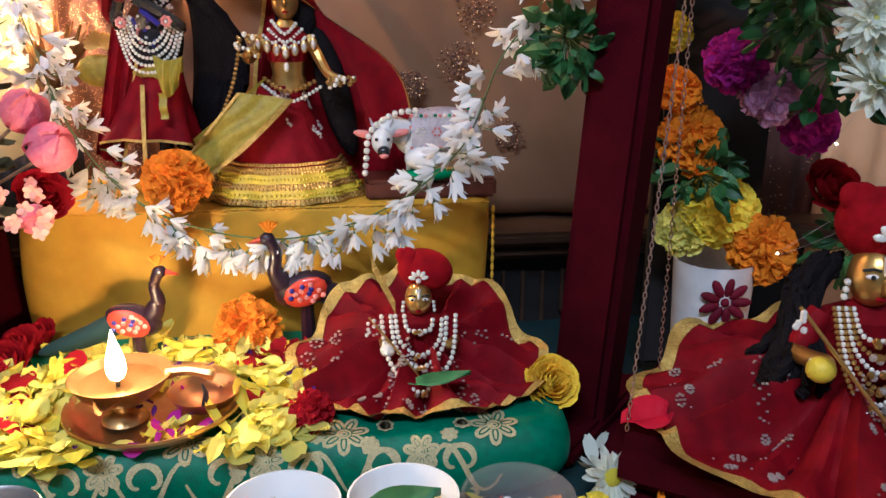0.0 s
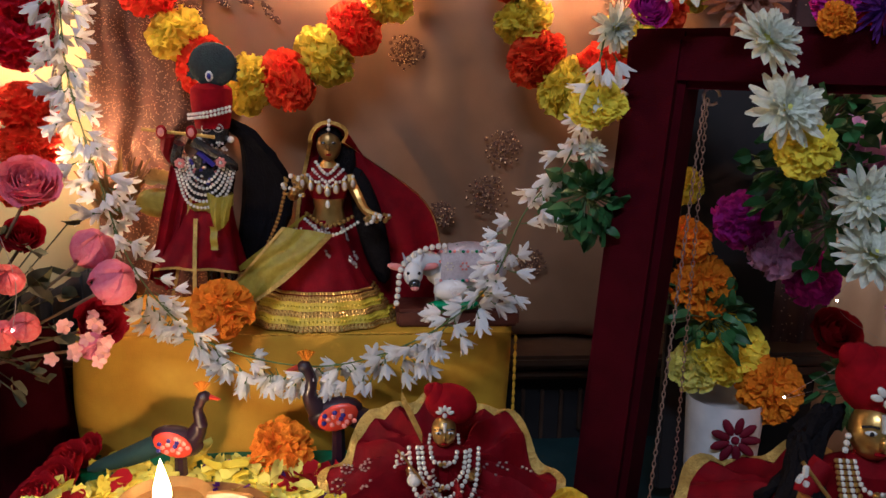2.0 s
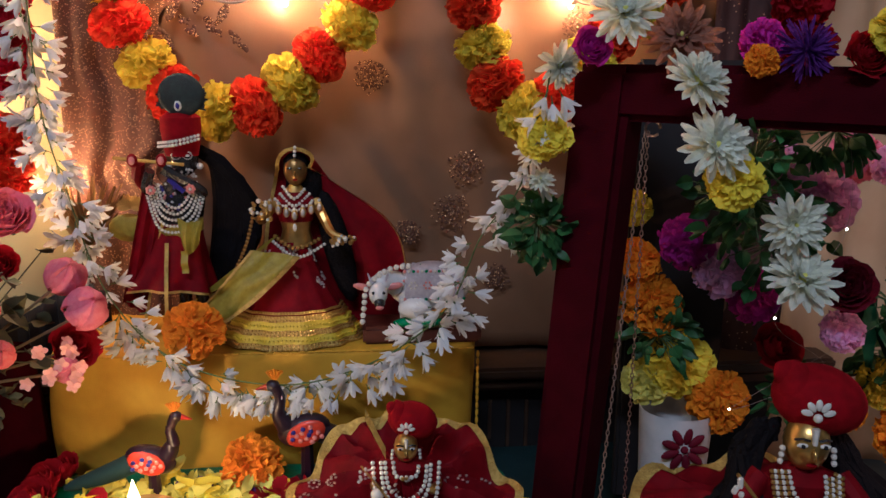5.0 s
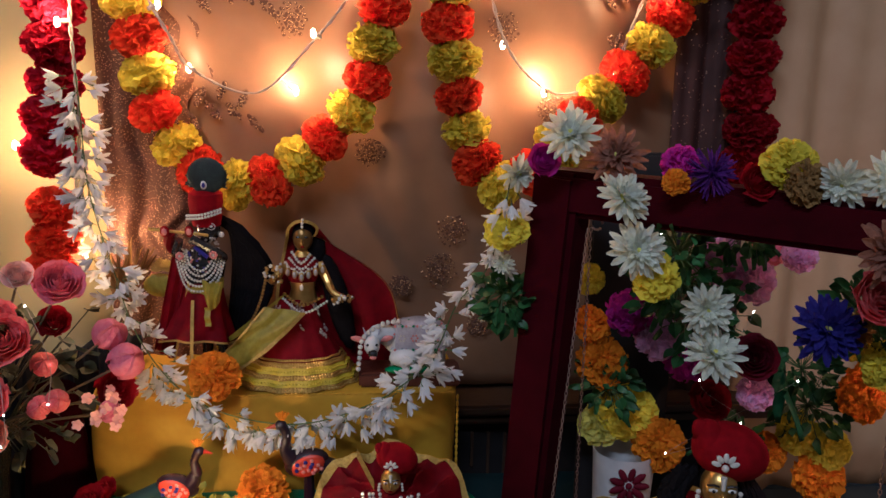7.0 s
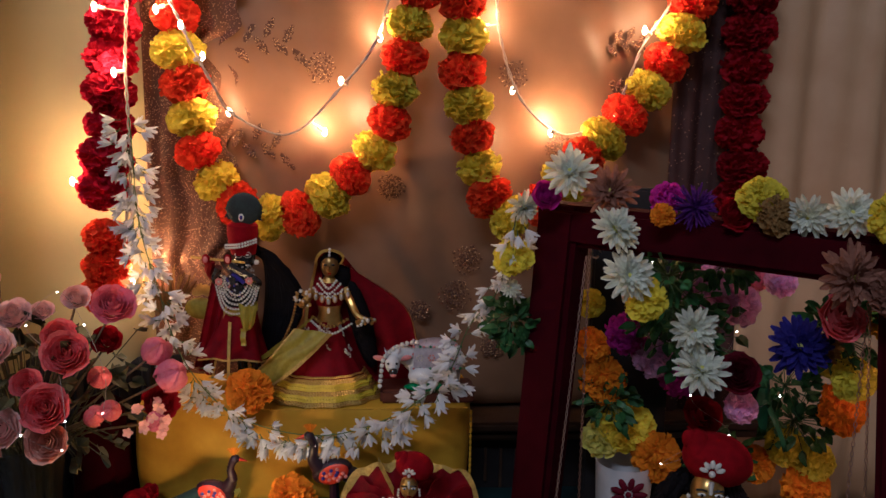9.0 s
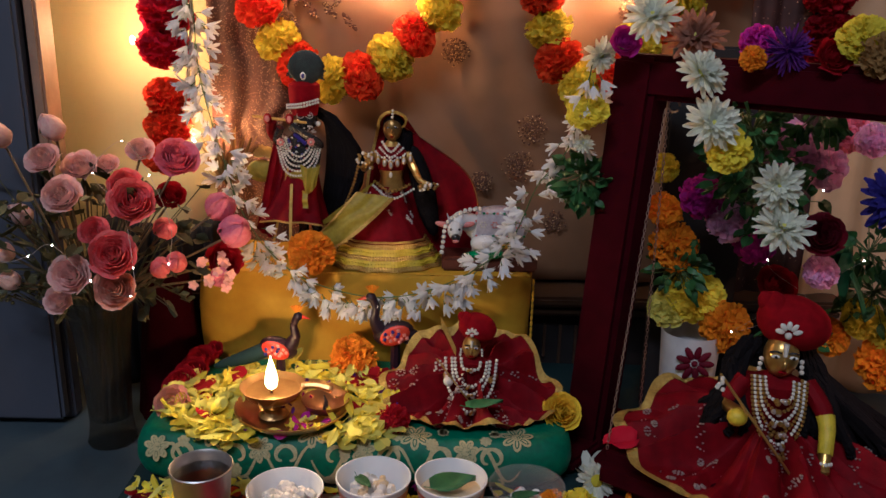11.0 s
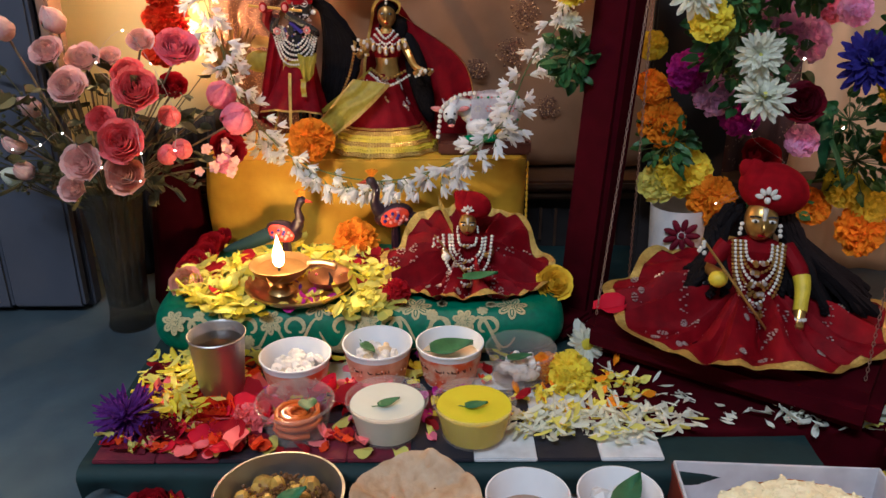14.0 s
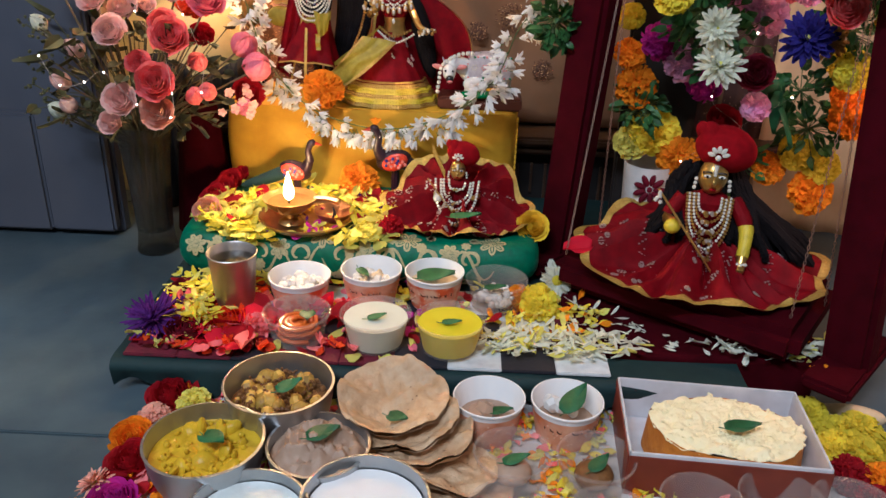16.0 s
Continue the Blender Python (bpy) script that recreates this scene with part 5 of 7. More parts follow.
for w, dz in ((0.011, 0.364), (0.014, 0.357), (0.019, 0.352)):
    beads(g, [(cx - w, cy - 0.006, dz + 0.002), (cx, cy - 0.017, dz - 0.008), (cx + w, cy - 0.006, dz + 0.002)], 0.0018, 2)
for k in range(7):
    x = (k - 3) * 0.0078
    jy, jz = cy - 0.0190 + abs(x) * 0.32, 0.3405 + abs(x) * 0.30
    g.ball((cx + x, jy, jz), (0.0033, 0.0014, 0.0054), 1, 9, 7)
    g.ball((cx + x, jy - 0.0010, jz - 0.0006), (0.0022, 0.0010, 0.0040), 6, 9, 7)
    g.ball((cx + x, jy - 0.0004, jz + 0.0062), 0.0017, 2, 6, 5)
g.ball((cx, cy - 0.0200, 0.3285), (0.0022, 0.0014, 0.0040), 2, 7, 6)
beads(g, [(cx - 0.02, cy - 0.010, 0.318), (cx, cy - 0.021, 0.308), (cx + 0.024, cy - 0.012, 0.316)], 0.0022, 1)
beads(g, [(cx - 0.022, cy - 0.010, 0.313), (cx + 0.002, cy - 0.024, 0.300), (cx + 0.030, cy - 0.016, 0.312)], 0.0018, 2)
beads(g, [(cx + 0.002, cy - 0.016, 0.405), (cx + 0.001, cy - 0.0155, 0.394)], 0.0018, 2)
beads(g, [(cx - 0.036, cy - 0.03, 0.352), (cx - 0.044, cy - 0.03, 0.318), (cx - 0.058, cy - 0.028, 0.286), (cx - 0.072, cy - 0.02, 0.262)], 0.0019, 1)
# hair and veil
g.ball((cx + 0.001, cy + 0.0005, 0.3865), (0.0122, 0.0115, 0.0150), 5, 14, 9)
g.ball((cx + 0.008, cy + 0.012, 0.365), (0.018, 0.010, 0.030), 5, 14, 9)
g.ball((cx + 0.040, cy + 0.010, 0.302), (0.014, 0.012, 0.060), 5, 14, 9, turn(0, -14, 0))


def veil(u, v):
    # from over the head down behind and out to one side
    a = (u - 0.5) * 2
    top = Vector((cx + 0.001 + 0.0165 * math.sin(a * 1.6), cy - 0.0125 + 0.010 * (1 - math.cos(a * 1.6)), 0.3845 + 0.0185 * math.cos(a * 1.6)))
    low = Vector((cx + 0.037 + 0.100 * a if a > -0.2 else cx + 0.022 + 0.05 * a, cy + 0.024 + 0.008 * math.sin(a * 9), ST + 0.004 + 0.02 * (1 - abs(a)) * 0))
    b = top.lerp(low, v)
    b.z += 0.006 * math.sin(math.pi * min(1, v * 5)) * max(0, 1 - abs(a))
    b.y += 0.022 * math.sin(math.pi / 2 * min(1, v * 6)) * (1 - v)
    b.x += 0.020 * math.sin(math.pi * min(1, v * 1.05)) * max(0, a) - 0.012 * math.sin(math.pi * v) * max(0, -a)
    b.x += 0.006 * math.sin(v * 9 + a * 4) * max(0, a)
    b.z += 0.012 * math.sin(math.pi * v) * max(0, a) ** 2
    return b


g.grid(veil, 26, 22, 0)
g.grid(lambda u, v: Vector(veil(u * 0.0 + 0.985, v)) + Vector((0.0015, -0.002, 0)) * (1 if u > 0.5 else -1), 2, 22, 4)
g.grid(lambda u, v: Vector(veil(0.03, v * 0.6)) + Vector((0.0018 * (u - 0.5) * 2, -0.003, 0)), 2, 20, 4)
g.grid(lambda u, v: Vector(veil(v, 0.0)) + Vector((math.sin((v - 0.5) * 3.2), 0, math.cos((v - 0.5) * 3.2))) * (0.0036 * u - 0.0012) + Vector((0, -0.0022, 0)), 2, 30, 4)


cx -= 0.008


def sash(u, v):
    # wide organza drape from the waist to the hem's far side
    hi = Vector((cx - 0.032, cy - 0.024, 0.309)).lerp(Vector((cx - 0.082, cy - 0.030, 0.252)), v)
    lo = Vector((cx + 0.012, cy - 0.026, 0.303)).lerp(Vector((cx - 0.066, cy - 0.042, 0.237)), v)
    q = hi.lerp(lo, u)
    q.y -= 0.012 * math.sin(math.pi * min(1.0, 0.15 + 0.8 * v)) + 0.0022 * math.sin(u * 9 + v * 4 + 3 * noise.noise((u * 2, v * 3, 1)))
    q.z -= 0.004 * math.sin(math.pi * v) * u
    return q


g.grid(sash, 22, 16, 3)
g.grid(lambda u, v: Vector(sash(0.07 * u - 0.03, v)) + Vector((0, -0.0024, 0)), 3, 16, 4)
g.grid(lambda u, v: Vector(sash(0.91 + 0.13 * u, v)) + Vector((0, -0.0024, 0)), 3, 16, 4)
g.grid(lambda u, v: Vector((cx - 0.012, cy - 0.012, 0.318)).lerp(Vector((cx - 0.082, cy - 0.006, 0.258)), v) + Vector((0.02, 0, 0.01)) * (u - 0.5) * (0.4 + v), 4, 14, 3)
single("goddess_figurine", g, FIG, "standing gilt figurine in red skirt, veil and pearl necklaces", "figurine")

# the flute player
g = G()
kx, ky = -0.158, 0.735
ks = skirt_fn(kx - 0.011, ky, 0.258, 0.332, 0.043, 0.034, 0.46, 7, 0.10)
for q in (0.002, 0.020):
    g.tube(spline([(kx + q * 0.6, ky, ST + 0.07), (kx + q, ky - 0.004, ST + 0.03), (kx + q, ky - 0.006, ST + 0.006), (kx + q, ky - 0.016, ST + 0.004)], 12), 0.0062, 8, 9)
    beads(g, [(kx + q - 0.007, ky - 0.006, ST + 0.014), (kx + q, ky - 0.014, ST + 0.012), (kx + q + 0.007, ky - 0.006, ST + 0.014)], 0.0018, 2)
g.grid(lambda u, v: Vector(ks(u, v)) + Vector((0.012 * v, 0, 0.012 * max(0, math.sin(u * math.tau * 1.0 + 3.3)) * (1 - v))), 70, 12, 0, None, True)
g.grid(lambda u, v: Vector(ks(v, 0.03 * u)) * 1 + Vector((0.0, -0.002, 0.012 * max(0, math.sin(v * math.tau + 3.3)))), 3, 70, 4)
for k in range(1):
    g.grid(lambda u, v, k=k: Vector((kx - 0.008 + 0.012 * k + 0.0018 * (u - 0.5) * 2, ky - 0.026 - 0.020 * v - 0.003 * math.sin(v * 3), 0.316 - (0.075 - 0.022 * k) * v)), 3, 8, 4 if k != 1 else 3)
g.lathe([(0.021, 0.312), (0.020, 0.326), (0.0245, 0.348), (0.025, 0.360), (0.012, 0.371), (0.007, 0.377)], 8, 20, Matrix.Translation((kx, ky, 0)), sy=0.72)
g.grid(lambda u, v: (kx + 0.022 * math.cos(u * math.tau), ky + 0.018 * math.sin(u * math.tau), 0.318 + 0.013 * v + 0.006 * math.cos(u * math.tau)), 30, 5, 3, None, True)
g.ball((kx + 0.008, ky - 0.002, 0.392), (0.0130, 0.012, 0.0155), 8, 16, 11)
for q in (-1, 1):
    ex, ez = kx + 0.008 + q * 0.0052, 0.397
    beads(g, [(ex + 0.0042 * math.cos(t), ky - 0.0135, ez + 0.0034 * math.sin(t)) for t in [math.tau * i / 8 for i in range(9)]], 0.0008, 6)
    g.ball((ex, ky - 0.0135, ez), (0.0022, 0.0010, 0.0014), 2, 7, 5)
    g.ball((kx + 0.008 + q * 0.0145, ky - 0.004, 0.386), 0.0034, 2, 7, 5)
for k in range(5):
    w = 0.016 + 0.0026 * k
    beads(g, [(kx - w, ky - 0.012, 0.368 - 0.002 * k), (kx - w * 0.6, ky - 0.021, 0.355 - 0.006 * k), (kx + 0.002, ky - 0.0235, 0.349 - 0.0058 * k), (kx + w * 0.7, ky - 0.020, 0.356 - 0.005 * k), (kx + w, ky - 0.012, 0.368 - 0.002 * k)], 0.0016, 2)
for k in range(60):
    a = rnd(-2.6, -0.5)
    g.ball((kx + 0.0245 * math.cos(a), ky + 0.0185 * math.sin(a), rnd(0.345, 0.372)), rnd(0.001, 0.0019), (2, 11, 12, 6)[k % 4], 6, 4)
for k in range(26):
    g.ball((kx + 0.008 + rnd(-0.013, 0.013), ky - 0.0125 + rnd(-0.001, 0.002), 0.380 + rnd(-0.005, 0.004)), 0.0014, (6, 6, 2)[k % 3], 6, 4)
# shawl over one shoulder and gold cloth on the hip
g.grid(lambda u, v: Vector((kx - 0.020 - 0.024 * v + 0.020 * (u - 0.5), ky - 0.006 - 0.014 * v + 0.003 * math.sin(u * 14), 0.372 - 0.115 * v - 0.012 * u)), 12, 14, 0)
g.grid(lambda u, v: Vector((kx - 0.020 - 0.024 * v + 0.010 + 0.003 * u, ky - 0.008 - 0.015 * v, 0.360 - 0.118 * v)), 3, 14, 4)
g.grid(lambda u, v: Vector((kx + 0.003 + 0.024 * u * (1 - 0.45 * v) + 0.006 * v, ky - 0.027 - 0.006 * math.sin(v * 2.6) + 0.0026 * math.sin(u * 13 + 2 * v), 0.340 - 0.034 * v * (1 - 0.30 * u) - 0.004 * math.sin(u * 3))), 18, 10, 3)
g.grid(lambda u, v: Vector((kx + 0.009 + 0.0032 * (u - 0.5) * 2, ky - 0.034 + 0.002 * math.sin(v * 9), 0.310 - 0.022 * v)), 3, 18, 3)
g.tube(spline([(kx - 0.018, ky, 0.358), (kx - 0.026, ky - 0.014, 0.366), (kx - 0.020, ky - 0.022, 0.384)], 10), 0.005, 8, 8)
g.tube(spline([(kx + 0.018, ky, 0.358), (kx + 0.024, ky - 0.014, 0.364), (kx - 0.008, ky - 0.024, 0.386)], 10), 0.005, 8, 8)
g.tube([(kx - 0.052, ky - 0.022, 0.396), (kx + 0.012, ky - 0.026, 0.390)], 0.0016, 4, 8)
for x in (-0.034, -0.008):
    g.ball((kx + x, ky - 0.026, 0.394), (0.0050, 0.003, 0.0064), 10, 12, 8)
    g.ball((kx + x, ky - 0.0285, 0.394), (0.0030, 0.0012, 0.0040), 12, 10, 6)
g.lathe([(0.0150, 0.396), (0.0170, 0.406), (0.0190, 0.422), (0.0185, 0.432), (0.010, 0.438), (0.0, 0.440)], 10, 24, Matrix.Translation((kx + 0.006, ky, 0)))
for k in range(2):
    beads(g, [(kx - 0.013, ky - 0.010, 0.405 + 0.0035 * k), (kx + 0.006, ky - 0.0205, 0.408 + 0.0035 * k), (kx + 0.026, ky - 0.010, 0.413 + 0.0035 * k)], 0.0017, 2)
for k in range(46):
    a = math.pi * 1.25 * (k / 45) - 0.4
    for q in (0.019, 0.0215):
        g.petal(Matrix.Translation((kx + 0.010, ky - 0.008 - 0.0003 * (k % 5), 0.448)) @ turn(0, -math.degrees(a), 0) @ turn(90), q * rnd(0.95, 1.12), 0.0042, 0.02, 0, 9, 4)
g.ball((kx + 0.010, ky - 0.010, 0.453), (0.021, 0.0035, 0.020), 9, 22, 12)
g.ball((kx + 0.007, ky - 0.013, 0.443), (0.0036, 0.0015, 0.005), 2, 9, 6)
g.ball((kx + 0.007, ky - 0.0145, 0.443), (0.0020, 0.001, 0.003), 11, 8, 5)
for _ in range(40):
    e = rnd(0, 1)
    g.tube(spline([(kx + 0.012 + 0.02 * e, ky + 0.014, 0.402 - 0.006 * e), (kx + 0.030 + 0.034 * e, ky + 0.024 + rnd(-.004, .004), 0.385 - 0.03 * e), (kx + 0.030 + 0.044 * e, ky + 0.026, 0.33 - 0.01 * e), (kx + 0.024 + 0.024 * e, ky + 0.024, 0.262 + rnd(-.02, .02))], 12), [0.004] + [0.0062 * rnd(0.8, 1.2) for _ in range(10)] + [0.001], 5, 6)
g.ball((kx - 0.050, ky + 0.006, 0.325), (0.019, 0.003, 0.014), 3, 14, 8)
for k in range(12):
    g.petal(Matrix.Translation((kx - 0.044, ky - 0.004, 0.346)) @ turn(0, -180 * k / 11, 0) @ turn(90), 0.013 * rnd(0.8, 1.1), 0.006, 0.05, 0.1, 1, 4)
g.tube([(kx - 0.004, ky - 0.0215, 0.376), (kx + 0.010, ky - 0.0225, 0.364)], 0.0024, 11, 6)
for jx, jz in ((-0.020, 0.366), (0.016, 0.367)):
    for k in range(7):
        t = math.tau * k / 7
        g.ball((kx + jx + 0.0032 * math.cos(t), ky - 0.0235, jz + 0.0032 * math.sin(t)), 0.0018, 12, 6, 5)
    g.ball((kx + jx, ky - 0.0245, jz), 0.0016, 2, 6, 5)
g.tube(spline([(kx - 0.024, ky - 0.002, 0.362), (kx - 0.033, ky - 0.010, 0.376), (kx - 0.030, ky - 0.020, 0.392)], 10), 0.0062, 0, 8)
for k in range(24):
    g.ball((kx + 0.016 + rnd(-0.006, 0.006), ky - 0.036 + rnd(-0.004, 0.004), 0.246 + rnd(-0.006, 0.005)), rnd(0.0012, 0.0024), 2 if k % 2 else 1, 6, 5)
single("flute_player_figurine", g, FIG, "dark figurine with flute, red skirt and pearl strings", "figurine")

# the cow on its plinth
pl = thing("figurine_plinth", (0.076, 0.722, 0.2125), "small dark red wooden plinth under the cow", "plinth")
part("block", G().box((0, 0, 0.009), (0.118, 0.046, 0.018), 0, 0.003), M_WOOD, pl)
g = G()
wx, wy, wz = 0.084, 0.715, 0.231
g.ball((wx, wy, wz + 0.034), (0.040, 0.017, 0.022), 0, 22, 12)
g.ball((wx + 0.002, wy, wz + 0.050), (0.030, 0.0175, 0.012), 1, 18, 9)
g.grid(lambda u, v: (wx - 0.026 + 0.058 * u, wy - 0.0190 - 0.0012 * math.sin(v * 3.1), wz + 0.058 - 0.030 * v + 0.001 * math.sin(u * 20)), 12, 8, 1)
for k in range(15):
    for q in (0.0, 1.0):
        g.ball((wx - 0.026 + 0.058 * k / 14, wy - 0.0200, wz + 0.057 - 0.028 * q), 0.0016, (3, 5, 4)[k % 3], 6, 5)
for k in range(4):
    for q in range(6):
        t = math.tau * q / 6
        g.ball((wx - 0.018 + 0.014 * k + 0.0034 * math.cos(t), wy - 0.0208, wz + 0.043 + 0.0034 * math.sin(t)), 0.0013, 3 if k % 2 else 5, 6, 4)
for s, q in ((-0.026, -0.01), (-0.018, 0.009), (0.024, -0.01), (0.030, 0.009)):
    g.tube([(wx + s, wy + q, wz), (wx + s, wy + q, wz + 0.028)], [0.0042, 0.0056], 0, 8)
g.tube(spline([(wx - 0.032, wy - 0.004, wz + 0.040), (wx - 0.045, wy - 0.010, wz + 0.046), (wx - 0.052, wy - 0.018, wz + 0.040)], 8), [0.012, 0.012, 0.011, 0.0105, 0.0105, 0.010, 0.009, 0.006], 0, 12)
g.ball((wx - 0.052, wy - 0.022, wz + 0.036), (0.0092, 0.0105, 0.0115), 0, 14, 9)
g.ball((wx - 0.051, wy - 0.031, wz + 0.029), (0.0056, 0.005, 0.005), 2, 10, 7)
g.ball((wx - 0.051, wy - 0.034, wz + 0.0255), (0.0040, 0.003, 0.0024), 3, 10, 7)
for s in (-1, 1):
    g.ball((wx - 0.052 + s * 0.0155, wy - 0.018, wz + 0.042), (0.009, 0.002, 0.0036), 3, 10, 6, turn(0, -s * 12, 0))
    g.ball((wx - 0.052 + s * 0.005, wy - 0.0305, wz + 0.039), 0.0016, 2, 7, 5)
    g.tube([(wx - 0.052 + s * 0.006, wy - 0.02, wz + 0.046), (wx - 0.052 + s * 0.010, wy - 0.02, wz + 0.056)], [0.002, 0.0006], 1, 6)
for k in range(60):
    a, b = rnd(0, math.pi), rnd(-0.028, 0.030)
    g.ball((wx + b, wy - 0.018 * math.cos(a * 0.8) - 0.0006, wz + 0.034 + 0.027 * math.sin(a * 0.8 + 0.05) * 0.95), (0.0016, 0.0012, 0.0016), (2, 3, 4, 1)[k % 4], 6, 4)
for k in range(16):
    g.ball((wx - 0.022 + 0.0002 * k, wy - 0.0185 + 0.0005 * k, wz + 0.022 + 0.0022 * k), 0.0019, 4, 6, 5)
beads(g, [(wx - 0.022, wy - 0.01, wz + 0.060), (wx - 0.042, wy - 0.016, wz + 0.058), (wx - 0.062, wy - 0.022, wz + 0.044), (wx - 0.066, wy - 0.026, wz + 0.022), (wx - 0.068, wy - 0.028, wz + 0.004)], 0.0030, 5)
g.ball((wx - 0.012, wy - 0.018, wz + 0.005), (0.026, 0.008, 0.006), 4, 14, 8)
g.ball((wx - 0.016, wy - 0.021, wz + 0.020), (0.017, 0.010, 0.0105), 0, 14, 8)
single("cow_figurine", g, [M_WHITE, M_SADDLE, M_DARKSTONE, M_PINKDOT, M_GLITGREEN, M_PEARL], "white glazed cow figurine with beads and glitter saddle", "figurine")


def peacock(p, flip, label, k=1.0):
    g = G()
    f = flip
    g.ball((0, 0, 0.0), (0.022, 0.010, 0.0135), 0, 16, 10, turn(0, f * 16, 0))
    g.tube(spline([(f * 0.014, 0, 0.004), (f * 0.020, -0.001, 0.016), (f * 0.018, -0.001, 0.028), (f * 0.022, -0.001, 0.038), (f * 0.024, -0.001, 0.040)], 14), [0.0085, 0.008, 0.007, 0.006, 0.0053, 0.0048, 0.0045, 0.0043, 0.0043, 0.0045, 0.0048, 0.005, 0.0045, 0.003], 0, 10)
    g.ball((f * 0.0235, -0.001, 0.0395), (0.0056, 0.0046, 0.0050), 0, 12, 8)
    g.tube([(f * 0.028, -0.001, 0.039), (f * 0.037, -0.001, 0.0365)], [0.0026, 0.0006], 1, 7)
    for q in range(5):
        g.tube([(f * 0.022, -0.001, 0.043), (f * (0.016 + 0.003 * q), -0.001, 0.053 - 0.0008 * abs(q - 2))], [0.0007, 0.0014], 2, 5)
    g.ball((-f * 0.002, -0.0085, 0.0005), (0.0165, 0.0030, 0.0105), 1, 16, 8, turn(0, f * 24, 0))
    for q in range(14):
        a, d = q * 2.4, 0.0105 * math.sqrt((q + 0.5) / 14)
        g.ball((-f * 0.002 + 1.25 * d * math.cos(a), -0.0114, 0.0005 + 0.72 * d * math.sin(a)), (0.0021, 0.0009, 0.0021), 3 if q % 3 == 0 else 4, 7, 5)
    g.tube(spline([(-f * 0.014, 0, -0.002), (-f * 0.04, 0.002, -0.014), (-f * 0.075, 0.004, -0.026)], 10), [0.009, 0.0092, 0.0092, 0.009, 0.0086, 0.008, 0.007, 0.006, 0.0045, 0.002], 0 if f < 0 else 5, 9)
    dz = (CZ - p[2]) / k
    g.tube([(0.002, 0, -0.010), (0.002, 0, dz + 0.004)], [0.005, 0.006], 0, 8)
    g.lathe([(0.0, dz), (0.012, dz), (0.011, dz + 0.005), (0.0, dz + 0.006)], 0, 14)
    single("peacock_figurine", g, [M_PEABODY, M_PEAWING, P_OR, M_BLUE, M_PINKDOT, M_TEAL], label, "figurine", "peacock figurines", m=Matrix.Translation(p) @ Matrix.Diagonal((k, k, k, 1)))


peacock((-0.168, 0.606, 0.147), 1, "dark purple lacquered peacock with a red painted wing")
peacock((-0.038, 0.630, 0.158), -1, "dark peacock figurine with spotted red wing and bent neck", 1.12)


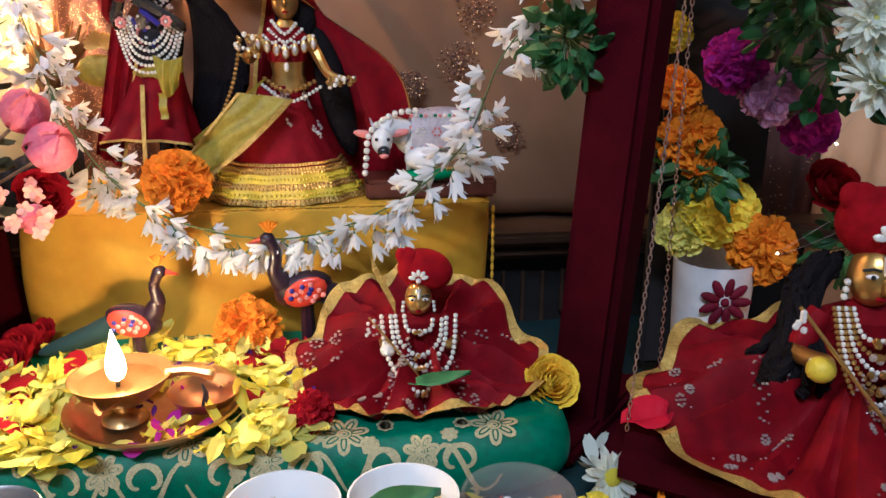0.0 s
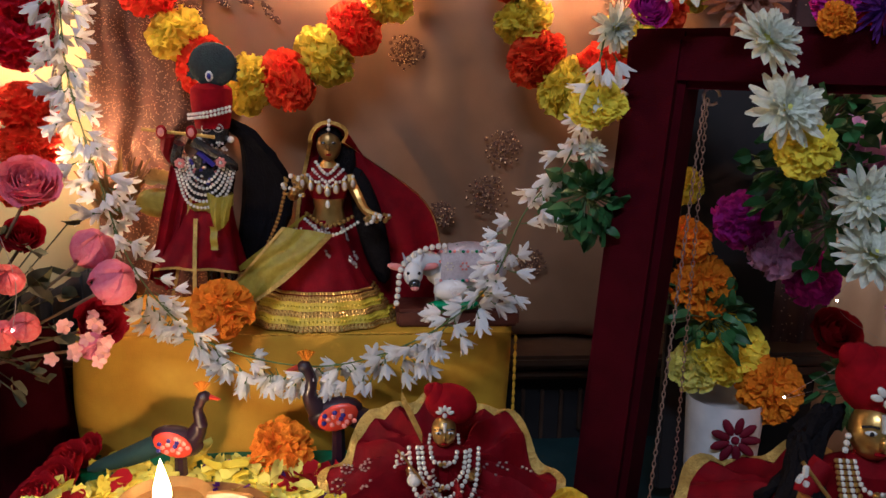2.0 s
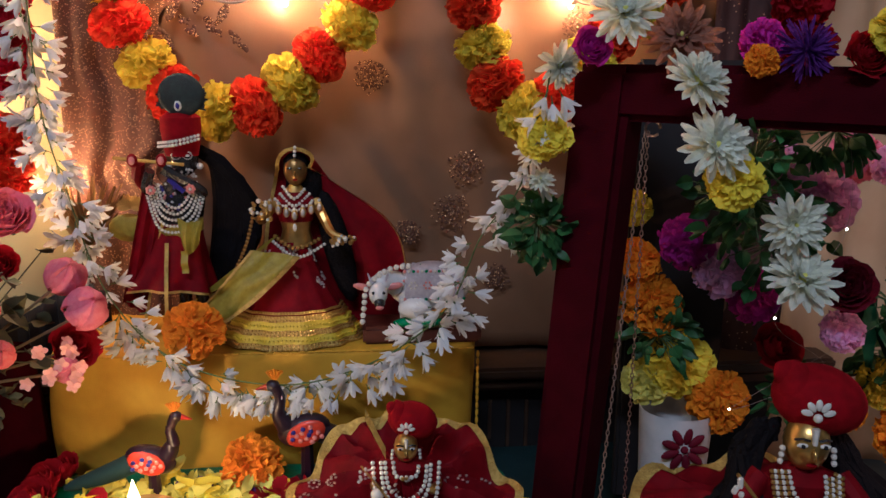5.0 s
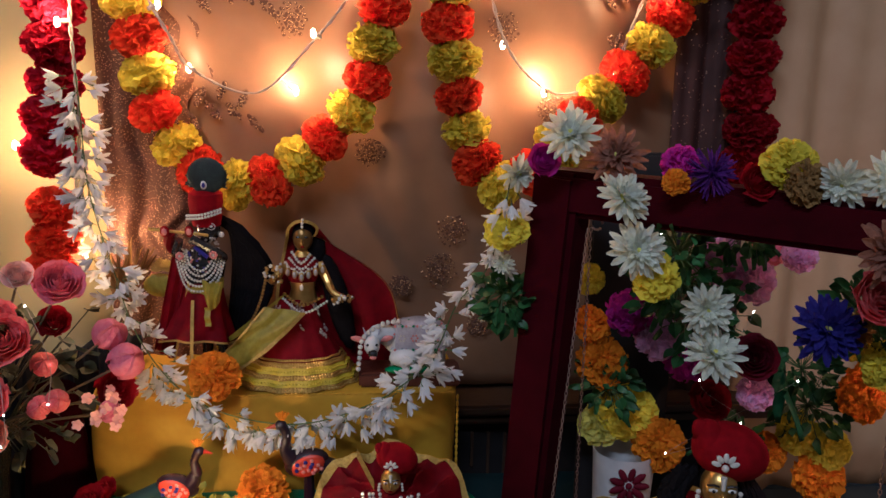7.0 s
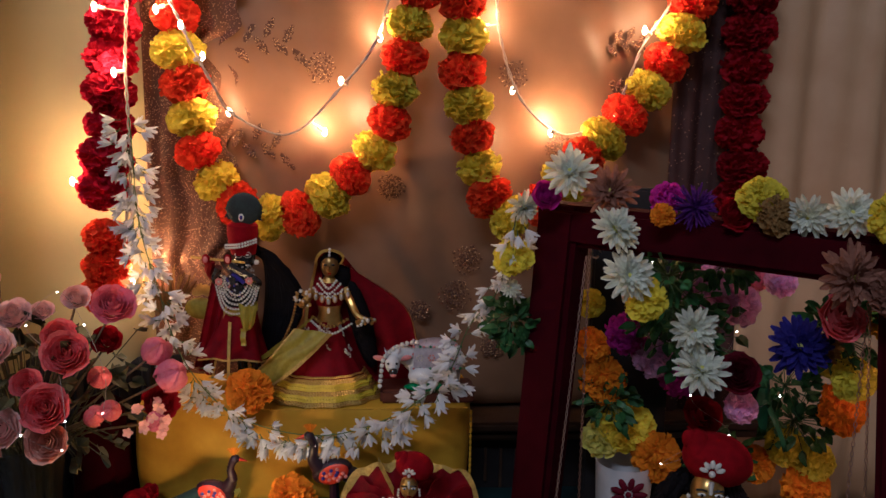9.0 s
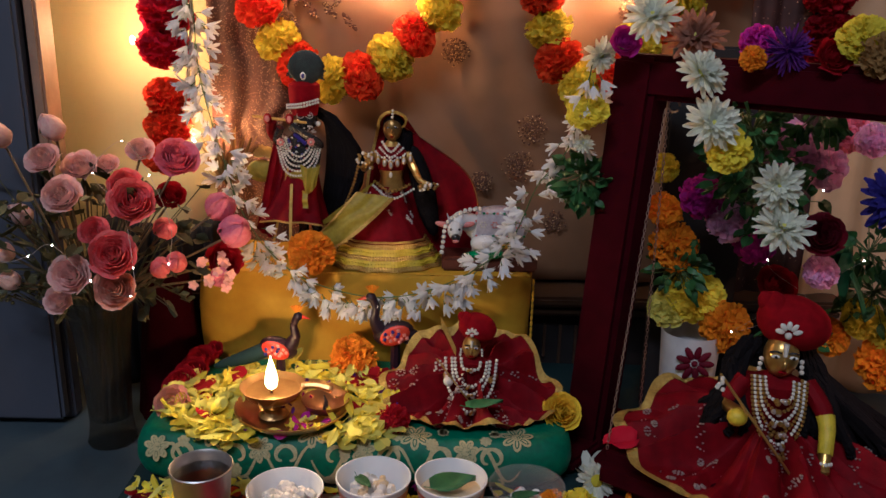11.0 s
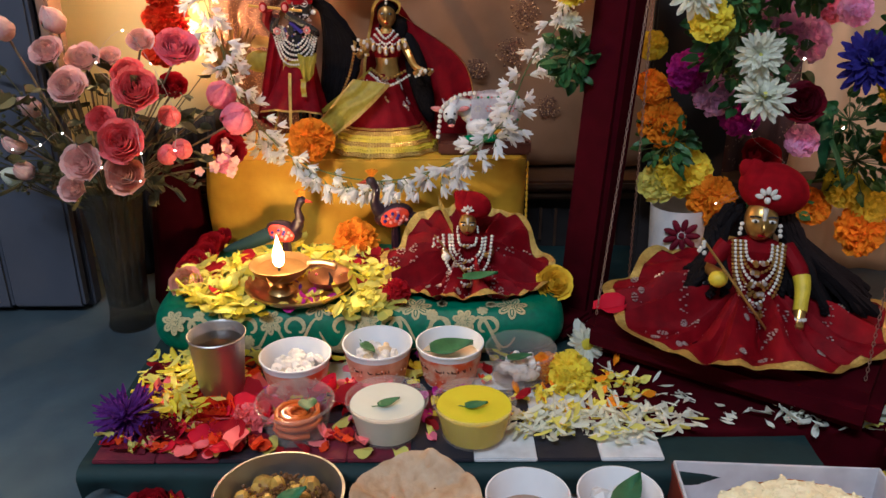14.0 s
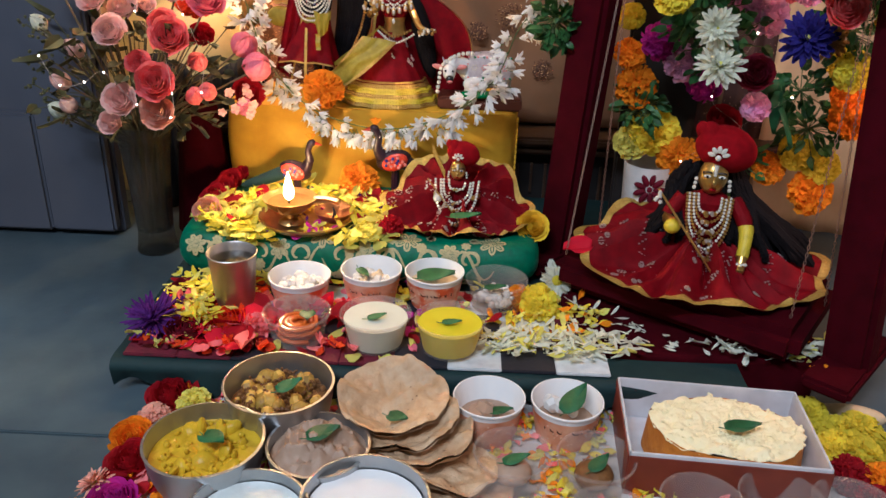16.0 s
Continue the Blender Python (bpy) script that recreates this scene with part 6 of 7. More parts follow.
# ---- seated figures ----
def seated(name, c, rx, ry, lift, cone, H, label, rz=0, hair=False):
    """A seated gilt figure in a wide red skirt with turban and pearls."""
    g = G()
    nf = 9

    def sk(u, v):
        a = u * math.tau
        s, co = math.sin(a), math.cos(a)
        r = v * (1 + 0.05 * math.sin(nf * a) * v)
        z = cone * max(0, 1 - v) ** 1.6 + lift * max(0, s) ** 1.3 * v ** 1.5 + (0.0130 * math.sin(9 * a + 2.4 * math.sin(4 * a) + 3 * noise.noise((co * 2, s * 2, v * 1.5))) + 0.0072 * math.sin(23 * a + 4 * noise.noise((co * 3, s * 3, v * 2)))) * math.sin(math.pi * min(1, v * 0.95)) ** 0.7 + 0.0095 * (0.4 + 0.6 * v) + 0.004 * noise.noise((co * 3 * v, s * 3 * v, H * 9))
        z += 0.0035 * math.sin(nf * a) * v
        return Vector((rx * r * co, ry * r * s, z))
    g.grid(sk, 140, 22, 0, None, True)
    g.grid(lambda u, v: sk(v, 0.95 + 0.075 * u) + Vector((0, -0.0006, 0.0012)), 4, 140, 4)
    for k in range(34):
        cu, cv = rnd(0.46, 1.04), rnd(0.32, 0.88)
        big = rnd(0.6, 1.2) * 0.0030
        for q in range(9):
            t, rr = q * 0.785, 0 if q == 8 else big
            p = sk(cu + rr * math.cos(t) / (math.tau * rx * cv), min(0.93, cv + rr * math.sin(t) / ry))
            g.ball(p + Vector((0, -0.0004, 0.0008)), (0.0014, 0.0014, 0.0009), 6, 6, 4)
        for q in range(1):
            p = sk(cu + rnd(-0.02, 0.02), min(0.93, cv + rnd(-0.05, 0.05)))
            g.ball(p + Vector((0, -0.0004, 0.0008)), (0.0009, 0.0009, 0.0007), 6, 5, 4)
    # body
    g.lathe([(H * 0.20, 0.0), (H * 0.19, H * 0.25), (H * 0.165, H * 0.42), (H * 0.17, H * 0.50), (H * 0.06, H * 0.55), (H * 0.05, H * 0.58)], 0, 22, sy=0.7)
    hz = H * 0.665
    g.ball((0, -0.004, hz), (H * 0.094, H * 0.098, H * 0.122), 1, 18, 12)
    fy = -0.004 - H * 0.098
    g.ball((0, fy - H * 0.004, hz - H * 0.015), (H * 0.014, H * 0.026, H * 0.03), 1, 9, 6)
    for s in (-1, 1):
        g.ball((s * H * 0.045, fy + H * 0.012, hz + H * 0.022), (H * 0.026, H * 0.011, H * 0.011), 2, 9, 6)
        g.ball((s * H * 0.045, fy + H * 0.004, hz + H * 0.021), (H * 0.010, H * 0.009, H * 0.010), 8, 8, 5)
        g.tube([(s * H * 0.018, fy + H * 0.008, hz + H * 0.046), (s * H * 0.046, fy + H * 0.010, hz + H * 0.052), (s * H * 0.074, fy + H * 0.03, hz + H * 0.040)], H * 0.006, 8, 5)
        beads(g, [(s * H * 0.105, fy + H * 0.07, hz - H * 0.02), (s * H * 0.112, fy + H * 0.065, hz - H * 0.09)], H * 0.014, 2)
    g.ball((0, fy + H * 0.012, hz - H * 0.066), (H * 0.024, H * 0.010, H * 0.008), 10, 9, 6)
    g.tube([(0, fy + H * 0.002, hz + H * 0.03), (0, fy + H * 0.008, hz + H * 0.10)], [H * 0.010, H * 0.016], 2, 6)
    # arms
    for s in (-1, 1):
        a = spline([(s * H * 0.16, 0, H * 0.50), (s * H * 0.25, -H * (0.14 if s > 0 and hair else 0.05), H * 0.36), (s * H * (0.23 if s > 0 and hair else 0.2), -H * (0.30 if s > 0 and hair else 0.20), H * (0.15 if s > 0 and hair else 0.38))], 12)
        g.tube(a[4:], [H * 0.042 - H * 0.0016 * i for i in range(8)], 1, 9)
        g.tube(a[:6], [H * 0.054] * 5 + [H * 0.046], 0, 9)
        if hair and s > 0:
            g.tube(a[5:10], [H * 0.050, H * 0.046, H * 0.043, H * 0.040, H * 0.040], 7, 9)
        g.ball(a[-1], (H * 0.035, H * 0.05, H * 0.03), 1, 9, 6)
        beads(g, [a[-2] + Vector((-H * 0.035, 0, 0)), a[-2] + Vector((0, -H * 0.035, 0.002)), a[-2] + Vector((H * 0.035, 0, 0))], H * 0.012, 2)
    # pearls
    for k in range(6) if hair else (0, 2, 3, 5):
        if hair:
            w, dz, fy2, br = H * (0.075 + 0.014 * k), H * (0.06 + 0.058 * k), 0.015 * k, H * 0.0108
        else:
            w, dz, fy2, br = H * (0.10 + 0.032 * k), H * (0.05 + 0.068 * k), 0.050 * k, H * 0.0185
        beads(g, [(-w, -H * 0.07, H * 0.545), (-w * 0.8, -H * (0.145 + fy2 * 0.6), H * 0.50 - dz * 0.5), (0, -H * (0.17 + fy2), H * 0.52 - dz), (w * 0.8, -H * (0.145 + fy2 * 0.6), H * 0.50 - dz * 0.5), (w, -H * 0.07, H * 0.545)], br, 2 if k % 2 == 0 or not hair else 1)
        for q in range(5):
            g.ball((H * rnd(-0.04, 0.04), -H * (0.185 + fy2), H * 0.515 - dz + H * rnd(-0.01, 0.01)), H * 0.016, 6 if q % 2 else 1, 6, 5)
    # staff
    g.tube([(-H * 0.34, -H * 0.26, H * 0.62), (H * 0.08, -H * 0.36, H * 0.10)], H * 0.008, 1, 7)
    for k in range(6):
        g.ball((-H * 0.335 + rnd(-0.003, 0.003), -H * 0.27, H * 0.60 - 0.0022 * k), H * 0.014, 2, 6, 5)
    g.ball((-H * 0.22, -H * 0.22, H * 0.36), (H * 0.055, H * 0.05, H * 0.05), 7 if hair else 2, 12, 8)
    # turban
    tz = hz + H * 0.16
    g.ball((H * 0.055, 0.008, tz + H * 0.01), (H * 0.20, H * 0.155, H * 0.150), 10, 24, 14, turn(0, 14, 0))
    g.ball((-H * 0.05, 0.006, tz + H * 0.05), (H * 0.085, H * 0.10, H * 0.135), 10, 18, 12, turn(0, -10, 0))
    g.ball((-H * 0.10, 0.004, tz + H * 0.12), (H * 0.05, H * 0.04, H * 0.07), 10, 12, 8, turn(0, -25, 0))
    for k in range(5):
        a = math.pi * (0.08 + 0.21 * k)
        g.ball((H * 0.046 * math.cos(a), 0.004 - H * 0.137, tz + H * 0.0 + H * 0.046 * math.sin(a)), (H * 0.015, H * 0.012, H * 0.026), 2, 8, 6, turn(0, 90 - math.degrees(a), 0))
    g.ball((0, 0.004 - H * 0.14, tz - H * 0.01), H * 0.02, 2, 8, 6)
    if hair:
        for s, x0, x1, z1, yy in [(s, rnd(0.08, 0.17), rnd(0.14, 0.72 if s > 0 else 0.38), rnd(0.10, 0.20), rnd(-0.14, 0.22)) for s in (-1, 1) for _ in range(84 if s > 0 else 34)]:
            pts = spline([(s * H * x0, H * 0.09, hz + H * rnd(-0.02, 0.06)), (s * H * (x0 + 0.09), H * (0.09 + yy * 0.4), hz - H * 0.14), (s * H * (x0 * 0.4 + x1 * 0.7), H * yy * 0.8, H * 0.30), (s * H * x1, H * yy, H * z1 + H * 0.06 * (1 - x1))], 18)
            pts = [q + Vector((H * 0.006 * math.sin(i * 0.7 + x1 * 40), H * 0.006 * math.cos(i * 0.8 + x0 * 60), H * 0.004 * math.sin(i + x1 * 90))) for i, q in enumerate(pts)]
            g.tube(pts, [H * 0.012] + [H * 0.026 * rnd(0.85, 1.15) for _ in range(16)] + [H * 0.004], 5, 6)
    else:
        # stiff trimmed collar fanned behind the head
        g.grid(lambda u, v: Vector((-H * 0.16 - H * 0.16 * v, 0.006, H * 0.56 + H * 0.34 * v + H * 0.10 * (u - 0.5))), 3, 6, 4)
    single(name, g, FIG, label, "figurine", "seated figurines", m=pose(*c, 0, 0, rz))


seated("seated_figurine", (0.050, 0.560, CZ + 0.001), 0.096, 0.068, 0.060, 0.042, 0.106, "small gilt seated figurine in red skirt with pearl strings", -3)
seated("seated_figurine", (0.338, 0.458, 0.102), 0.140, 0.118, 0.030, 0.060, 0.172, "larger gilt seated figurine with black hair and red turban", -12, True)
leaf((0.062, 0.500, CZ + 0.0300), 0.038, 4, 0, "grey-green leaf laid on the figurine's skirt", 0.55)


# ---- oil lamp on its tray ----
tr = thing("brass_tray", (-0.139, 0.528, CZ + 0.003), "shallow round worn brass tray on the cushion", "tray")
part("dish", G().lathe([(0.0, 0.0), (0.046, 0.0), (0.054, 0.004), (0.059, 0.010), (0.061, 0.0105), (0.0605, 0.0125), (0.058, 0.0118), (0.052, 0.006), (0.045, 0.002), (0.0, 0.002)], 0, 56), M_BRASS, tr)
lp = thing("oil_lamp", (-0.158, 0.520, CZ + 0.0065), "lit brass oil lamp with a pointed spout", "oil lamp")
g = G().lathe([(0.0, 0.0), (0.016, 0.0), (0.014, 0.003), (0.007, 0.007), (0.007, 0.012), (0.018, 0.016), (0.028, 0.024), (0.033, 0.032), (0.034, 0.0335), (0.032, 0.0330), (0.026, 0.026), (0.012, 0.0205), (0.0, 0.020)], 0, 44)
g.grid(lambda u, v: (0.010 * (u - 0.5) * 2 * (1 - v * 0.75), -0.030 - 0.022 * v, 0.031 + 0.002 * v - 0.008 * (1 - (2 * u - 1) ** 2) * (1 - 0.7 * v)), 9, 7)
part("bowl", g, M_BRASS, lp)
part("oil", surface(G(), 0.029, 0.028), M_BRASS, lp, "golden lamp oil")
part("wick", G().tube([(0.0, -0.006, 0.026), (0.001, -0.010, 0.032), (0.001, -0.010, 0.037)], 0.0014, 0, 6), M_SOOT, lp)
part("flame", G().lathe([(0.0, 0.033), (0.0046, 0.036), (0.0066, 0.041), (0.0062, 0.048), (0.0040, 0.057), (0.0017, 0.065), (0.0, 0.071)], 0, 16, Matrix.Translation((0.001, -0.010, 0))), M_FLAME, lp, "small bright oil flame")
part("handle", G().tube(spline([(0.030, 0.004, 0.031), (0.045, 0.004, 0.032), (0.062, 0.002, 0.0285)], 10), [0.005, 0.0045, 0.004, 0.004, 0.004, 0.004, 0.004, 0.0045, 0.005, 0.004], 0, 8), M_BRASS, lp)
point_lamp("flame_glow", (-0.157, 0.510, CZ + 0.066), 0.16 * BULBS, (1.0, 0.62, 0.28), 0.006)
sb = thing("small_copper_bowl", (-0.104, 0.523, CZ + 0.0085), "small copper bowl with a burnt wick on the tray", "bowl")
part("shell", G().lathe([(0.0, 0.0), (0.010, 0.0), (0.019, 0.006), (0.0245, 0.014), (0.0250, 0.0150), (0.0235, 0.0142), (0.018, 0.0075), (0.008, 0.002), (0.0, 0.002)], 0, 40), M_COPPER, sb)
part("wick", G().tube([(0, 0, 0.002), (0.001, 0, 0.012), (-0.001, 0, 0.019)], [0.003, 0.0018, 0.0008], 0, 6), M_SOOT, sb)


# ---- strewn petals ----
def strew(name, n, area, z, mats, label, L=(0.010, 0.020), W_=0.55, pile=0.006, avoid=(), curl=(0.0, 0.5)):
    """Loose petals over an area (a function that gives random places)."""
    g = G()
    made = 0
    while made < n:
        x, y = area()
        if any((x - a) ** 2 + (y - b) ** 2 < r * r for a, b, r in avoid):
            continue
        made += 1
        l = rnd(*L)
        h = pile * rnd(0, 1) ** 1.5
        m = pose(x, y, (z(x, y) if callable(z) else z) + 0.0012 + h, rnd(-24, 24), rnd(-16, 14), rnd(0, 360))
        g.petal(m, l, l * W_ * rnd(0.7, 1.2), rnd(*curl), rnd(-0.3, 0.4), random.randrange(len(mats)), 6, 0.3, rnd(0.0012, 0.0030) if W_ > 0.4 else rnd(0.0003, 0.0012))
    return single(name, g, mats, label, "petals", kind="stuff")


def ellipse(cx, cy, rx, ry):
    def f():
        a, d = rnd(0, math.tau), math.sqrt(rnd(0, 1))
        return cx + rx * d * math.cos(a), cy + ry * d * math.sin(a)
    return f


def patch(x0, x1, y0, y1):
    return lambda: (rnd(x0, x1), rnd(y0, y1))


lampav = ((-0.158, 0.520, 0.036), (-0.104, 0.523, 0.027))
strew("yellow_petals", 560, ellipse(-0.150, 0.548, 0.128, 0.082), CZ + 0.001, [P_LEMON, P_LEMON, P_YEL], "heap of pale yellow flower petals round the lamp tray", (0.015, 0.026), 0.52, 0.014, ((-0.139, 0.528, 0.068), (0.05, 0.56, 0.085)), (-0.2, 0.5))
strew("yellow_petals", 60, ellipse(-0.13, 0.495, 0.10, 0.022), CZ - 0.001, [P_LEMON], "yellow petals lying along the cushion's edge", (0.016, 0.026), 0.75, 0.006, ((-0.139, 0.528, 0.066),), (-0.2, 0.5))
strew("tray_petals", 34, ellipse(-0.139, 0.520, 0.048, 0.042), CZ + 0.007, [P_LEMON, P_LEMON, P_YEL, P_MAG], "few yellow petals lying in the brass tray", (0.012, 0.022), 0.5, 0.003, lampav)
strew("purple_florets", 30, ellipse(-0.14, 0.545, 0.13, 0.075), CZ + 0.010, [P_PUR], "tiny purple florets among the yellow petals", (0.007, 0.012), 0.4, 0.006)
strew("red_petals", 12, ellipse(-0.13, 0.55, 0.12, 0.07), CZ + 0.009, [P_DRED], "red rose petals among the yellow ones", (0.020, 0.028), 0.9, 0.006, ((-0.139, 0.528, 0.050),))
cups = ((-0.127, 0.411, 0.031), (-0.046, 0.429, 0.031), (0.028, 0.429, 0.031), (0.101, 0.43, 0.031), (-0.116, 0.338, 0.031), (-0.031, 0.338, 0.033), (0.049, 0.333, 0.033), (-0.197, 0.395, 0.025))
strew("mixed_petals", 190, patch(-0.285, 0.10, 0.325, 0.47), TBL + 0.002, [P_DRED, P_PINK, P_LEMON, P_RED, P_YEL, P_MAG], "red, pink and yellow petals strewn over the table", (0.010, 0.022), 0.7, 0.006, cups, (-0.1, 0.45))
strew("red_petals", 44, patch(-0.25, -0.05, 0.320, 0.395), TBL + 0.004, [P_CRIM, P_CORAL, P_DRED, P_CRIM], "large red petals strewn between the cups", (0.026, 0.042), 0.85, 0.008, cups, (-0.1, 0.45))
strew("mixed_petals", 120, patch(-0.285, -0.02, 0.305, 0.345), TBL + 0.003, [P_CORAL, P_DRED, P_RED, P_LEMON, P_MAROON], "red, pink and yellow petals along the table's edge", (0.010, 0.022), 0.7, 0.005, cups, (-0.1, 0.45))
strew("yellow_petals", 110, patch(-0.285, -0.17, 0.38, 0.47), TBL + 0.006, [P_LEMON, P_LEMON, P_YEL], "shredded yellow petals behind the purple asters", (0.012, 0.020), 0.4, 0.010, cups, (-0.2, 0.5))
strew("yellow_petals", 230, ellipse(-0.228, 0.393, 0.042, 0.056), TBL + 0.011, [P_LEMON, P_YEL], "yellow petals heaped beside the steel tumbler", (0.012, 0.020), 0.4, 0.016, cups, (-0.2, 0.5))
strew("yellow_petals", 110, ellipse(0.155, 0.405, 0.065, 0.05), TBL + 0.003, [P_YEL, P_LEMON, P_OR], "yellow and orange petals beside the cups", (0.010, 0.018), 0.45, 0.008, cups, (0.1, 0.6))
strew("white_petals", 230, ellipse(0.165, 0.343, 0.092, 0.025), TBL + 0.004, [P_WHITE, P_WHITE, P_WHITE, P_WHITE, P_WHITE, P_WHITE, P_LEMON], "narrow white chrysanthemum petals strewn on the cloth", (0.012, 0.022), 0.28, 0.011, cups, (0.0, 0.4))
strew("white_petals", 130, ellipse(0.385, 0.355, 0.06, 0.020), 0.0535, [P_WHITE], "narrow white petals strewn on the maroon cloth", (0.013, 0.024), 0.34, 0.009, (), (0.0, 0.6))
strew("white_petals", 60, patch(0.19, 0.42, 0.345, 0.44), 0.0535, [P_WHITE], "scattered white petals on the maroon cloth", (0.011, 0.019), 0.26, 0.003, ((0.34, 0.46, 0.10),), (0.0, 0.4))
strew("white_petals", 18, ellipse(0.20, 0.50, 0.03, 0.03), 0.0535, [P_WHITE, P_BELL], "white petals near the swing post", (0.014, 0.024), 0.4, 0.006)
strew("orange_petals", 40, ellipse(0.44, 0.36, 0.03, 0.05), 0.0535, [P_OR, P_LEMON, P_WHITE], "orange and white petals by the swing post", (0.012, 0.02), 0.4, 0.006)
dishes = ((-0.112, 0.228, 0.045), (-0.16, 0.147, 0.045), (-0.062, 0.157, 0.04), (-0.012, 0.086, 0.045), (-0.104, 0.072, 0.042), (0.0, 0.225, 0.05), (0.05, 0.185, 0.045), (0.091, 0.248, 0.03), (0.168, 0.249, 0.03), (0.112, 0.178, 0.03), (0.188, 0.178, 0.03), (0.106, 0.104, 0.03), (0.19, 0.102, 0.03), (0.271, 0.125, 0.03), (0.341, 0.134, 0.03), (0.402, 0.128, 0.03), (0.27, 0.226, 0.066), (0.35, 0.226, 0.066))
strew("orange_petals", 430, patch(0.06, 0.40, 0.09, 0.285), MAT, [P_OR, P_YEL, P_LEMON, P_CORAL], "orange and yellow petals strewn between the small cups", (0.009, 0.018), 0.45, 0.006, dishes, (0.0, 0.6))
strew("mixed_petals", 260, patch(-0.25, 0.05, 0.06, 0.295), MAT, [P_CORAL, P_LEMON, P_DRED, P_OR], "mixed petals strewn between the bowls", (0.010, 0.022), 0.6, 0.006, dishes, (0.0, 0.6))
for kx2, ky2 in ((0.106, 0.104), (0.190, 0.102)):
    strew("cup_petals", 26, ellipse(kx2, ky2, 0.020, 0.020), MAT + 0.004, [P_OR, P_YEL], "orange petals inside the clear cup", (0.010, 0.016), 0.45, 0.012)

# loose flowers about the altar
flower("mari", P_OR, (-0.086, 0.630, 0.124), 0.030, (0, -0.75, 0.6))
flower("mari", P_OR, (-0.138, 0.668, 0.243), 0.029, (0, -0.9, 0.3))
flower("pom", P_DRED, (-0.030, 0.502, CZ + 0.012), 0.0165, (0, -0.8, 0.5))
flower("rose", P_SUN, (0.148, 0.530, CZ + 0.010), 0.0205, (0.1, -0.8, 0.5))
flower("open", P_WHITE, (0.176, 0.470, 0.068), 0.021, (0, -0.9, 0.5))
for x, y, r in ((-0.268, 0.600, 0.021), (-0.275, 0.575, 0.020), (-0.270, 0.628, 0.022), (-0.262, 0.650, 0.020)):
    flower("rose", P_DRED, (x, y, CZ + 0.014), r, (-0.3, -0.5, 0.7))
flower("rose", P_PEACH, (-0.268, 0.530, CZ + 0.012), 0.020, (-0.3, -0.8, 0.4))
flower("spiky", P_PUR, (-0.276, 0.345, TBL + 0.014), 0.038, (-0.3, -0.5, 0.6))
flower("spiky", P_PUR, (-0.262, 0.378, TBL + 0.012), 0.022, (-0.3, -0.4, 0.7))
for x, y, m_, r in ((-0.262, 0.412, P_MAROON, 0.022), (-0.236, 0.330, P_MAROON, 0.022), (-0.200, 0.352, P_RED, 0.026), (-0.215, 0.378, P_DRED, 0.020), (-0.165, 0.345, P_CORAL, 0.020)):
    flower("rose" if r > 0.021 else "mari", m_, (x, y, TBL + 0.012), r, (-0.1, -0.3, 0.9))
flower("mari", P_YEL, (0.152, 0.420, TBL + 0.014), 0.026, (0.1, -0.4, 0.8))
flower("mari", P_OR, (0.128, 0.435, TBL + 0.012), 0.018, (0.1, -0.4, 0.8))
for x, y, m_, r, kd in ((-0.236, 0.272, P_DRED, 0.026, "rose"), (-0.210, 0.258, P_LEMON, 0.020, "mari"), (-0.240, 0.232, P_PEACH, 0.018, "mari"), (-0.250, 0.200, P_OR, 0.022, "rose"), (-0.238, 0.168, P_DRED, 0.024, "rose"),
                        (-0.258, 0.135, P_PEACH, 0.021, "daisy"), (-0.236, 0.116, P_MAG, 0.024, "rose"), (-0.212, 0.215, P_MAROON, 0.018, "mari"), (-0.256, 0.09, P_OR, 0.02, "mari"), (-0.23, 0.075, P_DRED, 0.02, "rose")):
    flower(kd, m_, (x, y, 0.018), r, (-0.2, -0.3, 0.9), group="flowers edging the dishes")
for x, y, m_, r in ((0.425, 0.285, P_YEL, 0.024), (0.448, 0.255, P_YEL, 0.026), (0.472, 0.268, P_YEL, 0.024), (0.455, 0.225, P_YEL, 0.025), (0.432, 0.235, P_YEL, 0.020), (0.490, 0.235, P_YEL, 0.025), (0.430, 0.195, P_DRED, 0.022), (0.458, 0.190, P_OR, 0.022), (0.485, 0.19, P_OR, 0.022), (0.44, 0.16, P_DRED, 0.02)):
    flower("mari", m_, (x, y, 0.017), r, (0, -0.3, 0.9), group="marigolds beside the cake box")

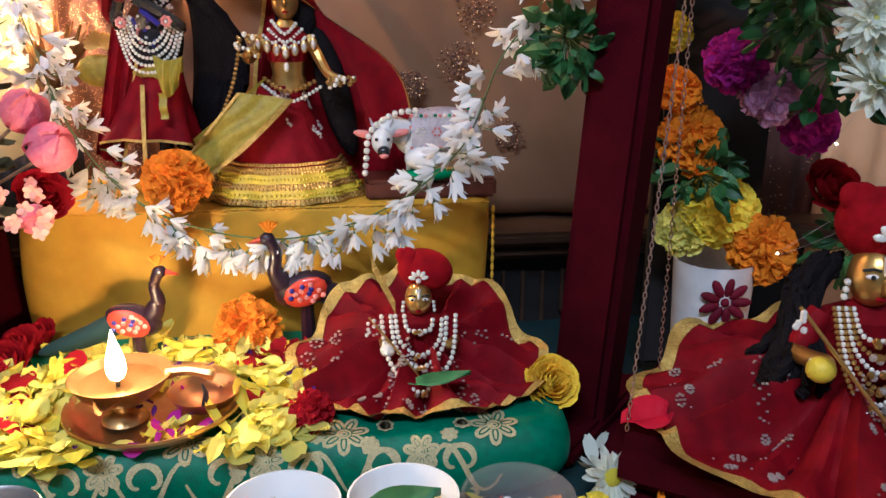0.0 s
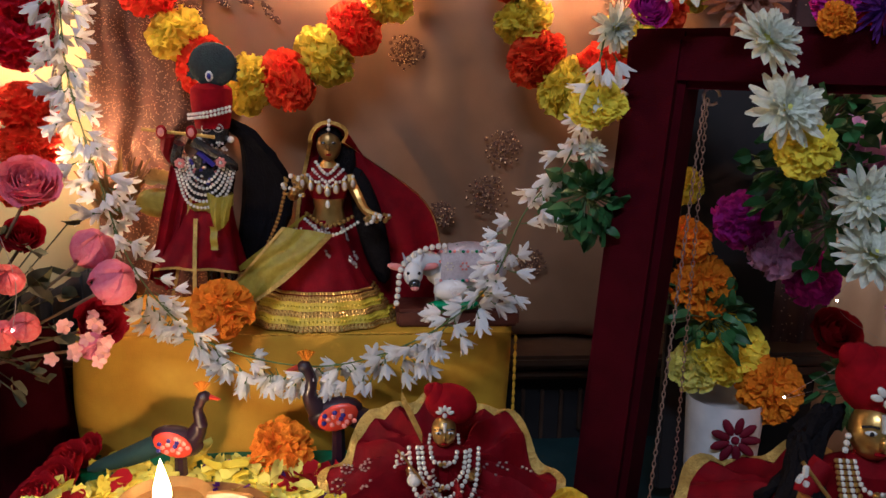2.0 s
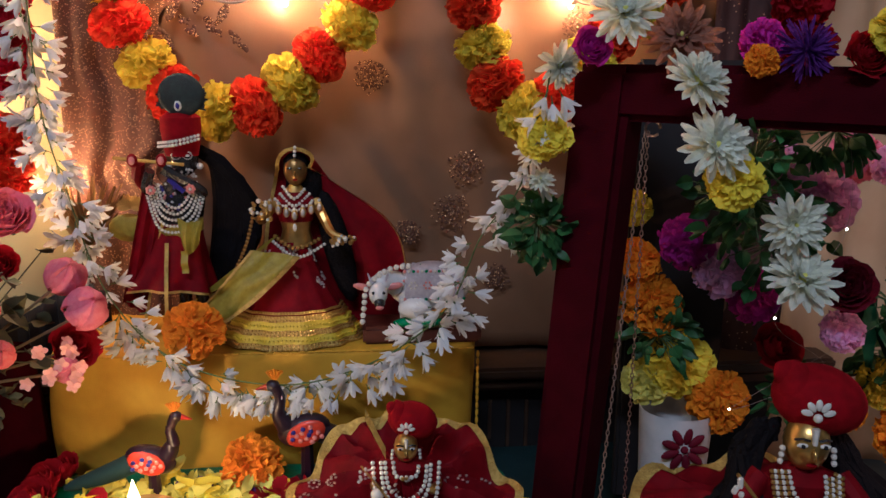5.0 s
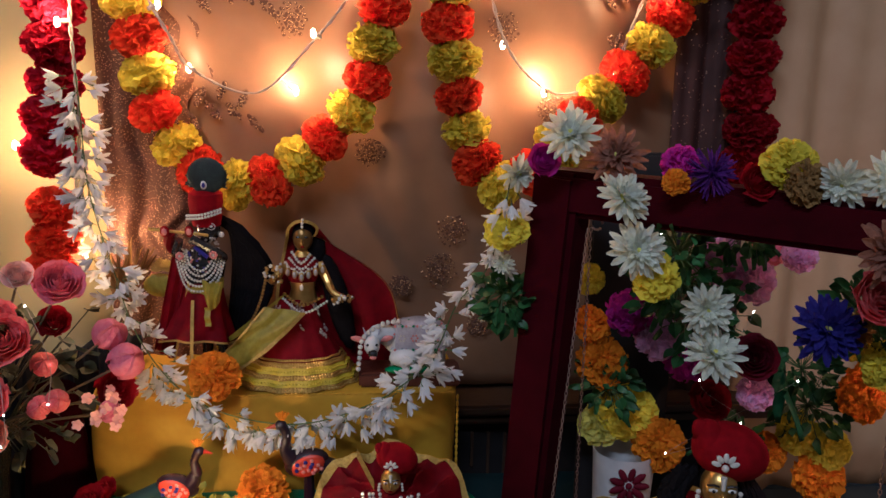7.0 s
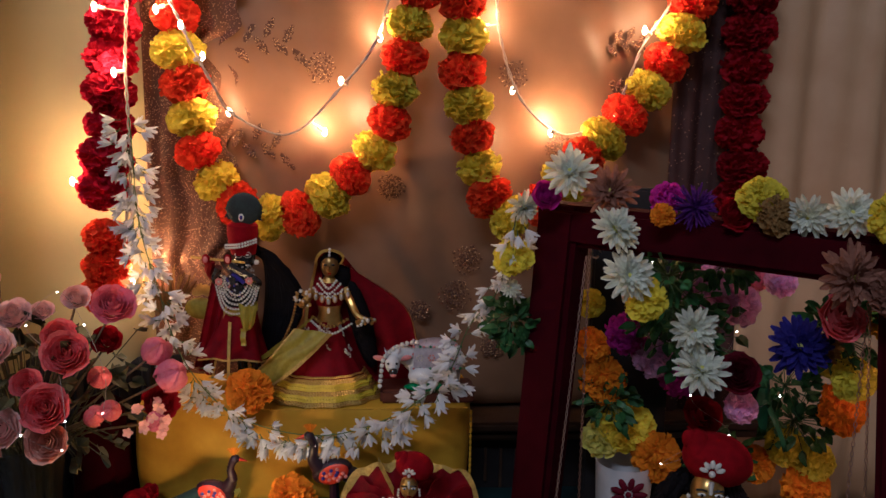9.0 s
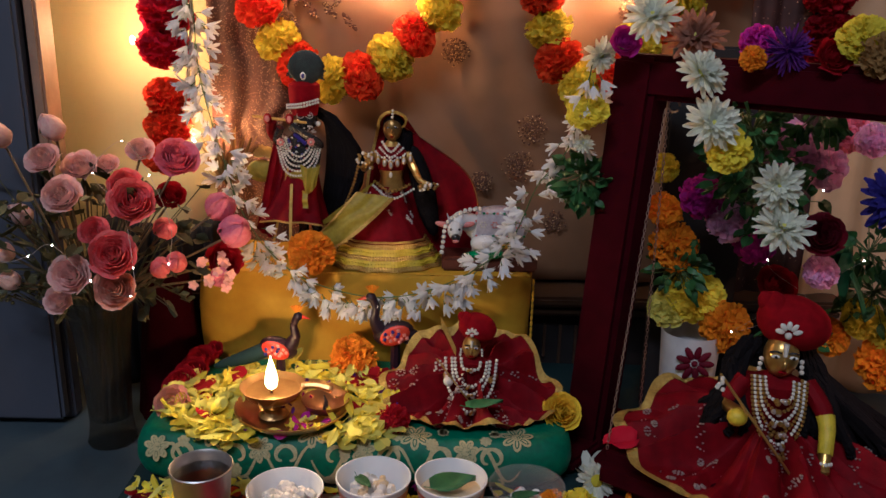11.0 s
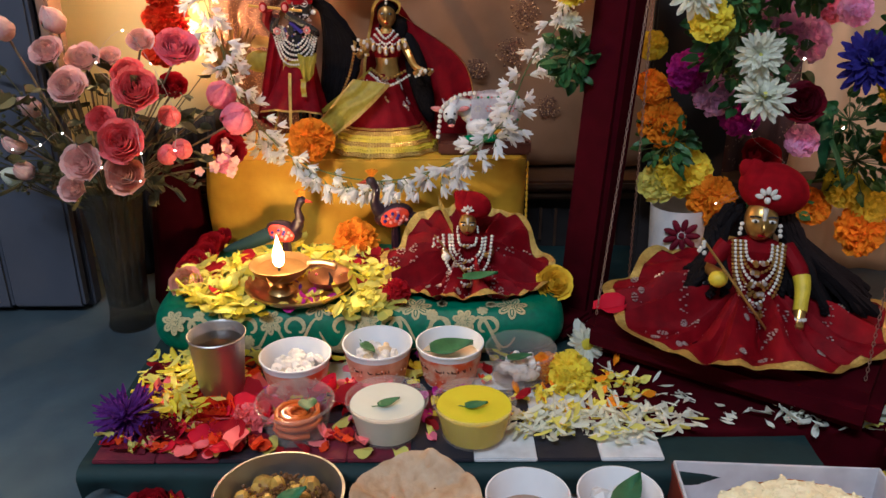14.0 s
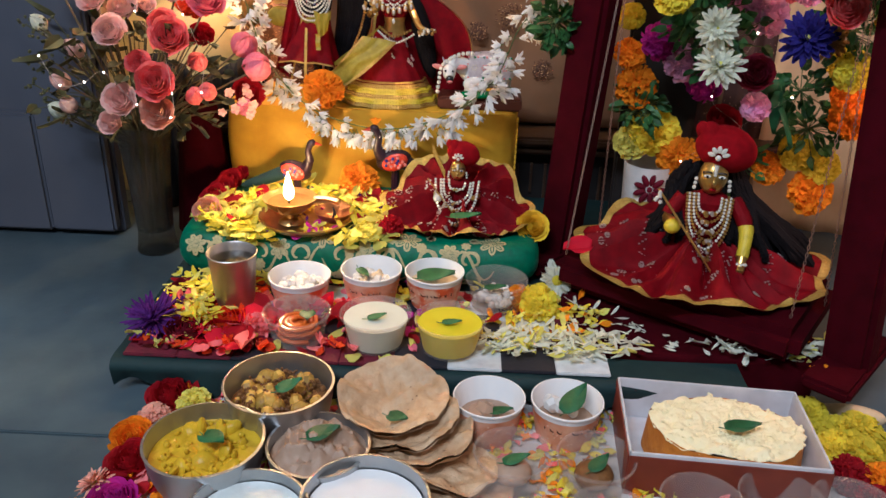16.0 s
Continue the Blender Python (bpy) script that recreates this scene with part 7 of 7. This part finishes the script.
# ---- flowers on and round the swing ----
SWG = "flowers tied to the swing"
for kd, m_, p, r in (("daisy", P_WHITE, (0.201, 0.515, 0.520), 0.034), ("daisy", P_BROWN, (0.238, 0.500, 0.503), 0.033), ("rose", P_MAG, (0.180, 0.520, 0.497), 0.020), ("daisy", P_WHITE, (0.160, 0.535, 0.484), 0.024),
                     ("mari", P_YEL, (0.153, 0.540, 0.432), 0.026), ("daisy", P_WHITE, (0.152, 0.545, 0.398), 0.014), ("daisy", P_WHITE, (0.232, 0.455, 0.474), 0.031), ("daisy", P_WHITE, (0.243, 0.445, 0.434), 0.032), ("mari", P_YEL, (0.262, 0.452, 0.410), 0.027),
                     ("pom", P_MAG, (0.285, 0.475, 0.500), 0.019), ("spiky", P_PUR, (0.304, 0.455, 0.495), 0.030), ("mari", P_OR, (0.275, 0.455, 0.488), 0.014), ("rose", P_DRED, (0.333, 0.430, 0.493), 0.021), ("mari", P_YEL, (0.352, 0.425, 0.507), 0.027),
                     ("mari", P_TAN, (0.360, 0.410, 0.494), 0.023), ("daisy", P_WHITE, (0.380, 0.395, 0.496), 0.026), ("daisy", P_WHITE, (0.404, 0.375, 0.502), 0.028), ("mari", P_YEL, (0.422, 0.335, 0.503), 0.031), ("spiky", P_MAROON, (0.440, 0.345, 0.518), 0.030),
                     ("daisy", P_WHITE, (0.462, 0.325, 0.510), 0.026), ("daisy", P_BROWN, (0.392, 0.345, 0.455), 0.036), ("mari", P_BROWN, (0.418, 0.330, 0.443), 0.026), ("rose", P_CORAL, (0.402, 0.368, 0.415), 0.028), ("rose", P_CORAL, (0.484, 0.310, 0.436), 0.036),
                     ("daisy", P_WHITE, (0.478, 0.315, 0.483), 0.026), ("daisy", P_WHITE, (0.490, 0.310, 0.392), 0.024), ("daisy", P_BROWN, (0.490, 0.310, 0.362), 0.028),
                     ("pom", P_LILAC, (0.363, 0.575, 0.397), 0.034), ("pom", P_LILAC, (0.401, 0.562, 0.377), 0.029), ("pom", P_PINK, (0.425, 0.57, 0.412), 0.026), ("pom", P_LILAC, (0.43, 0.53, 0.410), 0.020),
                     ("pom", P_MAG, (0.284, 0.570, 0.342), 0.027), ("pom", P_LILAC, (0.312, 0.565, 0.318), 0.028), ("pom", P_MAG, (0.342, 0.560, 0.297), 0.027), ("daisy", P_WHITE, (0.318, 0.470, 0.376), 0.030), ("daisy", P_WHITE, (0.325, 0.465, 0.336), 0.036),
                     ("rose", P_MAROON, (0.371, 0.480, 0.328), 0.028), ("pom", P_LILAC, (0.385, 0.50, 0.285), 0.020), ("daisy", P_BLUE, (0.386, 0.400, 0.380), 0.036), ("daisy", P_TAN, (0.408, 0.405, 0.378), 0.026), ("mari", P_YEL, (0.439, 0.40, 0.350), 0.026), ("mari", P_GOLD, (0.465, 0.40, 0.400), 0.022),
                     ("mari", P_YEL, (0.258, 0.630, 0.360), 0.022), ("mari", P_OR, (0.256, 0.605, 0.318), 0.026), ("mari", P_OR, (0.268, 0.595, 0.280), 0.033), ("mari", P_YEL, (0.300, 0.605, 0.222), 0.040), ("mari", P_LEMON, (0.275, 0.61, 0.205), 0.030), ("mari", P_OR, (0.332, 0.585, 0.192), 0.035),
                     ("rose", P_DRED, (0.375, 0.57, 0.248), 0.030), ("mari", P_OR, (0.440, 0.565, 0.190), 0.027), ("mari", P_YEL, (0.468, 0.560, 0.215), 0.030), ("mari", P_OR, (0.495, 0.555, 0.165), 0.036), ("mari", P_YEL, (0.500, 0.555, 0.200), 0.030), ("mari", P_OR, (0.500, 0.510, 0.275), 0.032), ("mari", P_YEL, (0.480, 0.510, 0.335), 0.030),
                     ("mari", P_OR, (0.47, 0.46, 0.31), 0.026)):
    flower(kd, m_, p, r * (0.88 if kd == "pom" else 0.84 if kd == "mari" else 0.74 if kd == "rose" else 0.82 if kd == "spiky" else 1.0), (-0.1, -0.85, 0.35), group=SWG)
LF = "small dark green leaves tied among the flowers"
sprig("leaf_sprig", (0.158, 0.572, 0.362), 80, 0.026, 0.014, "bunch of fresh green basil leaves tied to the post", M_FOL, 0.5)
for p, n, r in (((0.318, 0.535, 0.385), 90, 0.05), ((0.275, 0.590, 0.255), 60, 0.032), ((0.350, 0.55, 0.345), 70, 0.05), ((0.430, 0.42, 0.385), 60, 0.035), ((0.405, 0.575, 0.195), 50, 0.03), ((0.475, 0.56, 0.245), 60, 0.035), ((0.36, 0.50, 0.44), 50, 0.03), ((0.30, 0.50, 0.42), 50, 0.035), ((0.44, 0.52, 0.30), 40, 0.03)):
    sprig("leaf_sprig", p, n, r, 0.014, LF)
for k in range(5):
    leaf((0.385 + 0.01 * k, 0.53 - 0.01 * k, 0.315 - 0.012 * k), 0.05, 40 * k, 40 + 20 * k, "large dark green leaf behind the seated figurine", 0.6)
# added panel darkens the gap behind the flowers; floral tumbler behind the seated figure
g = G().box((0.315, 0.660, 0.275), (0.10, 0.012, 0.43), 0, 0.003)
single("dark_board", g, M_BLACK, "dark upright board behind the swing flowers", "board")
vs2 = thing("floral_vase", (0.300, 0.600, 0.054), "white tapered vase painted with red flowers", "vase")
part("body", G().lathe([(0.0, 0.0), (0.024, 0.0), (0.026, 0.004), (0.030, 0.06), (0.033, 0.125), (0.0335, 0.128), (0.032, 0.127), (0.028, 0.06), (0.024, 0.005), (0.0, 0.004)], 0, 32), M_WHITE, vs2)
for a0, z0, r in ((-96, 0.100, 0.021), (-140, 0.060, 0.018), (-58, 0.062, 0.015)):
    g = G()
    aa = radians(a0)
    rr = 0.0268 + 0.05 * z0
    tm = Matrix.Translation((rr * math.cos(aa), rr * math.sin(aa), z0)) @ turn(0, 0, a0 + 90)
    for k in range(9):
        g.ball((0, 0, 0), (0.42 * r, 0.0030, 0.19 * r), 0, 10, 6, tm @ turn(0, 40 * k, 0) @ Matrix.Translation((0.62 * r, 0.0, 0)))
    g.ball((0, 0, 0), (0.18 * r, 0.0036, 0.18 * r), 0, 9, 6, tm)
    part("painted_flower", g, P_MAROON, vs2, "dark red painted flower")

# ---- vase of roses ----
va = thing("glass_vase", (-0.386, 0.650, 0), "cut glass vase standing on the floor", "vase")
prof = [(0.0, 0.0), (0.027, 0.0), (0.029, 0.004), (0.0265, 0.012), (0.0245, 0.03), (0.0265, 0.08), (0.031, 0.14), (0.038, 0.19), (0.0358, 0.19), (0.0288, 0.14), (0.0243, 0.08), (0.0223, 0.034), (0.0, 0.030)]
part("body", G().lathe(prof, 0, 72, None, 0.0016, 16), M_CUTGLASS, va)
bq = thing("rose_bouquet", (-0.389, 0.650, 0.03), "bouquet of pink, coral and pale silk roses in the vase", "bouquet")
ROSES = ((-0.420, 0.60, 0.362, P_PALE, 0.026), (-0.390, 0.62, 0.351, P_PALE, 0.026), (-0.368, 0.64, 0.35, P_PALE, 0.018), (-0.390, 0.57, 0.330, P_PALE, 0.029), (-0.323, 0.57, 0.341, P_CORAL, 0.026), (-0.306, 0.54, 0.332, P_CORAL, 0.033), (-0.326, 0.53, 0.279, P_CORAL, 0.034),
         (-0.351, 0.55, 0.297, P_CORAL, 0.022), (-0.376, 0.54, 0.253, P_PALE, 0.029), (-0.327, 0.53, 0.242, P_PEACH, 0.030), (-0.401, 0.56, 0.217, P_PALE, 0.021), (-0.323, 0.62, 0.370, P_PALE, 0.021), (-0.284, 0.62, 0.362, P_PINK, 0.033), (-0.244, 0.64, 0.240, P_DRED, 0.030),
         (-0.300, 0.64, 0.315, P_DRED, 0.024))
BUDS = ((-0.285, 0.57, 0.296, P_CORAL, 0.016), (-0.293, 0.57, 0.253, P_CORAL, 0.015), (-0.276, 0.57, 0.259, P_CORAL, 0.015), (-0.240, 0.62, 0.309, P_PINK, 0.022), (-0.222, 0.61, 0.283, P_PINK, 0.024), (-0.241, 0.61, 0.230, P_PINK, 0.016), (-0.45, 0.60, 0.30, P_PALE, 0.016), (-0.47, 0.59, 0.26, P_PALE, 0.015),
        (-0.475, 0.58, 0.225, P_WHITE, 0.014), (-0.455, 0.57, 0.235, P_PALE, 0.014), (-0.49, 0.60, 0.33, P_WHITE, 0.013), (-0.42, 0.63, 0.39, P_PALE, 0.018), (-0.47, 0.61, 0.385, P_PALE, 0.018))
o0 = Vector((-0.400, 0.650, 0.03))
for i, (x, y, z, m_, r) in enumerate(ROSES + BUDS):
    kd = "rose" if i < len(ROSES) else "bud"
    tip = Vector((x, y, z)) - o0
    d = (tip - Vector((0, 0, 0.10))).normalized() + Vector((0.0, -0.9, 0.1))
    ro = new("rose" if kd == "rose" else "rosebud")
    ro.parent = bq
    for nm, me in kind_parts(kd, m_):
        part(nm, me, None, ro)
    ro.matrix_basis = face(tip, d, rnd(0, 360), r * (0.71 if kd == "rose" else 0.88))
    part("stem", G().tube(spline([(rnd(-.015, .015), rnd(-.015, .015), 0.01), (tip.x * 0.14, tip.y * 0.14, 0.15), tip - d.normalized() * r * 0.5], 10), 0.0014, 0, 5), M_BROWNSTEM, bq)
for k in range(20):
    a, q = rnd(0, math.tau), rnd(0.004, 0.018)
    part("stem", G().tube([(q * math.cos(a), q * math.sin(a), 0.004), (1.25 * q * math.cos(a + 0.5), 1.25 * q * math.sin(a + 0.5), 0.165)], 0.0022, 0, 5), M_BROWNSTEM, bq)
g = G()
for k in range(110):
    a = rnd(0, math.tau)
    p = Vector((rnd(-0.10, 0.13), rnd(-0.09, 0.02), rnd(0.17, 0.30)))
    m = Matrix.Translation(p) @ Vector((p.x + rnd(-.05, .05), p.y - 0.1, rnd(-.1, .1))).to_track_quat("X", "Z").to_matrix().to_4x4() @ turn(rnd(-60, 60))
    g.petal(m, rnd(0.018, 0.042), 0.018, 0.15, 0.2, 0, 5, 0.15)
    g.tube([(p.x * 0.3, p.y * 0.3, 0.15), (p.x * 0.7, p.y * 0.7, 0.1 + p.z * 0.5), p], 0.0007, 0, 4)
part("leaves", g, M_DULLFOL, bq, "dull brownish green silk leaves", kind="stuff")
g = G()
for k in range(16):
    a, b = rnd(-0.11, -0.02), rnd(0.18, 0.30)
    g.tube(spline([(0, 0, 0.12), (a * 0.5, -0.03, b * 0.8), (a * 1.15, -0.06 + rnd(-.02, .02), b)], 8), 0.0009, 0, 4)
    for q in range(7):
        g.ball((a * 1.15 + rnd(-.012, .012), -0.06 + rnd(-.01, .01), b + rnd(-.012, .012)), 0.0024, 0, 5, 4)
part("dried_sprays", g, M_DULLFOL, bq, "thin dried sprays", kind="stuff")
g = G()
for k in range(14):
    p = Vector((0.155 + rnd(-.02, .02), -0.065 + rnd(-.01, .01), 0.215 + rnd(-.018, .018)))
    for q in range(5):
        g.petal(Matrix.Translation(p) @ turn(rnd(50, 110), 0, rnd(-30, 30)) @ turn(0, 0, 72 * q), 0.006, 0.005, 0.1, 0.1, 0, 4)
part("tiny_blossoms", g, P_PEACH, bq, "cluster of tiny pale blossoms", kind="stuff")
# fairy lights in the bouquet
fl = thing("fairy_lights", (-0.400, 0.650, 0.2), "thin wire with tiny lit beads wound through the roses", "fairy lights", "fairy lights")
fp = [(-0.06, -0.10, 0.10), (-0.03, -0.12, 0.07), (0.0, -0.12, 0.075), (0.03, -0.13, 0.09), (0.06, -0.12, 0.05), (0.105, -0.135, 0.04), (0.108, -0.13, 0.068), (0.09, -0.1, 0.12), (0.06, -0.09, 0.155), (0.085, -0.07, 0.185), (0.11, -0.07, 0.15), (0.135, -0.09, 0.10), (0.13, -0.09, 0.06)]
part("wire", G().tube(spline(fp, 120), 0.00028, 0, 4), M_CABLE, fl)
for p in fp[::1]:
    part("bead", G().ball(p, 0.0009, 0, 10, 7), M_FAIRY, fl, "tiny lit bead")
fl2 = thing("fairy_lights", (0.33, 0.46, 0.40), "tiny lit beads on thin wire among the swing flowers", "fairy lights", "fairy lights")
fp = [(-0.06, 0.06, 0.05), (-0.045, 0.045, 0.035), (0.02, 0.03, 0.06), (0.035, 0.02, -0.03), (0.01, 0.06, -0.11), (0.05, 0.05, -0.15), (-0.005, 0.09, -0.2), (0.09, 0.03, -0.1)]
part("wire", G().tube(spline(fp, 90), 0.00012, 0, 4), M_CABLE, fl2)
for p in fp:
    part("bead", G().ball(p, 0.0009, 0, 10, 7), M_FAIRY, fl2, "tiny lit bead")
# dark red cloth bundle behind the vase
g = G().grid(lambda u, v: (-0.335 + 0.045 * math.cos(u * math.tau) * (1 - 0.45 * v) * (1 + 0.06 * math.sin(u * 40)), 0.735 + 0.045 * math.sin(u * math.tau) * (1 - 0.45 * v), 0.205 * v), 60, 14, 0, None, True)
single("draped_cloth", g, M_VELVET, "dark maroon cloth heaped behind the vase", "cloth")
# added black sheet keeps the wall low behind the vase dark
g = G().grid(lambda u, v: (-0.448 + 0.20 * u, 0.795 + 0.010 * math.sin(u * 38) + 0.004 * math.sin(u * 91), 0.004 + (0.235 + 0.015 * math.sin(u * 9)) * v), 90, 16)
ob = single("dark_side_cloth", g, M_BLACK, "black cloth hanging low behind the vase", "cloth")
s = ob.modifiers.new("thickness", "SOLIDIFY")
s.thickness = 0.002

# small things about the altar
g = G()
for k in range(60):
    a = rnd(-0.9, 0.9)
    L = rnd(0.03, 0.075)
    m = Matrix.Translation((0, rnd(-.004, .004), 0)) @ turn(0, -90 + math.degrees(a) * 0.8, 0) @ turn(rnd(-60, 60))
    g.petal(m, L, 0.008, rnd(-0.1, 0.2), 0.2, 0, 5, 0.15)
ob = single("dried_fan", g, P_TAN, "fan of orange-gold dried leaves behind the white garland", "dried leaves", kind="stuff", m=Matrix.Translation((-0.255, 0.765, 0.300)))
g = G().petal(Matrix(), 0.034, 0.026, 0.1, 0.35, 0, 7, 0.3)
ob = single("rose_petal", g, P_CRIM, "single large bright red petal lying on the swing seat", "petal", m=pose(0.180, 0.470, 0.110, 28, 0, 8))
ob.modifiers.new("thickness", "SOLIDIFY").thickness = 0.0005
g = G().tube(spline([(0.428, 0.325, 0.006), (0.452, 0.312, 0.008), (0.482, 0.302, 0.010), (0.512, 0.298, 0.007)], 14), [0.003, 0.004, 0.0045, 0.005, 0.006, 0.0075, 0.009, 0.010, 0.0105, 0.0105, 0.010, 0.009, 0.007, 0.003], 0, 12)
single("wooden_ladle", g, M_NUT, "pale worn wooden stick with a thick end on the floor", "ladle")
